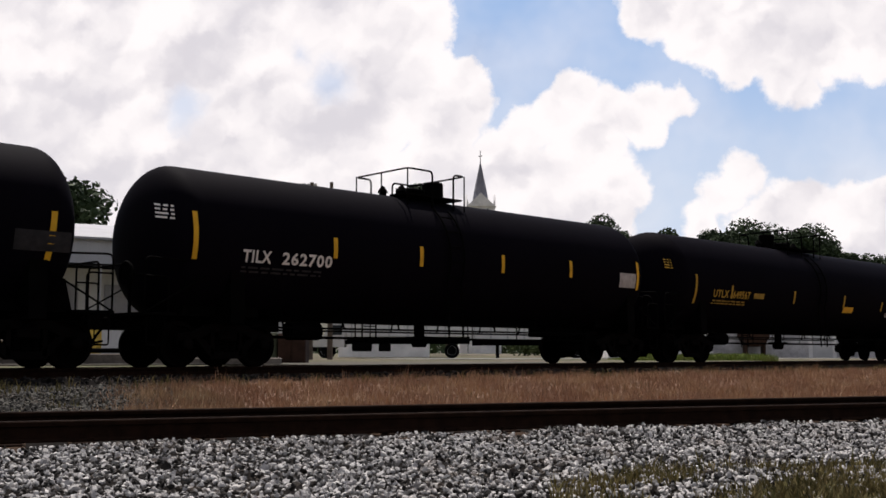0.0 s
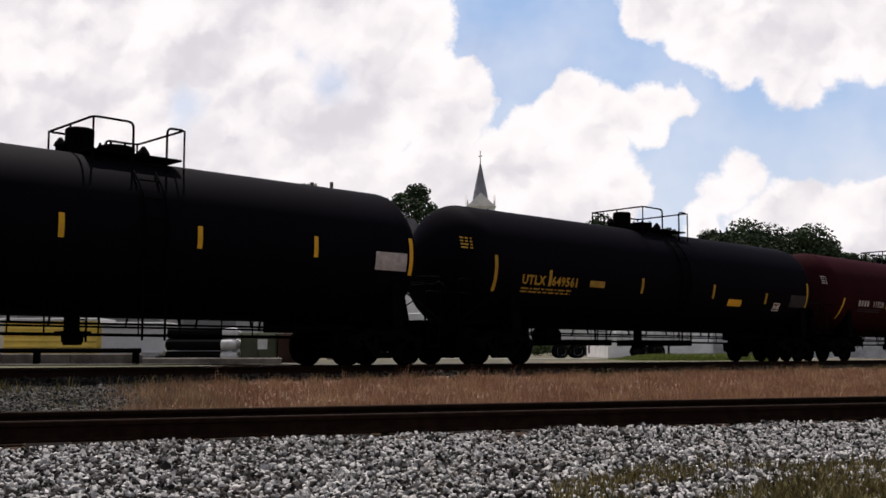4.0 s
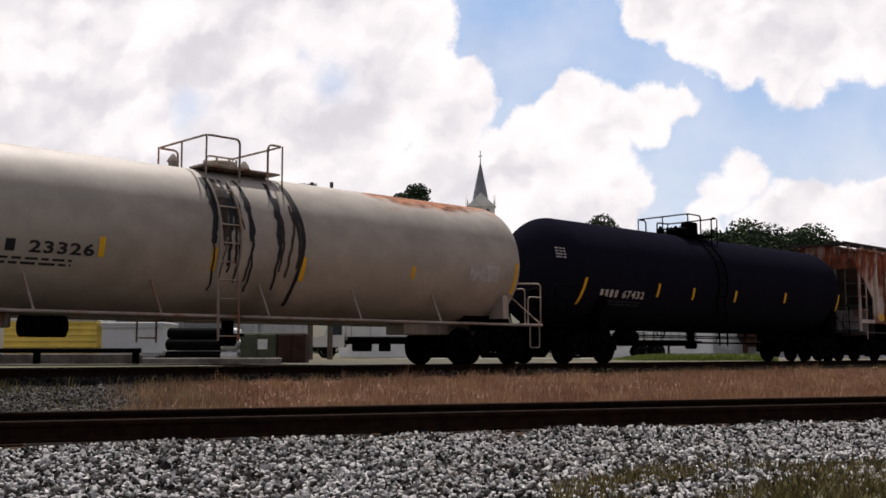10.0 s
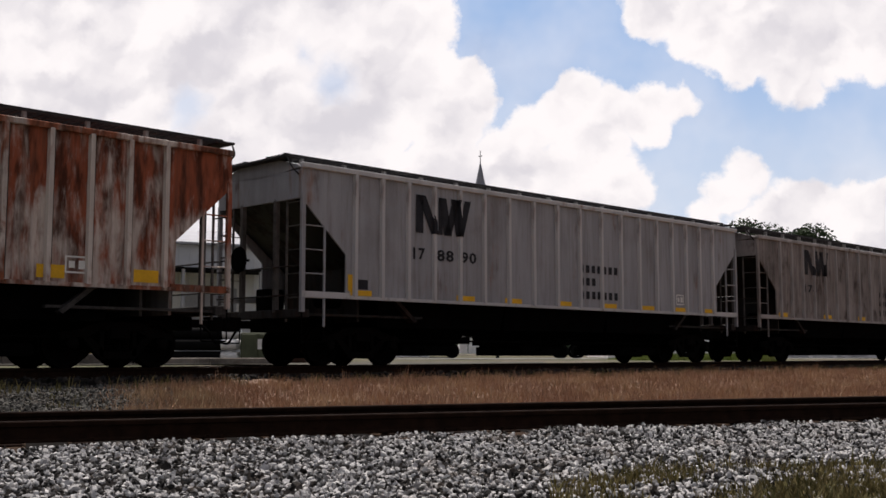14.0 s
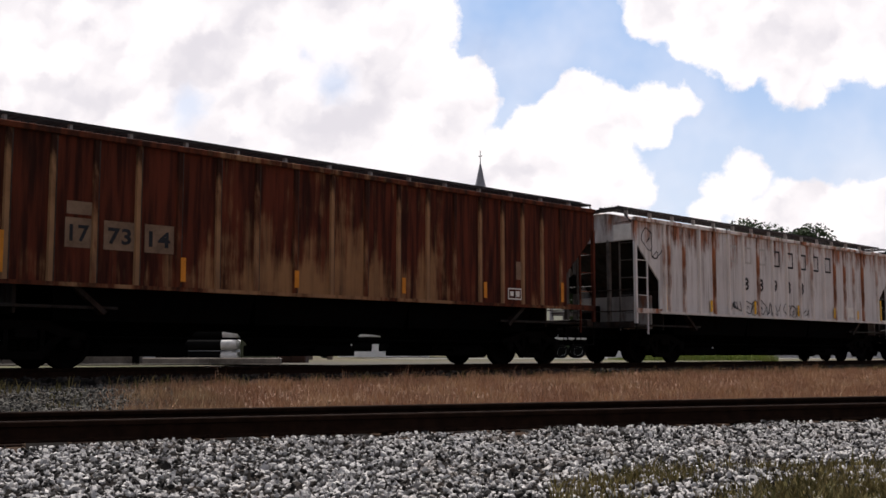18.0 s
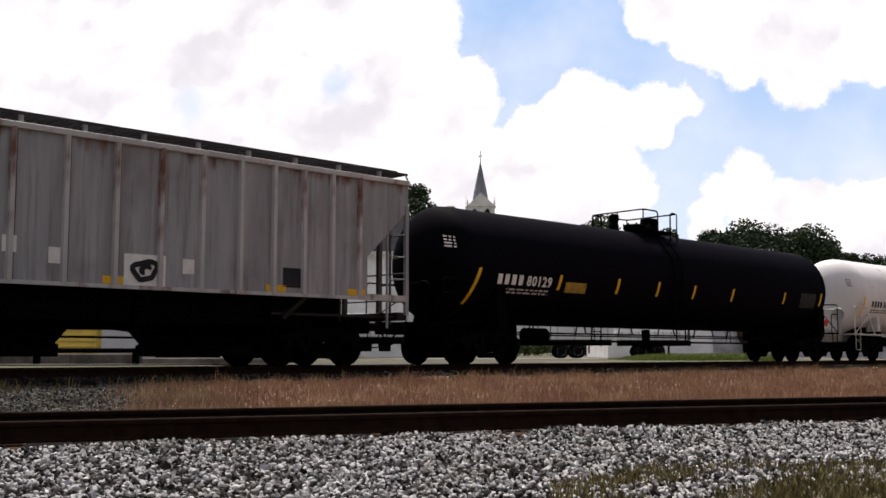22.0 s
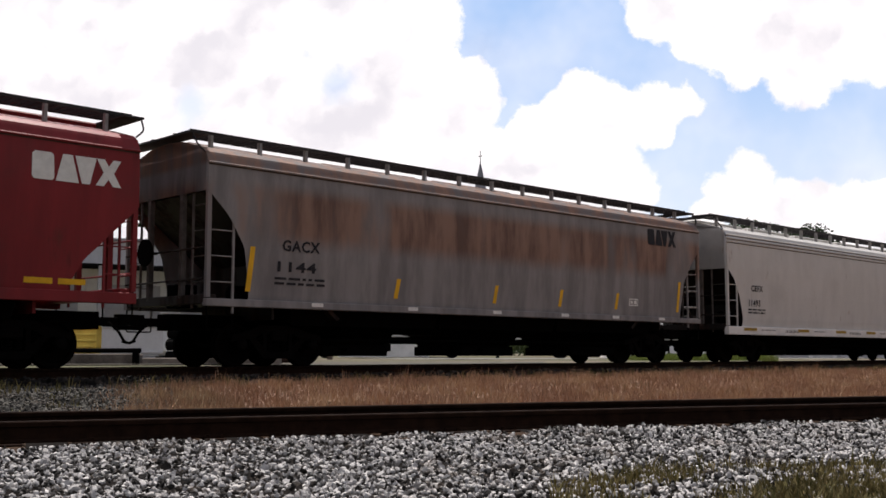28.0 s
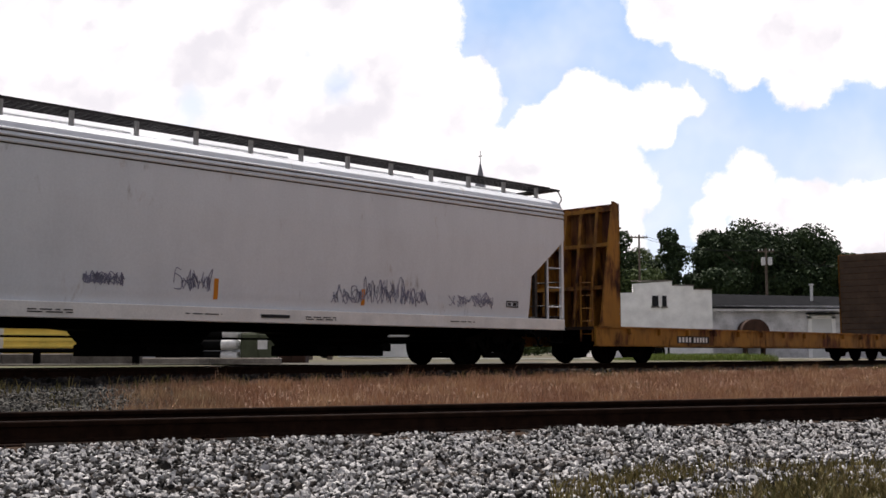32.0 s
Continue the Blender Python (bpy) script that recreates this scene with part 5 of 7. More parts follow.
    car, h = tank_car(99.45, 115.6, P_BLACK, black + " with white numbers and patched panels", st, dome=(8.1, 10.0), stripe_mat=M_ORANGE, trim=(0.42, 0.3))
    tank_marks(car, h, 1.99, 2.87, 3.1, 3.87, 1.9, 0.22, "3271", M_WHITE)
    for x0, x1, z0, z1, mt in ((6.1, 7.0, 1.85, 2.1, M_GREYMARK), (10.26, 11.15, 1.67, 1.95, M_DIMGOLD), (12.3, 13.4, 1.8, 2.0, M_GREYMARK), (14.4, 15.4, 1.85, 2.22, M_GREYMARK)):
        panel(car, "data_panel", -h + x0, -h + x1, z0, z1, tank_skin, mt)
    st = [(1.21, 1.97, 2.84, 0.0), (4.9, 1.97, 2.33, 0.0), (7.22, 1.85, 2.3, 0.0), (9.37, 1.75, 2.25, 0.0), (12.46, 1.95, 2.23, 0.0), (15.95, 1.75, 2.5, 0.05)]
    car, h = tank_car(116.6, 133.0, P_CREAM, "soiled cream tank car with rust runs and side running rails", st, M_CREAMFRAME, True, dome=(7.35, 9.2), ladder_at=7.3, trim=(0.42, 0.25))
    tank_marks(car, h, 2.39, 3.35, 3.59, 4.77, 1.98, 0.2, "23326", M_DARKMARK)
    panel(car, "data_panel", -h + 14.3, -h + 15.3, 2.0, 2.4, tank_skin, M_PALEPANEL)
    spill(car, -h + 7.45, 0.5, 41, 9)
    spill(car, -h + 8.0, 0.45, 43, 5)
    spill(car, -h + 9.0, 0.7, 42, 6)
    ring = [(-h + 9.28 + 0.05 * math.sin(3 * z), z) for z in np.linspace(3.95, 1.25, 30)]
    strokes(car, [ring], tank_skin, M_DARKMARK, 0.045, "product_stain")
    strokes(car, [[(x - 0.07, z) for x, z in ring[2:22]]], tank_skin, M_GRIMESHADE, 0.03, "product_stain")
    st = [(1.18, 1.58, 2.3, 0.15), (4.61, 1.9, 2.29, 0.03), (6.45, 1.88, 2.24, 0.0), (8.88, 1.9, 2.25, 0.0), (12.07, 1.98, 2.3, 0.0), (16.0, 1.7, 2.4, 0.06)]
    car, h = tank_car(134.2, 150.7, P_BLUEBLACK, "blue-black tank car with white numbers", st, dome=(7.1, 8.8), dome_kind=-1, trim=(0.42, 0.25))
    tank_marks(car, h, 1.87, 2.68, 2.89, 3.94, 1.82, 0.2, "67432", M_PALEPANEL)

    rusty = car_paint("peeling_white_paint_over_rust", (0.62, 0.53, 0.47), rust=(0.165, 0.044, 0.021), amount=0.60, streak=0.28, seed=11.0, dirt=0.7, across=1.3, high=(1.5, 4.2, 0.2), grime=0.5, stain=(0.08, 0.045, 0.032))
    rusty_post = car_paint("rust_streaked_pale_ribs", (0.66, 0.58, 0.52), rust=(0.17, 0.055, 0.028), amount=0.46, streak=0.3, seed=31.0, dirt=0.5, grime=0.3, each=0.4, stain=(0.09, 0.06, 0.045))
    car, h = post_hopper(151.9, 169.15, rusty, "rib-sided covered hopper, white paint peeling over heavy rust", rusty_post, dark=M_GREYENDSHADE, top=4.13, board=4.52, web=M_WEB)
    for x in (1.63, 3.94, 6.58, 9.9, 13.4, 15.2):
        panel(car, "reflector_plate", -h + x, -h + x + 0.5, 1.55, 1.78, post_skin, M_YELLOW)
    bars(car, 3, -h + 5.0, -h + 7.2, 3.1, 0.5, post_skin, M_DARKMARK, 0.4, ring=0.085)
    digits(car, "88", -h + 5.95, -h + 7.05, 2.3, 0.37, post_skin, M_DARKMARK)
    digits(car, "9", -h + 9.7, -h + 10.05, 2.29, 0.43, post_skin, M_DARKMARK)
    frame_mark(car, -h + 13.9, 1.65, 0.45, 0.3, post_skin, M_WHITE)
    grey = car_paint("grey_hopper_paint", (0.335, 0.34, 0.36), rust=(0.16, 0.08, 0.05), amount=0.08, streak=0.14, seed=12.0, dirt=0.6, grime=0.3, stain=(0.09, 0.06, 0.045))
    # ribs in a paler grey than the side sheets
    grey_post = car_paint("paler_grey_rib_paint", (0.54, 0.53, 0.53), rust=(0.16, 0.08, 0.05), amount=0.06, seed=32.0, dirt=0.4)
    car, h = post_hopper(170.85, 188.05, grey, "rib-sided grey covered hopper with a dark emblem", grey_post, dark=M_ENDSHADE, top=4.13, board=4.46)
    for x in (1.3, 4.54, 6.24, 8.22, 10.2, 12.0, 13.7, 15.3):
        panel(car, "reflector_plate", -h + x, -h + x + 0.62, 1.5, 1.62, post_skin, M_YELLOW)
    panel(car, "reflector_plate", -h + 1.25, -h + 1.38, 1.6, 1.95, post_skin, M_YELLOW)
    panel(car, "data_panel", -h + 1.46, -h + 1.81, 1.64, 1.85, post_skin, M_DARKMARK)
    over_posts(big_initials(car, -h + 3.23, -h + 5.03, 3.01, 0.87), h)
    for k, d in enumerate(("17", "88", "90")):
        digits(car, d, -h + (3.15, 3.90, 4.70)[k], -h + (3.52, 4.45, 5.22)[k], 2.41, 0.25, post_skin, M_DARKMARK)
    word_bars(car, -h + 9.21, -h + 10.86, (2.42, 2.08, 1.72), 0.2, M_DARKMARK)
    frame_mark(car, -h + 13.75, 1.7, 0.4, 0.3, post_skin, M_WHITE)
    soiled = car_paint("soot_stained_grey_paint", (0.28, 0.245, 0.23), rust=(0.045, 0.03, 0.024), amount=0.30, streak=0.3, seed=13.0, dirt=1.0, grime=0.6)
    soiled_post = car_paint("soiled_rib_paint", (0.42, 0.385, 0.37), rust=(0.08, 0.06, 0.045), amount=0.2, seed=33.0, dirt=0.8)
    car, h = post_hopper(189.4, 206.9, soiled, "rib-sided grey covered hopper with soot stains", soiled_post, dark=M_ENDSHADE, top=4.06, board=4.47)
    for x in (1.3, 4.54, 7.3, 10.2, 13.0, 15.4):
        panel(car, "reflector_plate", -h + x, -h + x + 0.62, 1.5, 1.64, post_skin, M_YELLOW)
    over_posts(big_initials(car, -h + 3.23, -h + 5.03, 3.01, 0.87, M_GREYMARK), h)
    digits(car, "178", -h + 3.17, -h + 4.1, 2.41, 0.25, post_skin, M_DARKMARK)
    word_bars(car, -h + 9.21, -h + 10.86, (2.42, 2.08, 1.72), 0.2, M_DARKMARK)
    brown = car_paint("pale_paint_rusted_deep_brown", (0.30, 0.155, 0.068), rust=(0.060, 0.0125, 0.0056), amount=1.05, streak=0.10, seed=14.0, dirt=0.6, across=1.3, high=(1.6, 3.4, 0.24), middle=(-4.0, 3.6, 0.2), grime=0.25, stain=(0.025, 0.012, 0.008))
    brown_post = car_paint("ribs_rusted_brown", (0.32, 0.17, 0.08), rust=(0.066, 0.016, 0.0062), amount=1.05, streak=0.2, seed=34.0, dirt=0.6, high=(1.6, 3.4, 0.24), middle=(-4.0, 3.6, 0.2), each=0.4)
    car, h = post_hopper(208.3, 225.7, brown, "rib-sided covered hopper rusted deep brown", brown_post, dark=M_ENDSHADE, rib=0.045, top=4.06, board=4.41)
    for x0, x1, txt in ((2.48, 3.0, "17"), (3.2, 3.81, "73"), (4.0, 4.6, "14")):
        panel(car, "number_patch", -h + x0, -h + x1, 2.1, 2.62, post_skin, M_PATCH)
        digits(car, txt, -h + x0 + 0.08, -h + x1 - 0.08, 2.22, 0.28, lambda z: 1.556, M_DARKMARK)
    panel(car, "number_patch", -h + 2.5, -h + 3.0, 2.68, 2.91, post_skin, M_PATCH)
    part("number_board", Shape().box(-h - 0.03, -1.35, 3.56, -h - 0.01, -0.6, 3.98), M_PATCH, car)
    for x, z1 in ((1.3, 2.3), (4.73, 2.05), (7.36, 1.95), (10.32, 1.95), (12.98, 1.98), (15.9, 2.1)):
        panel(car, "reflector_stripe", -h + x, -h + x + 0.11, 1.6, z1, lambda z: 1.60, M_ORANGE)
    panel(car, "data_panel", -h + 14.2, -h + 14.5, 2.1, 2.55, post_skin, M_PATCH)
    frame_mark(car, -h + 13.9, 1.6, 0.5, 0.28, post_skin, M_WHITE)
    chalky = car_paint("chalky_white_paint_with_rust", (0.70, 0.69, 0.70), rust=(0.22, 0.085, 0.045), amount=0.24, streak=0.16, seed=15.0, dirt=0.4, across=1.3, high=(2.6, 4.1, 0.3), grime=0.4, stain=(0.10, 0.062, 0.045))
    chalky_post = car_paint("chalky_rib_paint", (0.74, 0.70, 0.68), rust=(0.2, 0.075, 0.035), amount=0.34, streak=0.15, seed=35.0, dirt=0.4, each=0.5)
    car, h = post_hopper(227.55, 244.85, chalky, "rib-sided chalky white covered hopper with rust runs and graffiti", chalky_post, top=4.05, board=4.48, shift=-0.52, web=M_WEB)
    h += 0.35                                              # the marks are counted from a little ahead of the car
    for x, z1 in ((1.75, 2.3), (4.2, 1.9), (6.83, 1.95), (9.73, 1.92), (12.45, 1.9), (14.35, 1.85), (16.35, 2.31)):
        panel(car, "reflector_stripe", -h + x, -h + x + 0.12, 1.54, z1, lambda z: 1.60, M_YELLOW)
    for k in range(8):
        bars(car, 1, -h + 5.43 + 0.93 * k, -h + 5.87 + 0.93 * k, 3.15, 0.54, post_skin, M_PALEPANEL if k < 3 else M_DARKMARK, 1.0, ring=0.06)
    for k, d in enumerate("88933"):
        digits(car, d, -h + 6.3 + 0.93 * k, -h + 6.6 + 0.93 * k, 2.31, 0.4, post_skin, M_GREYMARK)
    strokes(car, scrawl(-h + 5.3, 1.58, 0.8, 0.36, 3, 3) + loops(-h + 6.3, 1.55, 1.3, 0.42, 3, 4) + scrawl(-h + 7.7, 1.52, 1.0, 0.4, 4, 5) + loops(-h + 8.9, 1.52, 0.8, 0.4, 2, 6) + scrawl(-h + 9.8, 1.55, 0.9, 0.3, 3, 7), lambda z: 1.556, M_DARKMARK, 0.014)
    strokes(car, loops(-h + 0.75, 3.2, 0.45, 0.62, 1, 6) + scrawl(-h + 1.2, 2.95, 0.45, 0.4, 2, 7), lambda z: 1.556, M_DARKMARK, 0.013)
    part("number_board", Shape().box(-h + 0.32, -1.45, 3.5, -h + 0.34, -0.85, 3.95), M_WHITE, car)
    panel(car, "data_panel", -h + 13.5, -h + 14.2, 1.6, 1.95, post_skin, M_WHITE)
    grey2 = car_paint("grey_hopper_paint_rust_at_seams", (0.35, 0.35, 0.365), rust=(0.13, 0.05, 0.035), amount=0.13, streak=0.12, seed=16.0, dirt=0.8, high=(3.6, 4.1, 0.26), grime=0.4, stain=(0.10, 0.07, 0.06))
    grey2_post = car_paint("pale_grey_rib_paint", (0.53, 0.51, 0.50), rust=(0.15, 0.06, 0.04), amount=0.22, seed=36.0, dirt=0.5, each=0.3)
    car, h = post_hopper(246.5, 263.85, grey2, "rib-sided grey covered hopper with rusted chords", grey2_post, dark=M_ENDSHADE, top=4.06, board=4.45)
    for x in (1.5, 5.7, 10.0, 13.5, 15.6):
        panel(car, "reflector_plate", -h + x, -h + x + 0.48, 1.5, 1.64, post_skin, M_YELLOW)
    over_posts(big_initials(car, -h + 3.34, -h + 5.15, 3.0, 0.92, M_GREYMARK), h)
    for k, d in enumerate(("17", "87", "39")):
        digits(car, d, -h + (3.25, 3.95, 4.78)[k], -h + (3.62, 4.52, 5.32)[k], 2.4, 0.26, post_skin, M_DARKMARK)
    panel(car, "placard", -h + 10.4, -h + 11.24, 1.48, 2.06, lambda z: 1.556, M_WHITE)
    strokes(car, loops(-h + 10.62, 1.6, 0.4, 0.36, 1, 8), lambda z: 1.57, M_DARKMARK, 0.05)
    small_print(car, -h + 3.93, 2.15, 0.7, 4, post_skin, M_PATCH, 0.06, 3)
    panel(car, "data_panel", -h + 13.9, -h + 14.35, 1.6, 2.0, post_skin, M_DARKMARK)
    for x, z in ((2.7, 2.1), (6.1, 1.8), (7.2, 1.75), (8.2, 1.95), (9.0, 1.8), (11.6, 1.75)):
        panel(car, "worn_patch", -h + x, -h + x + 0.25, z, z + 0.28, post_skin, M_WHITE)

    st = [(1.23, 1.46, 2.34, 0.26), (4.31, 1.92, 2.31, 0.06), (6.85, 1.92, 2.34, 0.06), (8.8, 1.92, 2.34, 0.05), (10.71, 1.92, 2.32, 0.05), (12.94, 1.92, 2.31, 0.05), (16.27, 1.95, 2.33, 0.04), (18.9, 1.7, 2.4, 0.1)]
    car, h = tank_car(265.1, 284.5, P_BLACK, "long black tank car with white numbers and yellow strips", st, dome=(8.8, 10.57), dome_kind=2, radius=1.47, trim=(0.42, 0.5))
    tank_marks(car, h, 1.88, 2.82, 2.97, 3.95, 1.98, 0.25, "80129", M_WHITE, M_PALEPANEL)
    panel(car, "placard", -h + 4.53, -h + 5.41, 1.87, 2.14, tank_skin, M_DIMGOLD, label="yellow warning panel")
    panel(car, "data_panel", -h + 17.4, -h + 18.5, 1.86, 2.36, tank_skin, M_GREYMARK)
    plate = Shape().add([(h - 1.00, -1.42, 1.22), (h - 0.83, -1.42, 1.39), (h - 1.00, -1.42, 1.56), (h - 1.17, -1.42, 1.39), (h - 1.00, -1.40, 1.22), (h - 0.83, -1.40, 1.39), (h - 1.00, -1.40, 1.56), (h - 1.17, -1.40, 1.39)],
                        [(0, 1, 2, 3), (4, 5, 6, 7), (0, 1, 5, 4), (1, 2, 6, 5), (2, 3, 7, 6), (3, 0, 4, 7)])
    part("placard", plate, M_RED, car, "red and white diamond placard")
    st = [(1.16, 1.59, 2.44, 0.2), (4.27, 1.8, 2.11, 0.04), (11.21, 1.8, 2.12, 0.03), (14.8, 1.8, 2.1, 0.0), (18.9, 1.7, 2.45, 0.06)]
    car, h = tank_car(286.45, 305.85, P_WHITE, "long clean white tank car with side running rails and graffiti", st, M_WHITEFRAME, True, dome=(9.0, 11.3), dome_kind=2, ladder_at=9.3, radius=1.47, trim=(0.75, 0.3))
    tank_marks(car, h, 1.77, 2.66, 2.8, 3.78, 2.05, 0.23, "30400", M_DARKMARK)
    strokes(car, loops(-h + 11.33, 1.36, 2.59, 0.64, 4, 9) + scrawl(-h + 11.45, 1.46, 2.3, 0.46, 6, 29), tank_skin, M_DARKMARK, 0.020)
    strokes(car, scrawl(-h + 10.2, 1.62, 0.75, 0.26, 4, 10), tank_skin, M_DARKMARK, 0.014)
    panel(car, "placard", -h + 8.02, -h + 8.75, 1.88, 1.98, tank_skin, M_DIMGOLD)
    panel(car, "placard", -h + 15.18, -h + 15.95, 1.74, 1.95, tank_skin, M_DIMGOLD)
    panel(car, "data_panel", -h + 17.2, -h + 17.6, 1.6, 1.8, tank_skin, M_DARKMARK)

    red = car_paint("oxide_red_paint", (0.235, 0.021, 0.025), rust=(0.06, 0.02, 0.015), amount=0.08, seed=17.0, dirt=0.7)
    car, h = smooth_hopper(307.7, 324.65, red, "smooth-sided dark red covered hopper with white markings", (1.15, 1.35), ((0, 2.9), (1.0, 1.9), (1.25, 1.45)), 4.72, dark=red, folds=(3.94,))
    digits(car, "GACX", -h + 2.71, -h + 3.94, 2.78, 0.28, smooth_skin, M_WHITE, "stencilled car code")
    digits(car, "13865", -h + 2.75, -h + 4.06, 2.27, 0.28, smooth_skin, M_WHITE)
    logo(car, -h + 14.94, -h + 16.58, 3.22, 0.48, M_WHITE)
    for x in (1.4, 4.6, 9.72, 12.23, 14.9, 15.5):
        panel(car, "reflector_plate", -h + x, -h + x + 0.5, 1.45, 1.55, smooth_skin, M_YELLOW)
    frame_mark(car, -h + 12.98, 1.78, 0.52, 0.31, smooth_skin, M_WHITE)
    small_print(car, -h + 2.7, 2.05, 1.0, 2, smooth_skin, M_PALEPANEL, 0.05, 2)
    small_print(car, -h + 10.3, 2.2, 0.5, 5, smooth_skin, M_DIMGOLD, 0.05, 6)
    worn = rust_bloom()
    car, h = smooth_hopper(326.1, 343.35, worn, "smooth-sided grey covered hopper with blooms of rust", (1.17, 1.32), ((0, 3.4), (0.5, 2.9), (0.85, 2.35), (1.0, 1.5)), 4.64, seams=2, folds=(3.94,))
    digits(car, "GACX", -h + 1.76, -h + 2.72, 2.34, 0.22, smooth_skin, M_DARKMARK, "stencilled car code")
    digits(car, "1144", -h + 1.66, -h + 2.64, 1.92, 0.2, smooth_skin, M_DARKMARK)
    small_print(car, -h + 1.6, 1.75, 1.3, 2, smooth_skin, M_GREYMARK, 0.05, 2)
    logo(car, -h + 14.54, -h + 15.97, 3.38, 0.46, M_DARKMARK)
    for k, x in enumerate((1.05, 4.97, 8.2, 10.7, 13.13, 16.15)):
        panel(car, "reflector_stripe", -h + x - 0.06, -h + x + 0.06, 1.48, 2.37 if k in (0, 5) else 1.92, smooth_skin, M_YELLOW, 0.08)
    frame_mark(car, -h + 13.66, 1.6, 0.42, 0.2, smooth_skin, M_WHITE)
    for x in (2.5, 5.2, 8.0, 10.6, 12.8, 15.0):
        panel(car, "sill_plate", -h + x, -h + x + 0.3, 1.22, 1.3, lambda z: 1.605, M_WHITE)
    pale = car_paint("pale_grey_hopper_paint", (0.61, 0.595, 0.57), rust=(0.2, 0.12, 0.08), amount=0.02, seed=19.0, dirt=0.22, streak=0.3)
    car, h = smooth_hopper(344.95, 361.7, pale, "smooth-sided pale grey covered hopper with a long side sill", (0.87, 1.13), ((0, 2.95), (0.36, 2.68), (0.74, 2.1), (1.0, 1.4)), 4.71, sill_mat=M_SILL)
    for k, x in enumerate((2.0, 3.6, 5.6, 8.4, 11.0, 13.6)):
        small_print(car, -h + x, 1.02, 0.9, 1 + k % 2, lambda z: 1.602, M_DARKMARK, 0.022, 60 + k)
    digits(car, "CEFX", -h + 1.44, -h + 2.2, 2.28, 0.19, smooth_skin, M_DARKMARK, "stencilled car code")
    digits(car, "11493", -h + 1.32, -h + 2.05, 1.8, 0.2, smooth_skin, M_DARKMARK)
    for x in (0.89, 4.46, 7.3, 9.8, 12.5, 15.3):
        panel(car, "reflector_plate", -h + x, -h + x + 0.8, 1.0, 1.09, lambda z: 1.605, M_DIMGOLD)
    small_print(car, -h + 1.3, 1.66, 1.1, 2, smooth_skin, M_GREYMARK, 0.05, 5)
    small_print(car, -h + 14.8, 2.0, 0.5, 3, smooth_skin, M_GREYMARK, 0.05, 7)
    frame_mark(car, -h + 14.62, 1.44, 0.6, 0.25, smooth_skin, M_DARKMARK)
    light = car_paint("light_grey_hopper_paint", (0.72, 0.745, 0.785), rust=(0.25, 0.2, 0.17), amount=0.01, seed=20.0, dirt=0.14, streak=0.3)
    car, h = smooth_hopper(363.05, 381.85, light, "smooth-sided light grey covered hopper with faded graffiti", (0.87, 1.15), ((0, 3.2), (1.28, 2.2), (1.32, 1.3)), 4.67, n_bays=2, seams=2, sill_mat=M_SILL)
    for k, x in enumerate((1.6, 4.6, 7.6, 10.4, 14.6)):
        small_print(car, -h + x, 1.0, 0.8, 1 + k % 2, lambda z: 1.602, M_GREYMARK, 0.022, 70 + k)
    digits(car, "DDRX", -h + 1.51, -h + 2.54, 2.5, 0.2, smooth_skin, M_DARKMARK, "stencilled car code")
    digits(car, "020424", -h + 1.51, -h + 3.11, 2.05, 0.2, smooth_skin, M_DARKMARK)
    small_print(car, -h + 1.5, 1.75, 1.6, 2, smooth_skin, M_GREYMARK, 0.05, 8)
    strokes(car, loops(-h + 0.42, 2.75, 0.5, 0.55, 2, 12) + scrawl(-h + 0.8, 2.45, 0.45, 0.5, 3, 17), smooth_skin, M_HAZE, 0.02)
    for x, z, w, hh, n, sd in ((11.1, 1.32, 0.9, 0.4, 4, 13), (12.0, 1.34, 1.3, 0.6, 7, 18), (13.2, 1.36, 0.7, 0.4, 4, 19), (14.6, 1.36, 1.5, 0.34, 6, 14), (15.6, 1.4, 0.5, 0.4, 2, 20), (7.4, 1.45, 0.8, 0.4, 5, 15), (5.6, 1.48, 0.75, 0.26, 6, 16), (5.6, 1.5, 0.75, 0.22, 4, 21)):
        strokes(car, scrawl(-h + x, z, w, hh, n, sd) + scrawl(-h + x, z, w, hh * 0.8, n + 2, sd + 40), smooth_skin, M_HAZE, 0.009)
    for x, z1 in ((1.36, 2.2), (3.57, 1.77), (8.3, 1.7), (12.0, 1.65)):
        panel(car, "reflector_stripe", -h + x - 0.05, -h + x + 0.05, 1.3, z1, smooth_skin, M_ORANGE)
    frame_mark(car, -h + 16.6, 1.4, 0.45, 0.16, smooth_skin, M_DARKMARK)
    panel(car, "sill_plate", -h + 9.3, -h + 10.0, 0.97, 1.04, lambda z: 1.605, M_GREYMARK)
    car, h = bulkhead_flat(383.3, 405.3, M_OCHRE, "empty ochre bulkhead flat car streaked with rust")
    panel(car, "data_panel", -h + 3.87, -h + 5.62, 0.57, 0.78, lambda z: 1.505, M_DARKMARK)
    bars(car, 4, -h + 3.95, -h + 4.6, 0.6, 0.15, lambda z: 1.512, M_WHITE)
    bars(car, 5, -h + 4.75, -h + 5.5, 0.6, 0.15, lambda z: 1.512, M_WHITE)


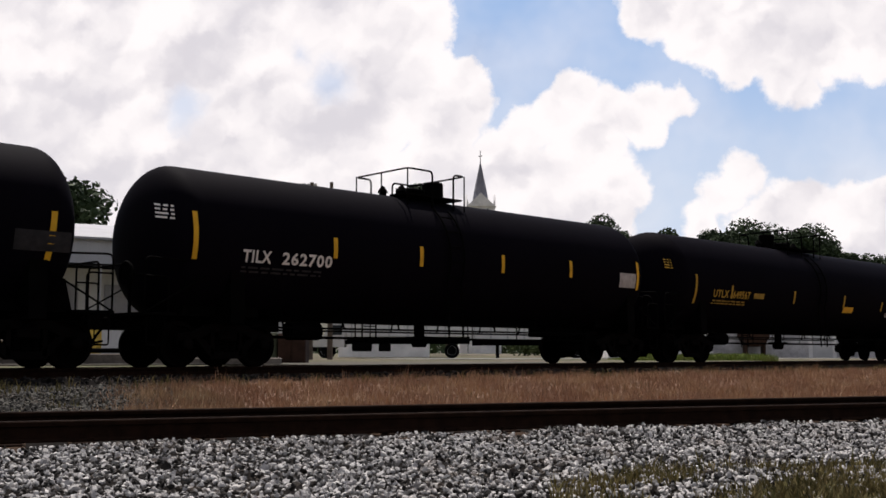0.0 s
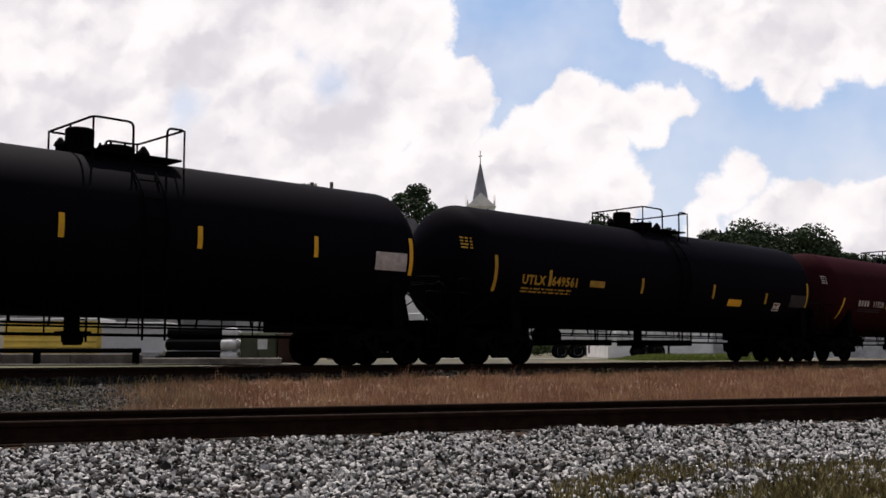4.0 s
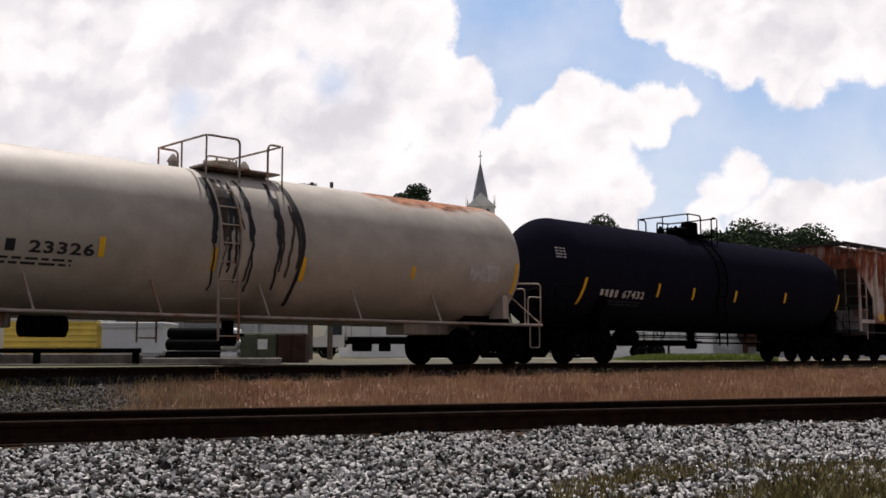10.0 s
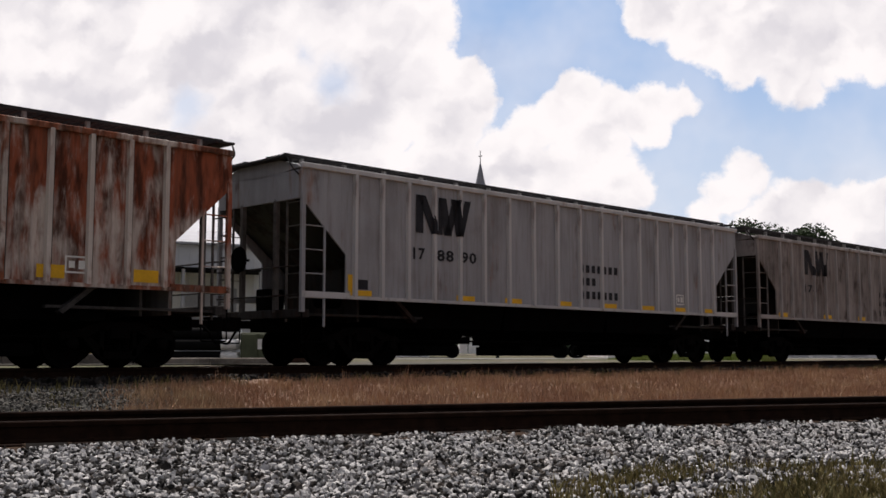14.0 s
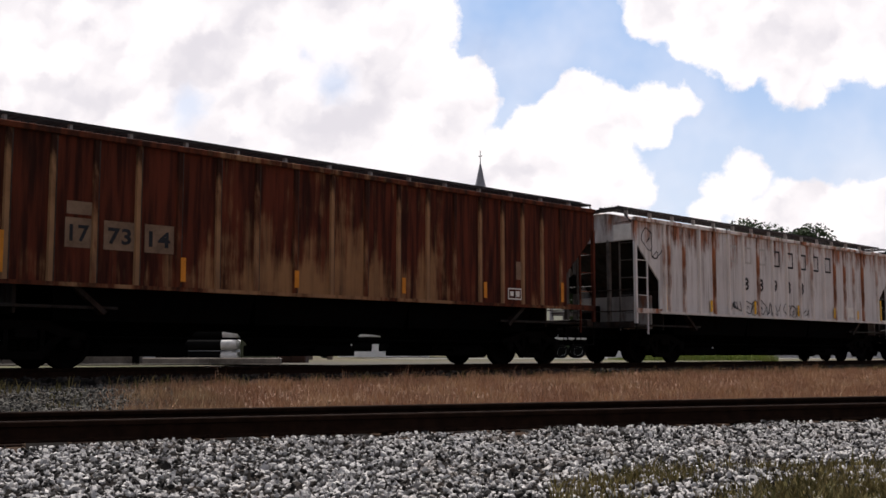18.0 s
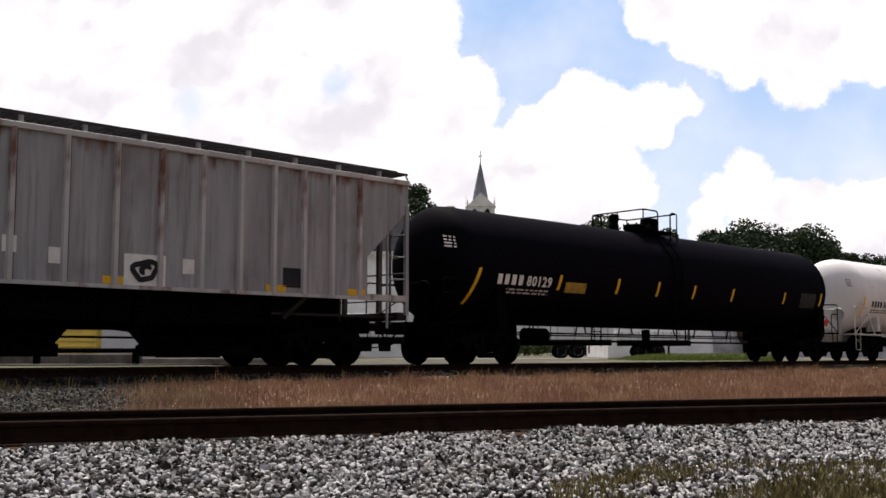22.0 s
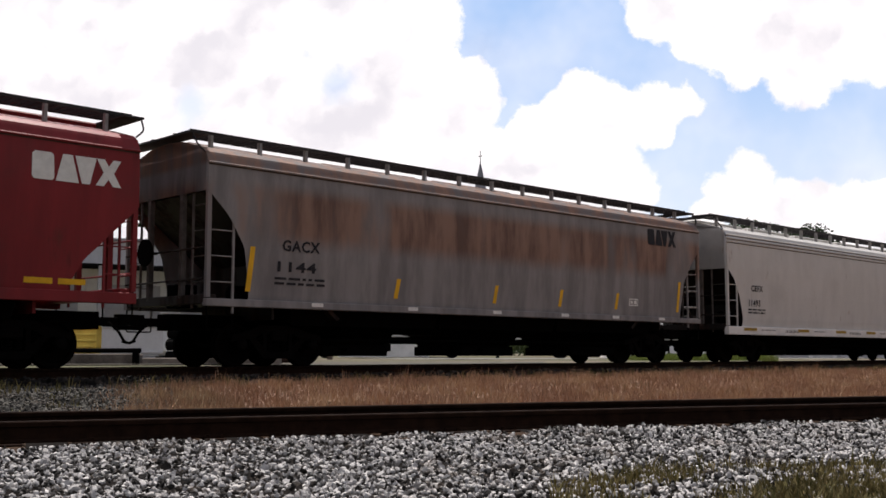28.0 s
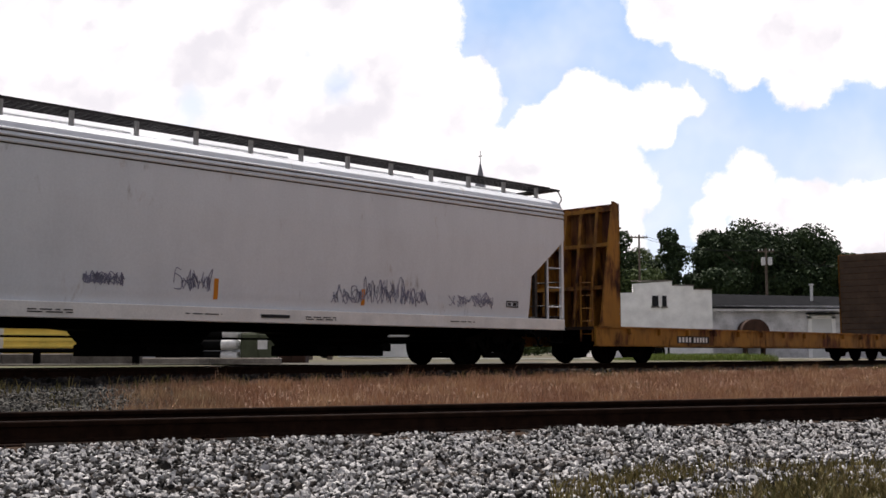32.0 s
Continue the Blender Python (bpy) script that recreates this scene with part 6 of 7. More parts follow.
def spill(car, x, w, seed, n=5):
    """Dark product runs down the flank from the top fittings, broad above and thinning out."""
    rnd = random.Random(seed)
    for k in range(n):
        u, z = x + w * (rnd.random() - 0.5), rnd.uniform(3.3, 3.8)
        line = [(u, z)]
        foot = rnd.uniform(1.5, 2.9)
        while z > foot:
            z -= 0.1
            u += rnd.uniform(-0.035, 0.03)
            line.append((u, z))
        mat = M_DARKMARK if k % 3 else M_GRIMESHADE
        strokes(car, [line], tank_skin, mat, rnd.uniform(0.012, 0.03), "product_stain")
        strokes(car, [line[:len(line) // 2 + 1]], tank_skin, mat, rnd.uniform(0.03, 0.06), "product_stain")


def rust_bloom():
    """Grey paint whose middle band has bloomed into soft brown patches."""
    m, nodes, links, b = material("grey_paint_with_rust_bloom", 0.7)
    v = spot(nodes, links)
    sep = nodes.new("ShaderNodeSeparateXYZ")
    links.new(v, sep.inputs[0])
    band = maths(nodes, links, "MULTIPLY", step(nodes, links, sep.outputs["Z"], 2.3, 2.75), step(nodes, links, sep.outputs["Z"], 3.75, 3.4))
    block = grain(nodes, links, spot(nodes, links, (0.75, 1, 0.2), (3, 0, 0)), 0.9, 2.0)
    runs = grain(nodes, links, spot(nodes, links, (0.8, 1, 0.16), (8, 0, 0)), 3.0, 6.0, 0.62)
    k = step(nodes, links, maths(nodes, links, "ADD", block, maths(nodes, links, "MULTIPLY", runs, 0.35)), 0.5, 0.72)
    k = maths(nodes, links, "MULTIPLY", k, band)
    roof = step(nodes, links, sep.outputs["Z"], 3.85, 4.0)
    k = maths(nodes, links, "MAXIMUM", maths(nodes, links, "MULTIPLY", k, 0.85), maths(nodes, links, "MULTIPLY", roof, step(nodes, links, runs, 0.35, 0.6, 0.2, 0.9)))
    base = blend(nodes, links, step(nodes, links, runs, 0.3, 0.7), (0.17, 0.16, 0.16), (0.27, 0.255, 0.25))
    brown = blend(nodes, links, step(nodes, links, runs, 0.35, 0.65), (0.12, 0.062, 0.043), (0.26, 0.15, 0.105))
    links.new(blend(nodes, links, k, base, brown), b.inputs["Base Color"])
    relief(nodes, links, b, runs, 0.1, 0.004)
    return m


M_PALEPANEL = plain("pale_faded_panel", (0.42, 0.41, 0.40), 0.7, vary=0.3, scale=5)
M_DIMGOLD = plain("soiled_yellow_panel", (0.34, 0.22, 0.035), 0.7, vary=0.35, scale=5)
M_PATCH = plain("pale_number_patch", (0.19, 0.125, 0.085), 0.8, vary=0.3)
M_SILL = plain("white_sill_paint", (0.74, 0.72, 0.69), 0.6, vary=0.12, scale=2.0)
M_HAZE = plain("faded_violet_spray_paint", (0.22, 0.22, 0.30), 0.7, vary=0.45, scale=4)


def word_bars(car, x0, x1, rows, h, mat):
    """Lines of a painted name as plain blocks, one line in each row."""
    for k, z in enumerate(rows):
        bars(car, (7, 3, 7)[k], x0, x1 if k != 1 else x0 + (x1 - x0) * 0.4, z, h, post_skin, mat, 0.6)


def big_initials(car, x0, x1, z, size, mat=None):
    """Large angular strokes painted across the ribs."""
    pts, faces = [], []
    k_ = (x1 - x0) / size
    for foot, head, w in ((0.0, 0.0, 0.13), (0.27, 0.02, 0.15), (0.40, 0.40, 0.07), (0.50, 0.40, 0.14), (0.50, 0.66, 0.13), (0.72, 0.62, 0.13), (0.74, 0.88, 0.12)):
        k = len(pts)
        pts += [(foot * k_, 0), ((foot + w) * k_, 0), ((head + w) * k_, 1), (head * k_, 1)]
        faces.append((k, k + 1, k + 2, k + 3))
    return mark(car, "painted_emblem", on_surface((pts, faces), x0, z, size, lambda q: 1.552), mat or M_DARKMARK, "large dark angular emblem")


def logo(car, x0, x1, z, size, mat):
    """A row of four bold plain shapes: a block, a wedge, a wedge on its head and a waisted block."""
    w = (x1 - x0) / size / 3.7
    shapes = (((0, 0.1), (0.1, 0), (0.8, 0), (0.9, 0.1), (0.86, 0.9), (0.75, 1), (0.1, 1), (0, 0.9)),
              ((0.95, 0), (1.9, 0), (1.62, 1), (1.22, 1)), ((1.72, 1), (2.62, 1), (2.36, 0), (2.02, 0)),
              ((2.6, 0), (2.95, 0), (3.15, 0.25), (3.35, 0), (3.7, 0), (3.38, 0.5), (3.68, 1), (3.34, 1), (3.15, 0.75), (2.97, 1), (2.63, 1), (2.93, 0.5)))
    for pts in shapes:
        mark(car, "painted_emblem", on_surface(([(u * w, v) for u, v in pts], [tuple(range(len(pts)))]), x0, z, size, smooth_skin), mat, "bold plain emblem")


train()


# ---- the yard and town beyond the line ----
def upright(x, y, turn=0.0, up=0.0):
    return pose(x, y, ground_height(x, y) + up, 0, 0, turn)


M_SIDING_WHITE = plain("white_metal_siding", (0.62, 0.62, 0.62), 0.6, vary=0.08, scale=0.8)
M_SIDING_GREY = plain("grey_metal_door", (0.34, 0.34, 0.36), 0.6, vary=0.1, scale=0.8)
M_ROOF = plain("dark_shingle_roof", (0.012, 0.012, 0.013), 0.95, vary=0.35, scale=2.0, shine=0.02)
M_SPIRE = plain("slate_blue_spire", (0.24, 0.24, 0.28), 0.7, vary=0.2, scale=1.0)
M_STUCCO = plain("peeling_white_wall_paint", (0.84, 0.83, 0.82), 0.85, vary=0.16, scale=0.9)
M_BLOCK = plain("stained_grey_wall_paint", (0.56, 0.55, 0.56), 0.85, vary=0.4, scale=0.9)
M_PANEDARK = plain("dark_window", (0.015, 0.015, 0.018), 0.15, vary=0.2)
M_YELLOWBOX = plain("yellow_container_paint", (0.80, 0.60, 0.13), 0.6, vary=0.15, scale=1.2)
M_BAG = plain("white_wrapped_ends", (0.66, 0.65, 0.63), 0.6, vary=0.2, scale=4)
M_GREENBOX = plain("faded_olive_metal", (0.075, 0.085, 0.05), 0.7, vary=0.25, scale=2)
M_BROWNBOX = plain("rusty_brown_metal", (0.045, 0.022, 0.014), 0.8, vary=0.35, scale=3)
M_TYRE = plain("black_rubber", (0.005, 0.005, 0.005), 0.9, shine=0.05)
M_RIM = plain("white_painted_rim", (0.80, 0.79, 0.77), 0.5, 0.0, 0.15)
M_POLE = plain("weathered_pole_wood", (0.12, 0.095, 0.075), 0.9, vary=0.3)
M_BARK = plain("grey_brown_bark", (0.07, 0.052, 0.038), 0.95, vary=0.4)
M_GLASSY = plain("windscreen_glass", (0.03, 0.035, 0.04), 0.08)
M_ROADTOP = plain("pale_worn_concrete_road", (0.175, 0.17, 0.145), 0.9, vary=0.35, scale=0.5)
M_APRON = plain("weedy_stained_apron", (0.065, 0.058, 0.045), 0.95, vary=0.4, scale=1.5)
M_WIRE = plain("dark_wire", (0.02, 0.02, 0.02), 0.6)


def flat_strip(name, corners, mat, label, category, thick=0.03):
    """A paved or mown strip laid on the ground."""
    s = Shape()
    (a, b, c, d) = [Vector((*p, 0)) for p in corners]
    def at(u, v):
        p = (a * (1 - u) + b * u) * (1 - v) + (d * (1 - u) + c * u) * v
        return (p.x, p.y, ground_height(p.x, p.y) + thick)
    s.sheet(at, np.linspace(0, 1, 30), np.linspace(0, 1, 10))
    return tagged(part(name, s, mat), label, category, kind="structure")


flat_strip("road", [(-2, 60), (90, 105), (86, 118), (-6, 71)], M_ROADTOP, "pale concrete road across the yard", "road")
flat_strip("pavement", [(-16, 29), (4, 37), (4, 43), (-16, 43)], M_APRON, "worn concrete apron beside the line", "pavement", 0.035)


def concrete_kerb(x0, x1, y, top, label):
    g = ground_height((x0 + x1) / 2, y)
    t = thing("concrete_kerb", pose(0, y, g), label, "concrete barrier", "low concrete blocks by the line")
    n = max(1, round((x1 - x0) / 2.2))
    for k in range(n):
        a, b = x0 + (x1 - x0) * k / n, x0 + (x1 - x0) * (k + 1) / n
        part("block", Shape().box(a + 0.01, -0.2, 0, b - 0.01, 0.2, top - g, 0.03), M_CONCRETE, t)


concrete_kerb(-16, -9.5, 34, 0.57, "stained grey concrete barrier blocks under a pipe rail")
concrete_kerb(-9.45, -5.1, 34, 0.44, "low stained concrete blocks beside the line")
t = thing("pipe_rail", pose(0, 33.2, ground_height(-12, 33.2)), "thick dark pipe rail on short posts", "railing")
part("pipe", Shape().pipe([(-18, 0, 0.44), (-9.3, 0, 0.44)], 0.075, 12), M_BLACK, t)
for x in (-15.2, -12.5, -9.45):
    part("post", Shape().box(x - 0.09, -0.09, 0, x + 0.09, 0.09, 0.42, 0.01), M_BLACK, t)


def skip(x0, x1, y, top, mat, label, ribs, round_end=False):
    g = ground_height((x0 + x1) / 2, y)
    t = thing("container", pose((x0 + x1) / 2, y, g), label, "container")
    w, h = (x1 - x0) / 2, top - g
    s = Shape().prism([(-w, 0.25), (w - (0.2 if round_end else 0.0), 0.25), (w, 0.45), (w, h), (-w, h)], -1.1, 1.1)
    part("body", s, mat, t)
    for k in range(ribs):
        z = 0.35 + (h - 0.45) * k / max(ribs - 1, 1)
        part("rib", Shape().box(-w, -1.16, z, w, -1.1, z + 0.09, 0.01), mat, t)
    part("rim", Shape().box(-w - 0.05, -1.18, h, w + 0.05, 1.18, h + 0.12, 0.02), M_SIDING_WHITE, t)
    for sx in (-1, 1):
        part("skid", Shape().box(sx * w * 0.8 - 0.1, -0.9, 0, sx * w * 0.8 + 0.1, 0.9, 0.27), M_BLACK, t)


skip(-17.5, -13.8, 44, 1.86, M_YELLOWBOX, "yellow ribbed steel container with a white rim", 6)
skip(-13.6, -11.15, 44, 1.70, M_SIDING_WHITE, "white steel container beside the yellow one", 2, True)
t = thing("ventilation_unit", upright(-18.6, 44), "white ventilation cabinet with dark louvres", "cabinet")
part("body", Shape().box(-0.95, -0.6, 0, 0.95, 0.6, 1.75, 0.03), M_SIDING_WHITE, t)
for k in range(5):
    part("louvre", Shape().box(-0.7, -0.64, 0.5 + k * 0.18, 0.6, -0.6, 0.6 + k * 0.18), M_PANEDARK, t)

t = thing("roll_stack", upright(-8.6, 38), "stack of black wrapped rolls with white ends", "rolls")
for row, (n, z) in enumerate(((3, 0.24), (3, 0.66), (2, 1.06))):
    for k in range(n):
        y = (k - (n - 1) / 2) * 0.46
        s = Shape().turned([(-1.05, 0.12), (-1.0, 0.2), (0.86, 0.2), (0.9, 0.17)], "x", (0, y, z), 18)
        r = part("roll", s, M_TYRE, t)
        part("wrapped_end", Shape().turned([(0.88, 0.18), (1.25, 0.2), (1.42, 0.15), (1.48, 0.03)], "x", (0, y, z), 18), M_BAG, r)

for x0, x1, top, mat, label in ((-7.05, -5.8, 1.3, M_GREENBOX, "faded olive steel cabinet with a white notice"), (-5.75, -4.78, 1.28, M_BROWNBOX, "rusty brown steel cabinet")):
    g = ground_height(x0, 38)
    t = thing("utility_cabinet", pose((x0 + x1) / 2, 38, g), label, "cabinet")
    w = (x1 - x0) / 2
    part("body", Shape().box(-w, -0.5, 0, w, 0.5, top - g, 0.03), mat, t)
    for sx in (-1, 1):
        part("door", Shape().box(sx * w / 2 - w * 0.44, -0.53, 0.08, sx * w / 2 + w * 0.44, -0.5, top - g - 0.06, 0.01), mat, t)
    if mat is M_GREENBOX:
        part("notice", Shape().box(-0.02, -0.545, 0.5, 0.32, -0.53, 0.85), M_WHITE, t)


def truck_wheel(parent, x, y, r=0.5):
    w = part("wheel", Shape().turned([(-0.14, r * 0.6), (-0.15, r * 0.95), (-0.1, r), (0.1, r), (0.15, r * 0.95), (0.14, r * 0.6)], "y", (x, y, r), 24), M_TYRE, parent)
    part("rim", Shape().turned([(-0.10, 0.02), (-0.12, r * 0.25), (-0.06, r * 0.3), (-0.05, r * 0.5), (-0.15, r * 0.62), (0.1, r * 0.62), (0.1, 0.02)], "y", (x, y, r), 24), M_RIM, w)


def box_truck(x0, x1, y):
    """A lorry in side view, its cab at x0."""
    g = ground_height((x0 + x1) / 2, y)
    t = thing("box_truck", pose(x0, y, g), "parked white box truck with a dark chassis", "truck")
    L = x1 - x0
    part("cargo_box", Shape().box(2.3, -1.2, 1.42, L, 1.2, 3.0, 0.04), M_SIDING_WHITE, t)
    for k in range(7):
        x = 2.6 + (L - 3) * k / 6
        part("box_post", Shape().box(x - 0.03, -1.23, 1.42, x + 0.03, -1.2, 3.0), M_SIDING_GREY, t)
    part("chassis", Shape().box(0.6, -0.55, 0.95, L, 0.55, 1.2, 0.02).box(2.3, -1.1, 1.2, L, 1.1, 1.42), M_BLACK, t)
    cab = Shape().prism([(0.0, 0.75), (0.0, 1.35), (0.75, 1.5), (1.1, 2.35), (1.25, 2.42), (2.1, 2.42), (2.1, 0.75)], -1.1, 1.1)
    c = part("cab", cab, M_SIDING_WHITE, t)
    part("side_window", Shape().prism([(1.15, 1.55), (1.32, 2.2), (1.95, 2.2), (1.95, 1.55)], -1.13, -1.1), M_GLASSY, c)
    part("bumper", Shape().box(-0.15, -1.1, 0.45, 0.05, 1.1, 0.75, 0.03), M_BLACK, t)
    part("fuel_tank", Shape().turned([(2.6, 0.1), (2.65, 0.3), (3.9, 0.3), (3.95, 0.1)], "x", (0, -0.85, 0.75), 16), M_BLACK, t)
    part("mud_flap", Shape().box(L - 1.25 + 1.1, -1.1, 0.3, L - 1.21 + 1.1, -0.6, 0.95), M_BLACK, t)
    part("side_box", Shape().box(4.4, -1.05, 0.45, 5.2, -0.6, 0.95, 0.02), M_BLACK, t)
    for x in (0.85, L - 1.2):
        for sy in (-1, 1):
            truck_wheel(t, x, sy * 0.95)


def trailer(x0, x1, y, top=2.35):
    g = ground_height((x0 + x1) / 2, y)
    t = thing("semi_trailer", pose(x0, y, g), "long white trailer with a dark chassis parked on the grass", "trailer")
    L = x1 - x0
    part("body", Shape().box(0, -1.25, 1.30, L, 1.25, top, 0.04), M_SIDING_WHITE, t)
    part("chassis", Shape().box(0.3, -0.5, 0.9, L, 0.5, 1.30, 0.02), M_BLACK, t)
    for k in range(9):
        x = 0.4 + (L - 0.8) * k / 8
        part("stake", Shape().box(x - 0.04, -1.28, 1.30, x + 0.04, -1.25, top), M_SIDING_GREY, t)
    for x in (L - 3.6, L - 2.45):
        for sy in (-1, 1):
            truck_wheel(t, x, sy * 1.0)
    for sy in (-1, 1):
        part("landing_leg", Shape().box(2.0, sy * 0.9 - 0.06, 0.0, 2.15, sy * 0.9 + 0.06, 1.30), M_BLACK, t)
    part("mud_flap", Shape().box(L - 1.7, -1.2, 0.35, L - 1.66, -0.7, 1.0), M_BLACK, t)


box_truck(-8.7, 1.8, 73)
trailer(1.76, 11.84, 76)
trailer(12.2, 17.6, 77, 1.9)


# white warehouse
def warehouse():
    t = thing("warehouse", pose(-19.5, 55, ground_height(-19.5, 55), 0, 0, 29), "long white metal-sided warehouse with a lean-to", "warehouse")
    x0, x1, top, eave = -16.0, 13.5, 6.35, 4.7
    part("wall", Shape().prism([(x0, 0), (x1, 0), (x1, top), (x0, top)], 0.0, 14.0), M_SIDING_WHITE, t)
    s = Shape().add([(x0 - 0.3, -0.3, top), (x1 + 0.3, -0.3, top), (x1 + 0.3, 7, top + 1.5), (x0 - 0.3, 7, top + 1.5), (x1 + 0.3, 14.3, top), (x0 - 0.3, 14.3, top),
                     (x0 - 0.3, -0.3, top - 0.12), (x1 + 0.3, -0.3, top - 0.12), (x1 + 0.3, 14.3, top - 0.12), (x0 - 0.3, 14.3, top - 0.12)],
                    [(0, 1, 2, 3), (3, 2, 4, 5), (0, 6, 7, 1), (5, 4, 8, 9), (6, 9, 8, 7), (0, 3, 5, 9, 6), (1, 7, 8, 4, 2)])
    part("roof", s, M_SIDING_GREY, t)
    rib = Shape().box(-0.03, -0.04, 0, 0.03, 0, top - 0.15).mesh("siding_rib", M_SIDING_WHITE)
    for k in range(49):
        o = part("siding_rib", rib, None, t)
        o.location = (x0 + 0.3 + (x1 - x0 - 0.6) * k / 48, 0, 0)
    part("lean_to_roof", Shape().prism([(x0, 0), (x1 - 3, 0), (x1 - 3, 0.1), (x0, 0.1)], -2.4, 0.0), M_ROOF, t).location = (0, 0, eave)
    for k in range(7):
        x = x0 + 0.5 + (x1 - x0 - 4.2) * k / 6
        part("post", Shape().box(x - 0.08, -2.35, 0, x + 0.08, -2.19, eave), M_SIDING_GREY, t)
    for k in range(6):
        x = x0 + 1.2 + (x1 - x0 - 4.2) * k / 6
        d = part("roller_door", Shape().box(x, -0.1, 0, x + 2.9, -0.05, 3.9), M_SIDING_GREY, t)
        for j in range(6):
            part("door_slat", Shape().box(x + 0.02, -0.13, j * 0.65 + 0.03, x + 2.88, -0.1, j * 0.65 + 0.62, 0.01), M_SIDING_GREY, d)


warehouse()


def church():
    t = thing("church", pose(7.15, 203, ground_height(7, 203)), "white church tower with a slate spire and cross", "church")
    part("tower", Shape().box(-2.6, -2.6, 0, 2.6, 2.6, 27.6), M_STUCCO, t)
    for sx, sy in ((0, -1), (1, 0), (-1, 0), (0, 1)):
        g = Shape()
        if sx == 0:
            g.prism([(-2.7, 27.6), (2.7, 27.6), (0, 30.2)], sy * 2.7 - 0.15, sy * 2.7 + 0.15)
        else:
            g.add([(sx * 2.7 - 0.15, -2.7, 27.6), (sx * 2.7 - 0.15, 2.7, 27.6), (sx * 2.7 - 0.15, 0, 30.2), (sx * 2.7 + 0.15, -2.7, 27.6), (sx * 2.7 + 0.15, 2.7, 27.6), (sx * 2.7 + 0.15, 0, 30.2)],
                  [(0, 1, 2), (3, 4, 5), (0, 1, 4, 3), (1, 2, 5, 4), (2, 0, 3, 5)])
        part("gable", g, M_STUCCO, t)
    for x in (-2.5, 2.5):
        for y in (-2.5, 2.5):
            part("pinnacle", Shape().turned([(27.6, 0.2), (28.3, 0.2), (28.9, 0.03)], "z", (x, y, 0), 8), M_STUCCO, t)
    part("spire", Shape().turned([(27.9, 2.15), (28.8, 1.55), (30.5, 1.28), (36.6, 0.05)], "z", (0, 0, 0), 8), M_SPIRE, t, smooth=20)
    part("cross", Shape().box(-0.07, -0.07, 36.4, 0.07, 0.07, 38.7).box(-0.4, -0.07, 37.6, 0.4, 0.07, 37.75), M_SPIRE, t)
    for x in (-1.2, 1.2):
        s = Shape().prism([(x - 0.55, 22.8), (x + 0.55, 22.8), (x + 0.55, 26.2), (x + 0.38, 26.9), (x, 27.2), (x - 0.38, 26.9), (x - 0.55, 26.2)], -2.68, -2.6)
        w = part("window", s, M_PANEDARK, t)
        for k in range(5):
            part("louvre", Shape().box(x - 0.5, -2.74, 23.1 + k * 0.65, x + 0.5, -2.68, 23.25 + k * 0.65), M_STUCCO, w)
    part("cornice", Shape().box(-2.85, -2.85, 22.0, 2.85, 2.85, 22.35), M_STUCCO, t)
    part("nave", Shape().box(-4.0, 2.6, 0, 4.0, 26, 11), M_STUCCO, t)
    part("nave_roof", Shape().prism([(-4.5, 11), (4.5, 11), (0, 16.5)], 2.6, 26.4), M_ROOF, t)


church()


def house():
    t = thing("house", upright(-4.65, 84), "white two-storey house with a grey hip roof", "house")
    w, d, e = 3.5, 8.0, 8.2
    part("wall", Shape().box(-w, 0, 0, w, d, e), M_STUCCO, t)
    s = Shape().add([(-w - 0.5, -0.5, e), (w + 0.5, -0.5, e), (w + 0.5, d + 0.5, e), (-w - 0.5, d + 0.5, e), (-w + 0.6, 3.2, e + 3.1), (w - 1.2, 3.2, e + 3.1), (w - 1.2, d - 3.2, e + 3.1), (-w + 0.6, d - 3.2, e + 3.1)],
                    [(0, 1, 5, 4), (1, 2, 6, 5), (2, 3, 7, 6), (3, 0, 4, 7), (4, 5, 6, 7), (3, 2, 1, 0)])
    part("roof", s, M_SHINGLE, t)
    part("eave", Shape().box(-w - 0.5, -0.55, e - 0.2, w + 0.5, -0.5, e + 0.02), M_SIDING_WHITE, t)
    for x in (-2.0, 1.6):
        for z in (1.4, 5.0):
            o = part("window", Shape().box(x - 0.45, -0.04, z, x + 0.45, 0.02, z + 1.5), M_PANEDARK, t)
            part("frame", Shape().box(x - 0.55, -0.08, z - 0.1, x - 0.45, 0, z + 1.6).box(x + 0.45, -0.08, z - 0.1, x + 0.55, 0, z + 1.6).box(x - 0.45, -0.08, z + 1.5, x + 0.45, 0, z + 1.6).box(x - 0.45, -0.08, z - 0.1, x + 0.45, 0, z), M_SIDING_WHITE, o)


M_SHINGLE = plain("grey_shingle_roof", (0.034, 0.033, 0.036), 0.95, vary=0.3, scale=2.5, shine=0.03)
house()


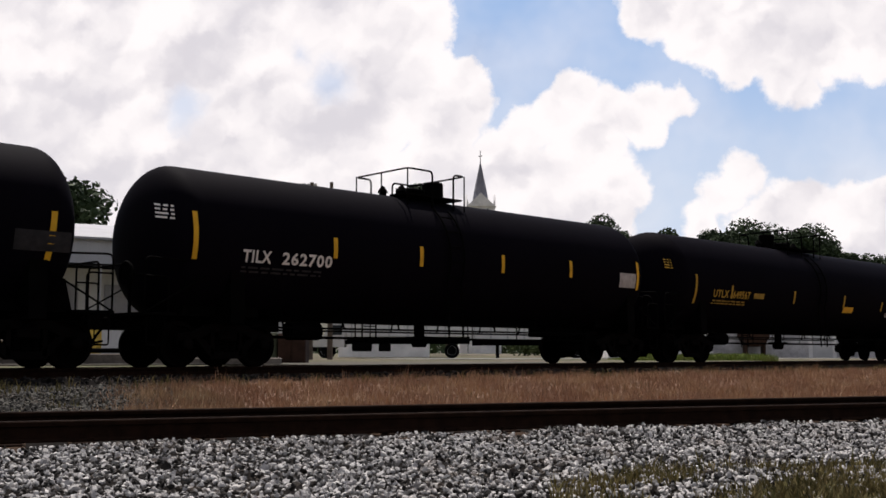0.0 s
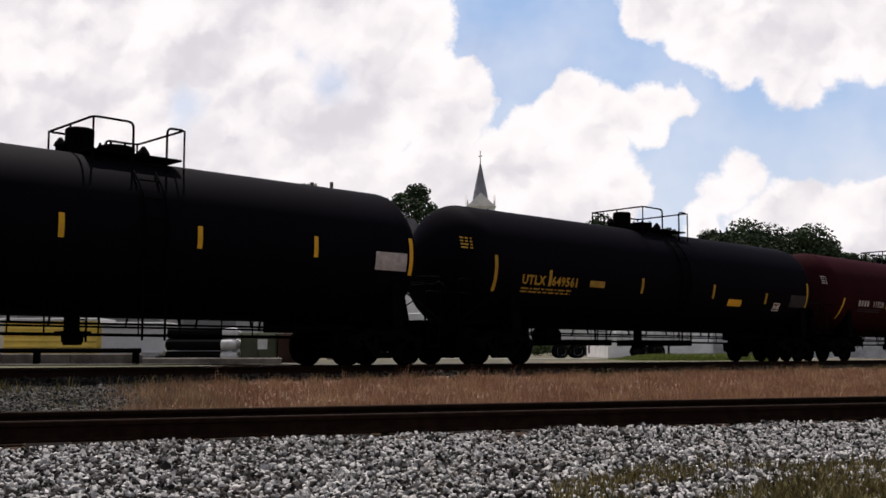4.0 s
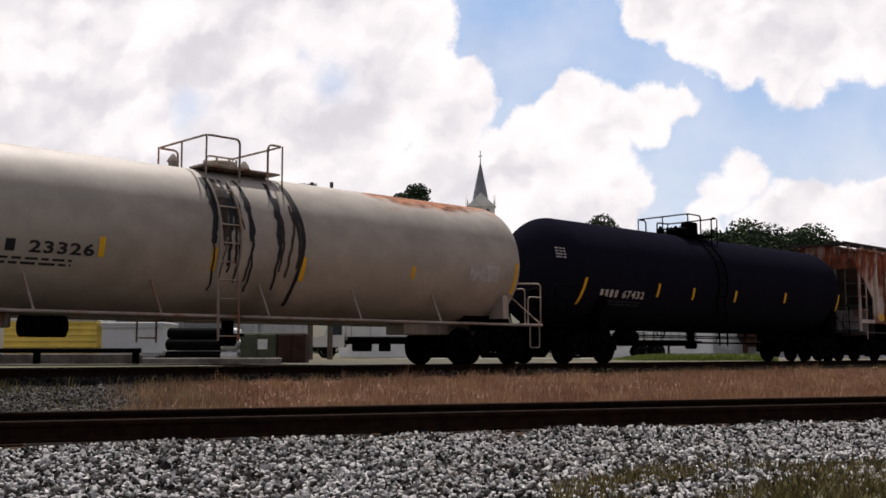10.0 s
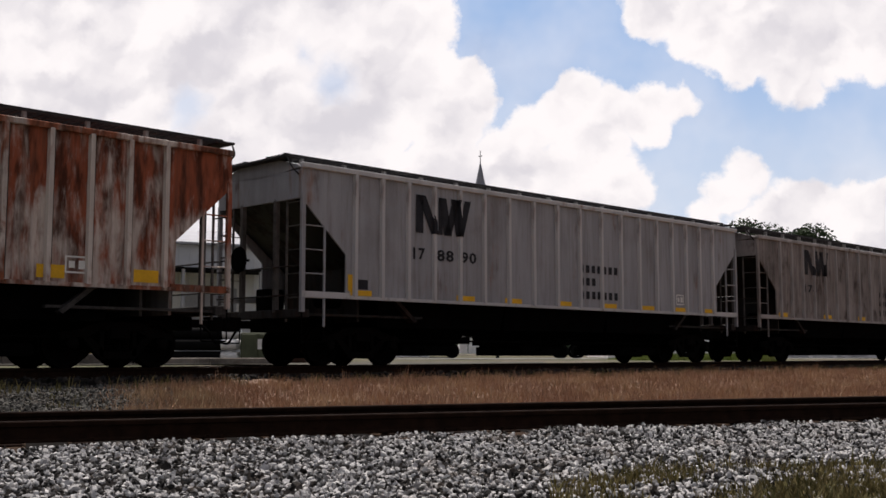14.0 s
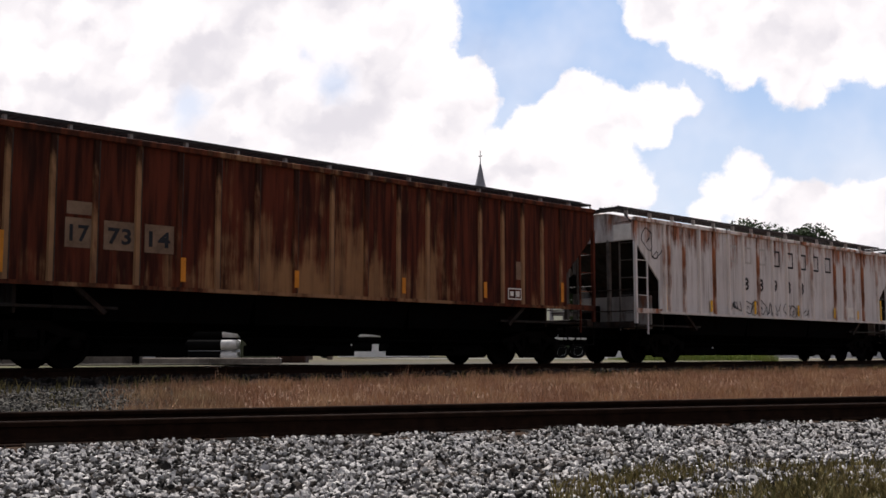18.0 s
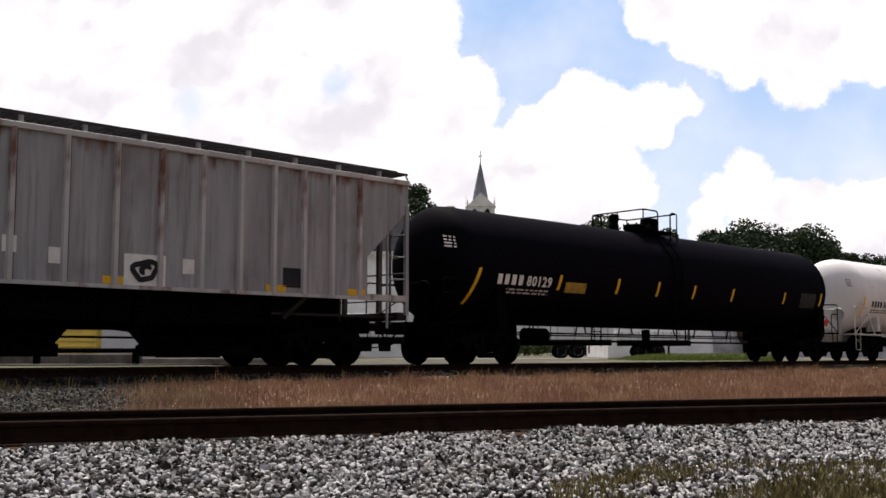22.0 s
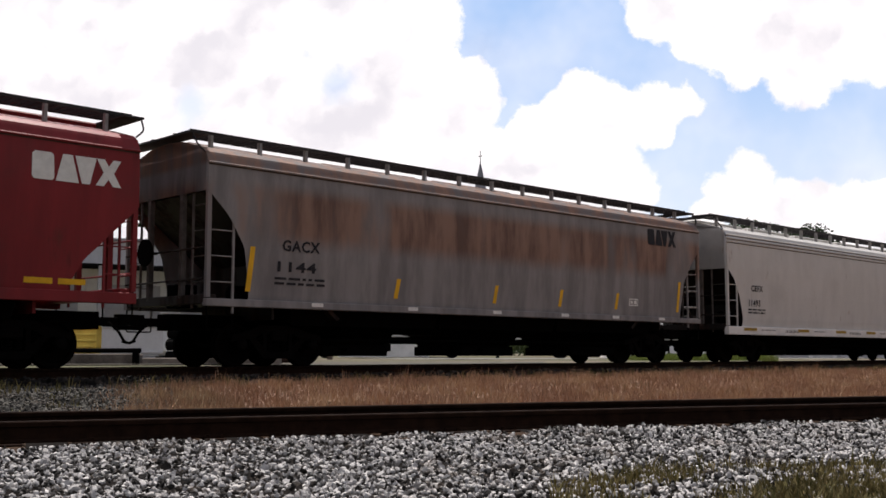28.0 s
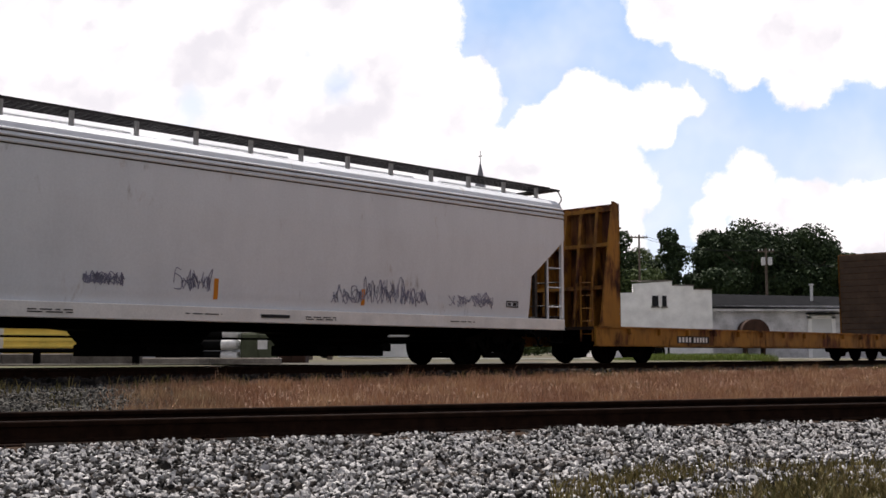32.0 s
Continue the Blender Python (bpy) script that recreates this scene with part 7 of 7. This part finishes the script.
def sheds():
    """A white store with a stepped parapet and a long grey shed beside it."""
    g = ground_height(17, 85)
    t = thing("store_building", pose(0, 85, g), "white-painted store with a stepped parapet wall", "building")
    out = [(13.0, 0), (21.3, 0), (21.3, 5.35), (19.85, 5.38), (19.85, 5.68), (18.15, 5.7), (18.15, 6.05), (15.06, 5.85), (15.06, 5.15), (13.0, 5.1)]
    part("wall", Shape().prism(out, 0, 0.4), M_STUCCO, t)
    part("body", Shape().box(13.2, 0.4, 0, 21.1, 14, 4.9), M_STUCCO, t)
    part("coping", Shape().box(15.0, -0.06, 6.05, 18.2, 0.46, 6.13).box(18.2, -0.06, 5.7, 19.9, 0.46, 5.77).box(19.9, -0.06, 5.37, 21.35, 0.46, 5.44), M_CONCRETE, t)
    for x, w in ((16.55, 0.5), (17.35, 0.35)):
        o = part("window", Shape().box(x, -0.05, 4.05, x + w, 0.02, 4.9), M_PANEDARK, t)
        part("sill", Shape().box(x - 0.08, -0.12, 3.95, x + w + 0.08, 0.0, 4.05), M_CONCRETE, o)
    t = thing("long_shed", pose(0, 85.6, g), "long grey block shed with a dark shingle roof", "shed")
    part("wall", Shape().box(21.4, 0, 0, 42.0, 9, 4.15), M_BLOCK, t)
    s = Shape().add([(21.4, -0.4, 4.05), (42.2, -0.4, 3.75), (42.2, 4.5, 4.9), (21.4, 4.5, 5.35), (42.2, 9.4, 3.75), (21.4, 9.4, 4.05), (21.4, -0.4, 3.93), (42.2, -0.4, 3.63), (42.2, 9.4, 3.63), (21.4, 9.4, 3.93)],
                    [(0, 1, 2, 3), (3, 2, 4, 5), (0, 6, 7, 1), (5, 4, 8, 9), (6, 9, 8, 7), (0, 3, 5, 9, 6), (1, 7, 8, 4, 2)])
    part("roof", s, M_ROOF, t)
    part("fascia", Shape().box(21.4, -0.46, 3.7, 42.2, -0.4, 3.86), M_BLOCK, t)
    d = part("door", Shape().box(29.3, -0.08, 0, 30.9, 0, 3.1), M_SIDING_WHITE, t, "white panelled door")
    part("frame", Shape().box(29.0, -0.14, 0, 29.3, 0.0, 3.3).box(30.9, -0.14, 0, 31.2, 0.0, 3.3).box(29.0, -0.14, 3.1, 31.2, 0.0, 3.35), M_STUCCO, d)
    part("door_hood", Shape().box(28.9, -0.8, 3.45, 31.3, 0, 3.55), M_ROOF, t)
    part("flue", Shape().turned([(4.6, 0.12), (5.9, 0.12), (5.95, 0.2), (6.05, 0.2)], "z", (30.3, 2.6, 0), 10), M_SIDING_WHITE, t)
    for k in range(5):
        x = 33.5 + 1.7 * k
        part("pilaster", Shape().box(x - 0.1, -0.06, 0, x + 0.1, 0, 3.7), M_BLOCK, t)
    t = thing("rusty_tank", pose(24.35, 84.2, g), "round rusty steel tank end standing by the shed", "tank")
    part("shell", Shape().turned([(-0.6, 0.05), (-0.55, 0.9), (-0.42, 1.1), (1.0, 1.1), (1.0, 0.05)], "y", (0, 0, 1.95), 28), M_BROWNBOX, t)
    for sx in (-1, 1):
        part("leg", Shape().box(sx * 0.7 - 0.08, -0.3, 0, sx * 0.7 + 0.08, 0.6, 1.2), M_BROWNBOX, t)


sheds()


def utility_pole(x, y, top, label, arm=1.5, boxes=0, lamp=False):
    g = ground_height(x, y)
    t = thing("utility_pole", pose(x, y, g), label, "utility pole")
    h = top - g
    part("pole", Shape().rod((0, 0, -0.3), (0, 0, h), 0.16, 10, 0.1), M_POLE, t)
    if arm:
        part("crossarm", Shape().box(-arm / 2, -0.06, h - 0.35, arm / 2, 0.06, h - 0.22), M_POLE, t)
        for k in (-0.9, -0.45, 0.45, 0.9):
            part("insulator", Shape().turned([(h - 0.22, 0.04), (h - 0.12, 0.06), (h - 0.04, 0.03)], "z", (k * arm / 2, 0, 0), 8), M_WHITE, t)
    for k in range(boxes):
        part("transformer", Shape().turned([(h - 1.6, 0.1), (h - 1.55, 0.2), (h - 0.9, 0.2), (h - 0.85, 0.1)], "z", ((-0.32, 0.32)[k], -0.2, 0), 14), M_SIDING_WHITE, t)
    if lamp:
        part("lamp_arm", Shape().pipe(bent([(0, 0, h - 0.4), (-0.3, 0, h - 0.1), (-0.5, -0.1, h - 0.1)], 0.1), 0.04), M_RIM, t)
        part("lamp_head", Shape().box(-0.75, -0.25, h - 0.28, -0.35, 0.05, h - 0.05, 0.04), M_RIM, t)
    return Vector((x, y, top - 0.15))


tops = [utility_pole(30.2, 100, 10.4, "wooden utility pole with crossarm and two transformers", 1.5, 2),
        utility_pole(20.2, 110, 12.8, "wooden utility pole with a crossarm behind trees", 1.8),
        utility_pole(39.1, 100, 8.9, "short wooden pole with a lamp", 0, 0, True),
        utility_pole(-7.4, 60, 10.2, "tall wooden pole with a lamp bracket", 0.5, 0, True),
        utility_pole(-6.35, 60.5, 10.3, "thin wooden pole beside another", 0)]
t = thing("power_line", pose(0, 0, 0), "thin dark overhead wires between poles", "cable")
for a, b in ((0, 1), (0, 2)):
    for off in (-0.5, 0.5):
        p, q = tops[a], tops[b]
        s = Shape().pipe([p.lerp(q, k / 10) + Vector((off, 0, -0.6 * math.sin(math.pi * k / 10))) for k in range(11)], 0.02, 4)
        part("wire", s, M_WIRE, t)


# ---- trees ----
def leaf_material(name, low, high):
    m, nodes, links, b = material(name, 0.75)
    g = nodes.new("ShaderNodeNewGeometry")
    tone = blend(nodes, links, g.outputs["Random Per Island"], low, high)
    warm = grain(nodes, links, spot(nodes, links), 0.5, 2.0)
    links.new(blend(nodes, links, step(nodes, links, warm, 0.45, 0.7, 0.0, 0.5), tone, tuple(c * 1.3 for c in high)), b.inputs["Base Color"])
    return m


M_LEAF = leaf_material("summer_leaves", (0.016, 0.030, 0.014), (0.045, 0.070, 0.028))
M_LEAFPALE = leaf_material("pale_summer_leaves", (0.04, 0.065, 0.022), (0.095, 0.125, 0.045))


def crown_mesh(name, seed, w, h, base, leaf, count, mat):
    """Leaves gathered in clumps on an uneven crown w wide, from base to h."""
    rnd = np.random.RandomState(seed)
    clumps = []
    for _ in range(26):
        a, r, z = rnd.uniform(0, 6.28), rnd.uniform(0, 1) ** 0.6, rnd.uniform(0, 1)
        bulge = math.sin(math.pi * min(0.15 + z * 0.8, 1)) ** 0.7
        clumps.append((math.cos(a) * r * w * 0.5 * bulge, math.sin(a) * r * w * 0.5 * bulge, base + (h - base) * (0.08 + 0.84 * z), rnd.uniform(0.15, 0.27) * w))
    V, Fs = [], []
    for i in range(count):
        cx, cy, cz, cr = clumps[rnd.randint(len(clumps))]
        d = rnd.normal(size=3)
        d /= np.linalg.norm(d)
        p = np.array((cx, cy, cz)) + d * cr * rnd.uniform(0.55, 1.05) * np.array((1, 1, 0.8))
        u = rnd.normal(size=3)
        u -= d * np.dot(u, d) * 0.7
        u /= np.linalg.norm(u)
        v = np.cross(u, rnd.normal(size=3))
        v /= np.linalg.norm(v) + 1e-6
        s = leaf * rnd.uniform(0.6, 1.3)
        V += [tuple(p - u * s), tuple(p + v * s * 0.6), tuple(p + u * s), tuple(p - v * s * 0.6)]
        Fs.append((4 * i, 4 * i + 1, 4 * i + 2, 4 * i + 3))
    me = bpy.data.meshes.new(name)
    me.from_pydata(V, [], Fs)
    me.materials.append(mat)
    return me


def tree(x, y, height, width, seed, mat, label, leaf=0.3, count=7000, base=0.3):
    width *= 1.3
    t = thing("tree", upright(x, y), label, "tree", "trees behind the sheds" if x > 10 else "trees behind the yard")
    rnd = random.Random(seed)
    s = Shape()
    pts = [(0, 0, -0.3), (0.1, 0.05, height * 0.25), (-0.1, 0.1, height * 0.5), (0.15, 0, height * 0.8)]
    for a, b, r0, r1 in zip(pts, pts[1:], (0.035, 0.025, 0.015), (0.025, 0.015, 0.006)):
        s.rod(a, b, r0 * height * 0.6, 9, r1 * height * 0.6)
    part("trunk", s, M_BARK, t)
    for k in range(7):
        z = height * rnd.uniform(0.28, 0.65)
        a = rnd.uniform(0, 6.28)
        r = width * rnd.uniform(0.25, 0.42)
        part("limb", Shape().rod((0, 0, z), (math.cos(a) * r, math.sin(a) * r, z + height * rnd.uniform(0.1, 0.25)), 0.011 * height, 6, 0.003 * height), M_BARK, t)
    part("crown", crown_mesh("crown", seed, width, height, height * base, leaf, count, mat), None, t)


# the dark grove behind the sheds
for x, y, h, w, sd in ((30.6, 121, 12.8, 5.0, 1), (32.0, 123, 14.4, 6.0, 8), (34.0, 119, 14.6, 7.0, 2), (36.2, 123, 15.0, 7.0, 3), (40.4, 120, 14.4, 7.4, 4), (43.4, 122, 13.4, 5.4, 5), (34.8, 128, 15.0, 7.5, 6), (39.6, 127, 14.9, 8.0, 7)):
    tree(x, y, h, w, sd, M_LEAF, "dense dark green tree in a grove behind the sheds", 0.19, 21000, 0.12)
for x, y, h, w, sd in ((20.8, 121, 12.0, 6.5, 11), (23.6, 125, 12.6, 6.0, 12), (17.8, 121, 16.4, 6.4, 13), (16.0, 122, 15.4, 3.6, 14), (46.4, 121, 12.2, 2.6, 15), (49.6, 123, 11.8, 4.5, 16), (52.5, 121, 12.5, 5.5, 21)):
    tree(x, y, h, w, sd, M_LEAFPALE if sd in (11, 12) else M_LEAF, "green tree standing apart behind the sheds", 0.19, 11000, 0.15)
tree(25.6, 122, 15.0, 4.0, 17, M_LEAF, "tall green tree beside the grove", 0.19, 11000, 0.15)
tree(-3.5, 122, 19.4, 6.6, 18, M_LEAF, "tall green tree seen over the trucks", 0.2, 16000, 0.35)
tree(0.6, 124, 17.6, 3.6, 19, M_LEAFPALE, "slender green tree beside a taller one", 0.28, 4000, 0.3)
tree(-28.6, 82, 13.8, 6.5, 20, M_LEAF, "dark green tree behind the warehouse", 0.28, 5000, 0.35)
tree(-23.6, 86, 11.2, 4.0, 22, M_LEAF, "small dark tree behind the warehouse", 0.25, 3500, 0.3)
for x, y, h, w, sd in ((8.5, 112, 3.2, 3.0, 23), (11.5, 114, 2.6, 3.5, 24)):
    tree(x, y, h, w, sd, M_LEAFPALE, "low green bush beyond the road", 0.18, 1500, 0.05)

# far woods along the horizon
rnd_w = np.random.RandomState(77)
V, Fs = [], []
for i in range(14000):
    a = rnd_w.uniform(-0.75, 0.75)
    d = rnd_w.uniform(420, 520)
    h = rnd_w.uniform(0, 1) ** 0.8 * (7 + 4 * noise.noise((a * 20, 0, 0)))
    p = np.array((math.sin(a) * d, math.cos(a) * d, h + 0.5))
    u, v = rnd_w.normal(size=3), rnd_w.normal(size=3)
    u, v = u / np.linalg.norm(u) * 1.3, v / np.linalg.norm(v) * 1.0
    V += [tuple(p - u), tuple(p + v), tuple(p + u), tuple(p - v)]
    Fs.append((4 * i, 4 * i + 1, 4 * i + 2, 4 * i + 3))
me = bpy.data.meshes.new("far_woods")
me.from_pydata(V, [], Fs)
me.materials.append(M_LEAF)
tagged(part("far_woods", me, None), "low dark line of woods along the horizon", "trees", kind="stuff")


# ---- what moves ----
def motions():
    times = (0.0, 8.0, 16.0, 24.0, 32.0)
    for car, middle in TRAIN:
        walk(car, [(t, TRACK @ Matrix.Translation((middle - SPEED * t, 0, 0))) for t in times])
    for wheels, car, x in AXLES:                 # wheelsets roll while their car is near
        middle = next(m for c, m in TRAIN if c is car)
        t0, t1 = (max(0, math.floor(FPS * (middle + x - far) / SPEED)) for far in (74.0, -12.0))
        t1 = min(t1, 32 * FPS)
        hub = Matrix.Translation(wheels.location)
        turn = lambda k: hub @ Matrix.Rotation(-SPEED * (k - t0) / FPS / WHEEL_R, 4, "Y")
        rows = [(k / FPS, turn(k)) for k in range(t0, t1 + 1)]
        if t0 > 0:
            rows.insert(0, (0.0, rows[0][1]))
        if t1 < 32 * FPS:
            rows.append((32.0, rows[-1][1]))
        walk(wheels, rows)
    walk(sky_sheet, [(t, sky_pose(-3 + 14 * t / 32)) for t in times])


motions()
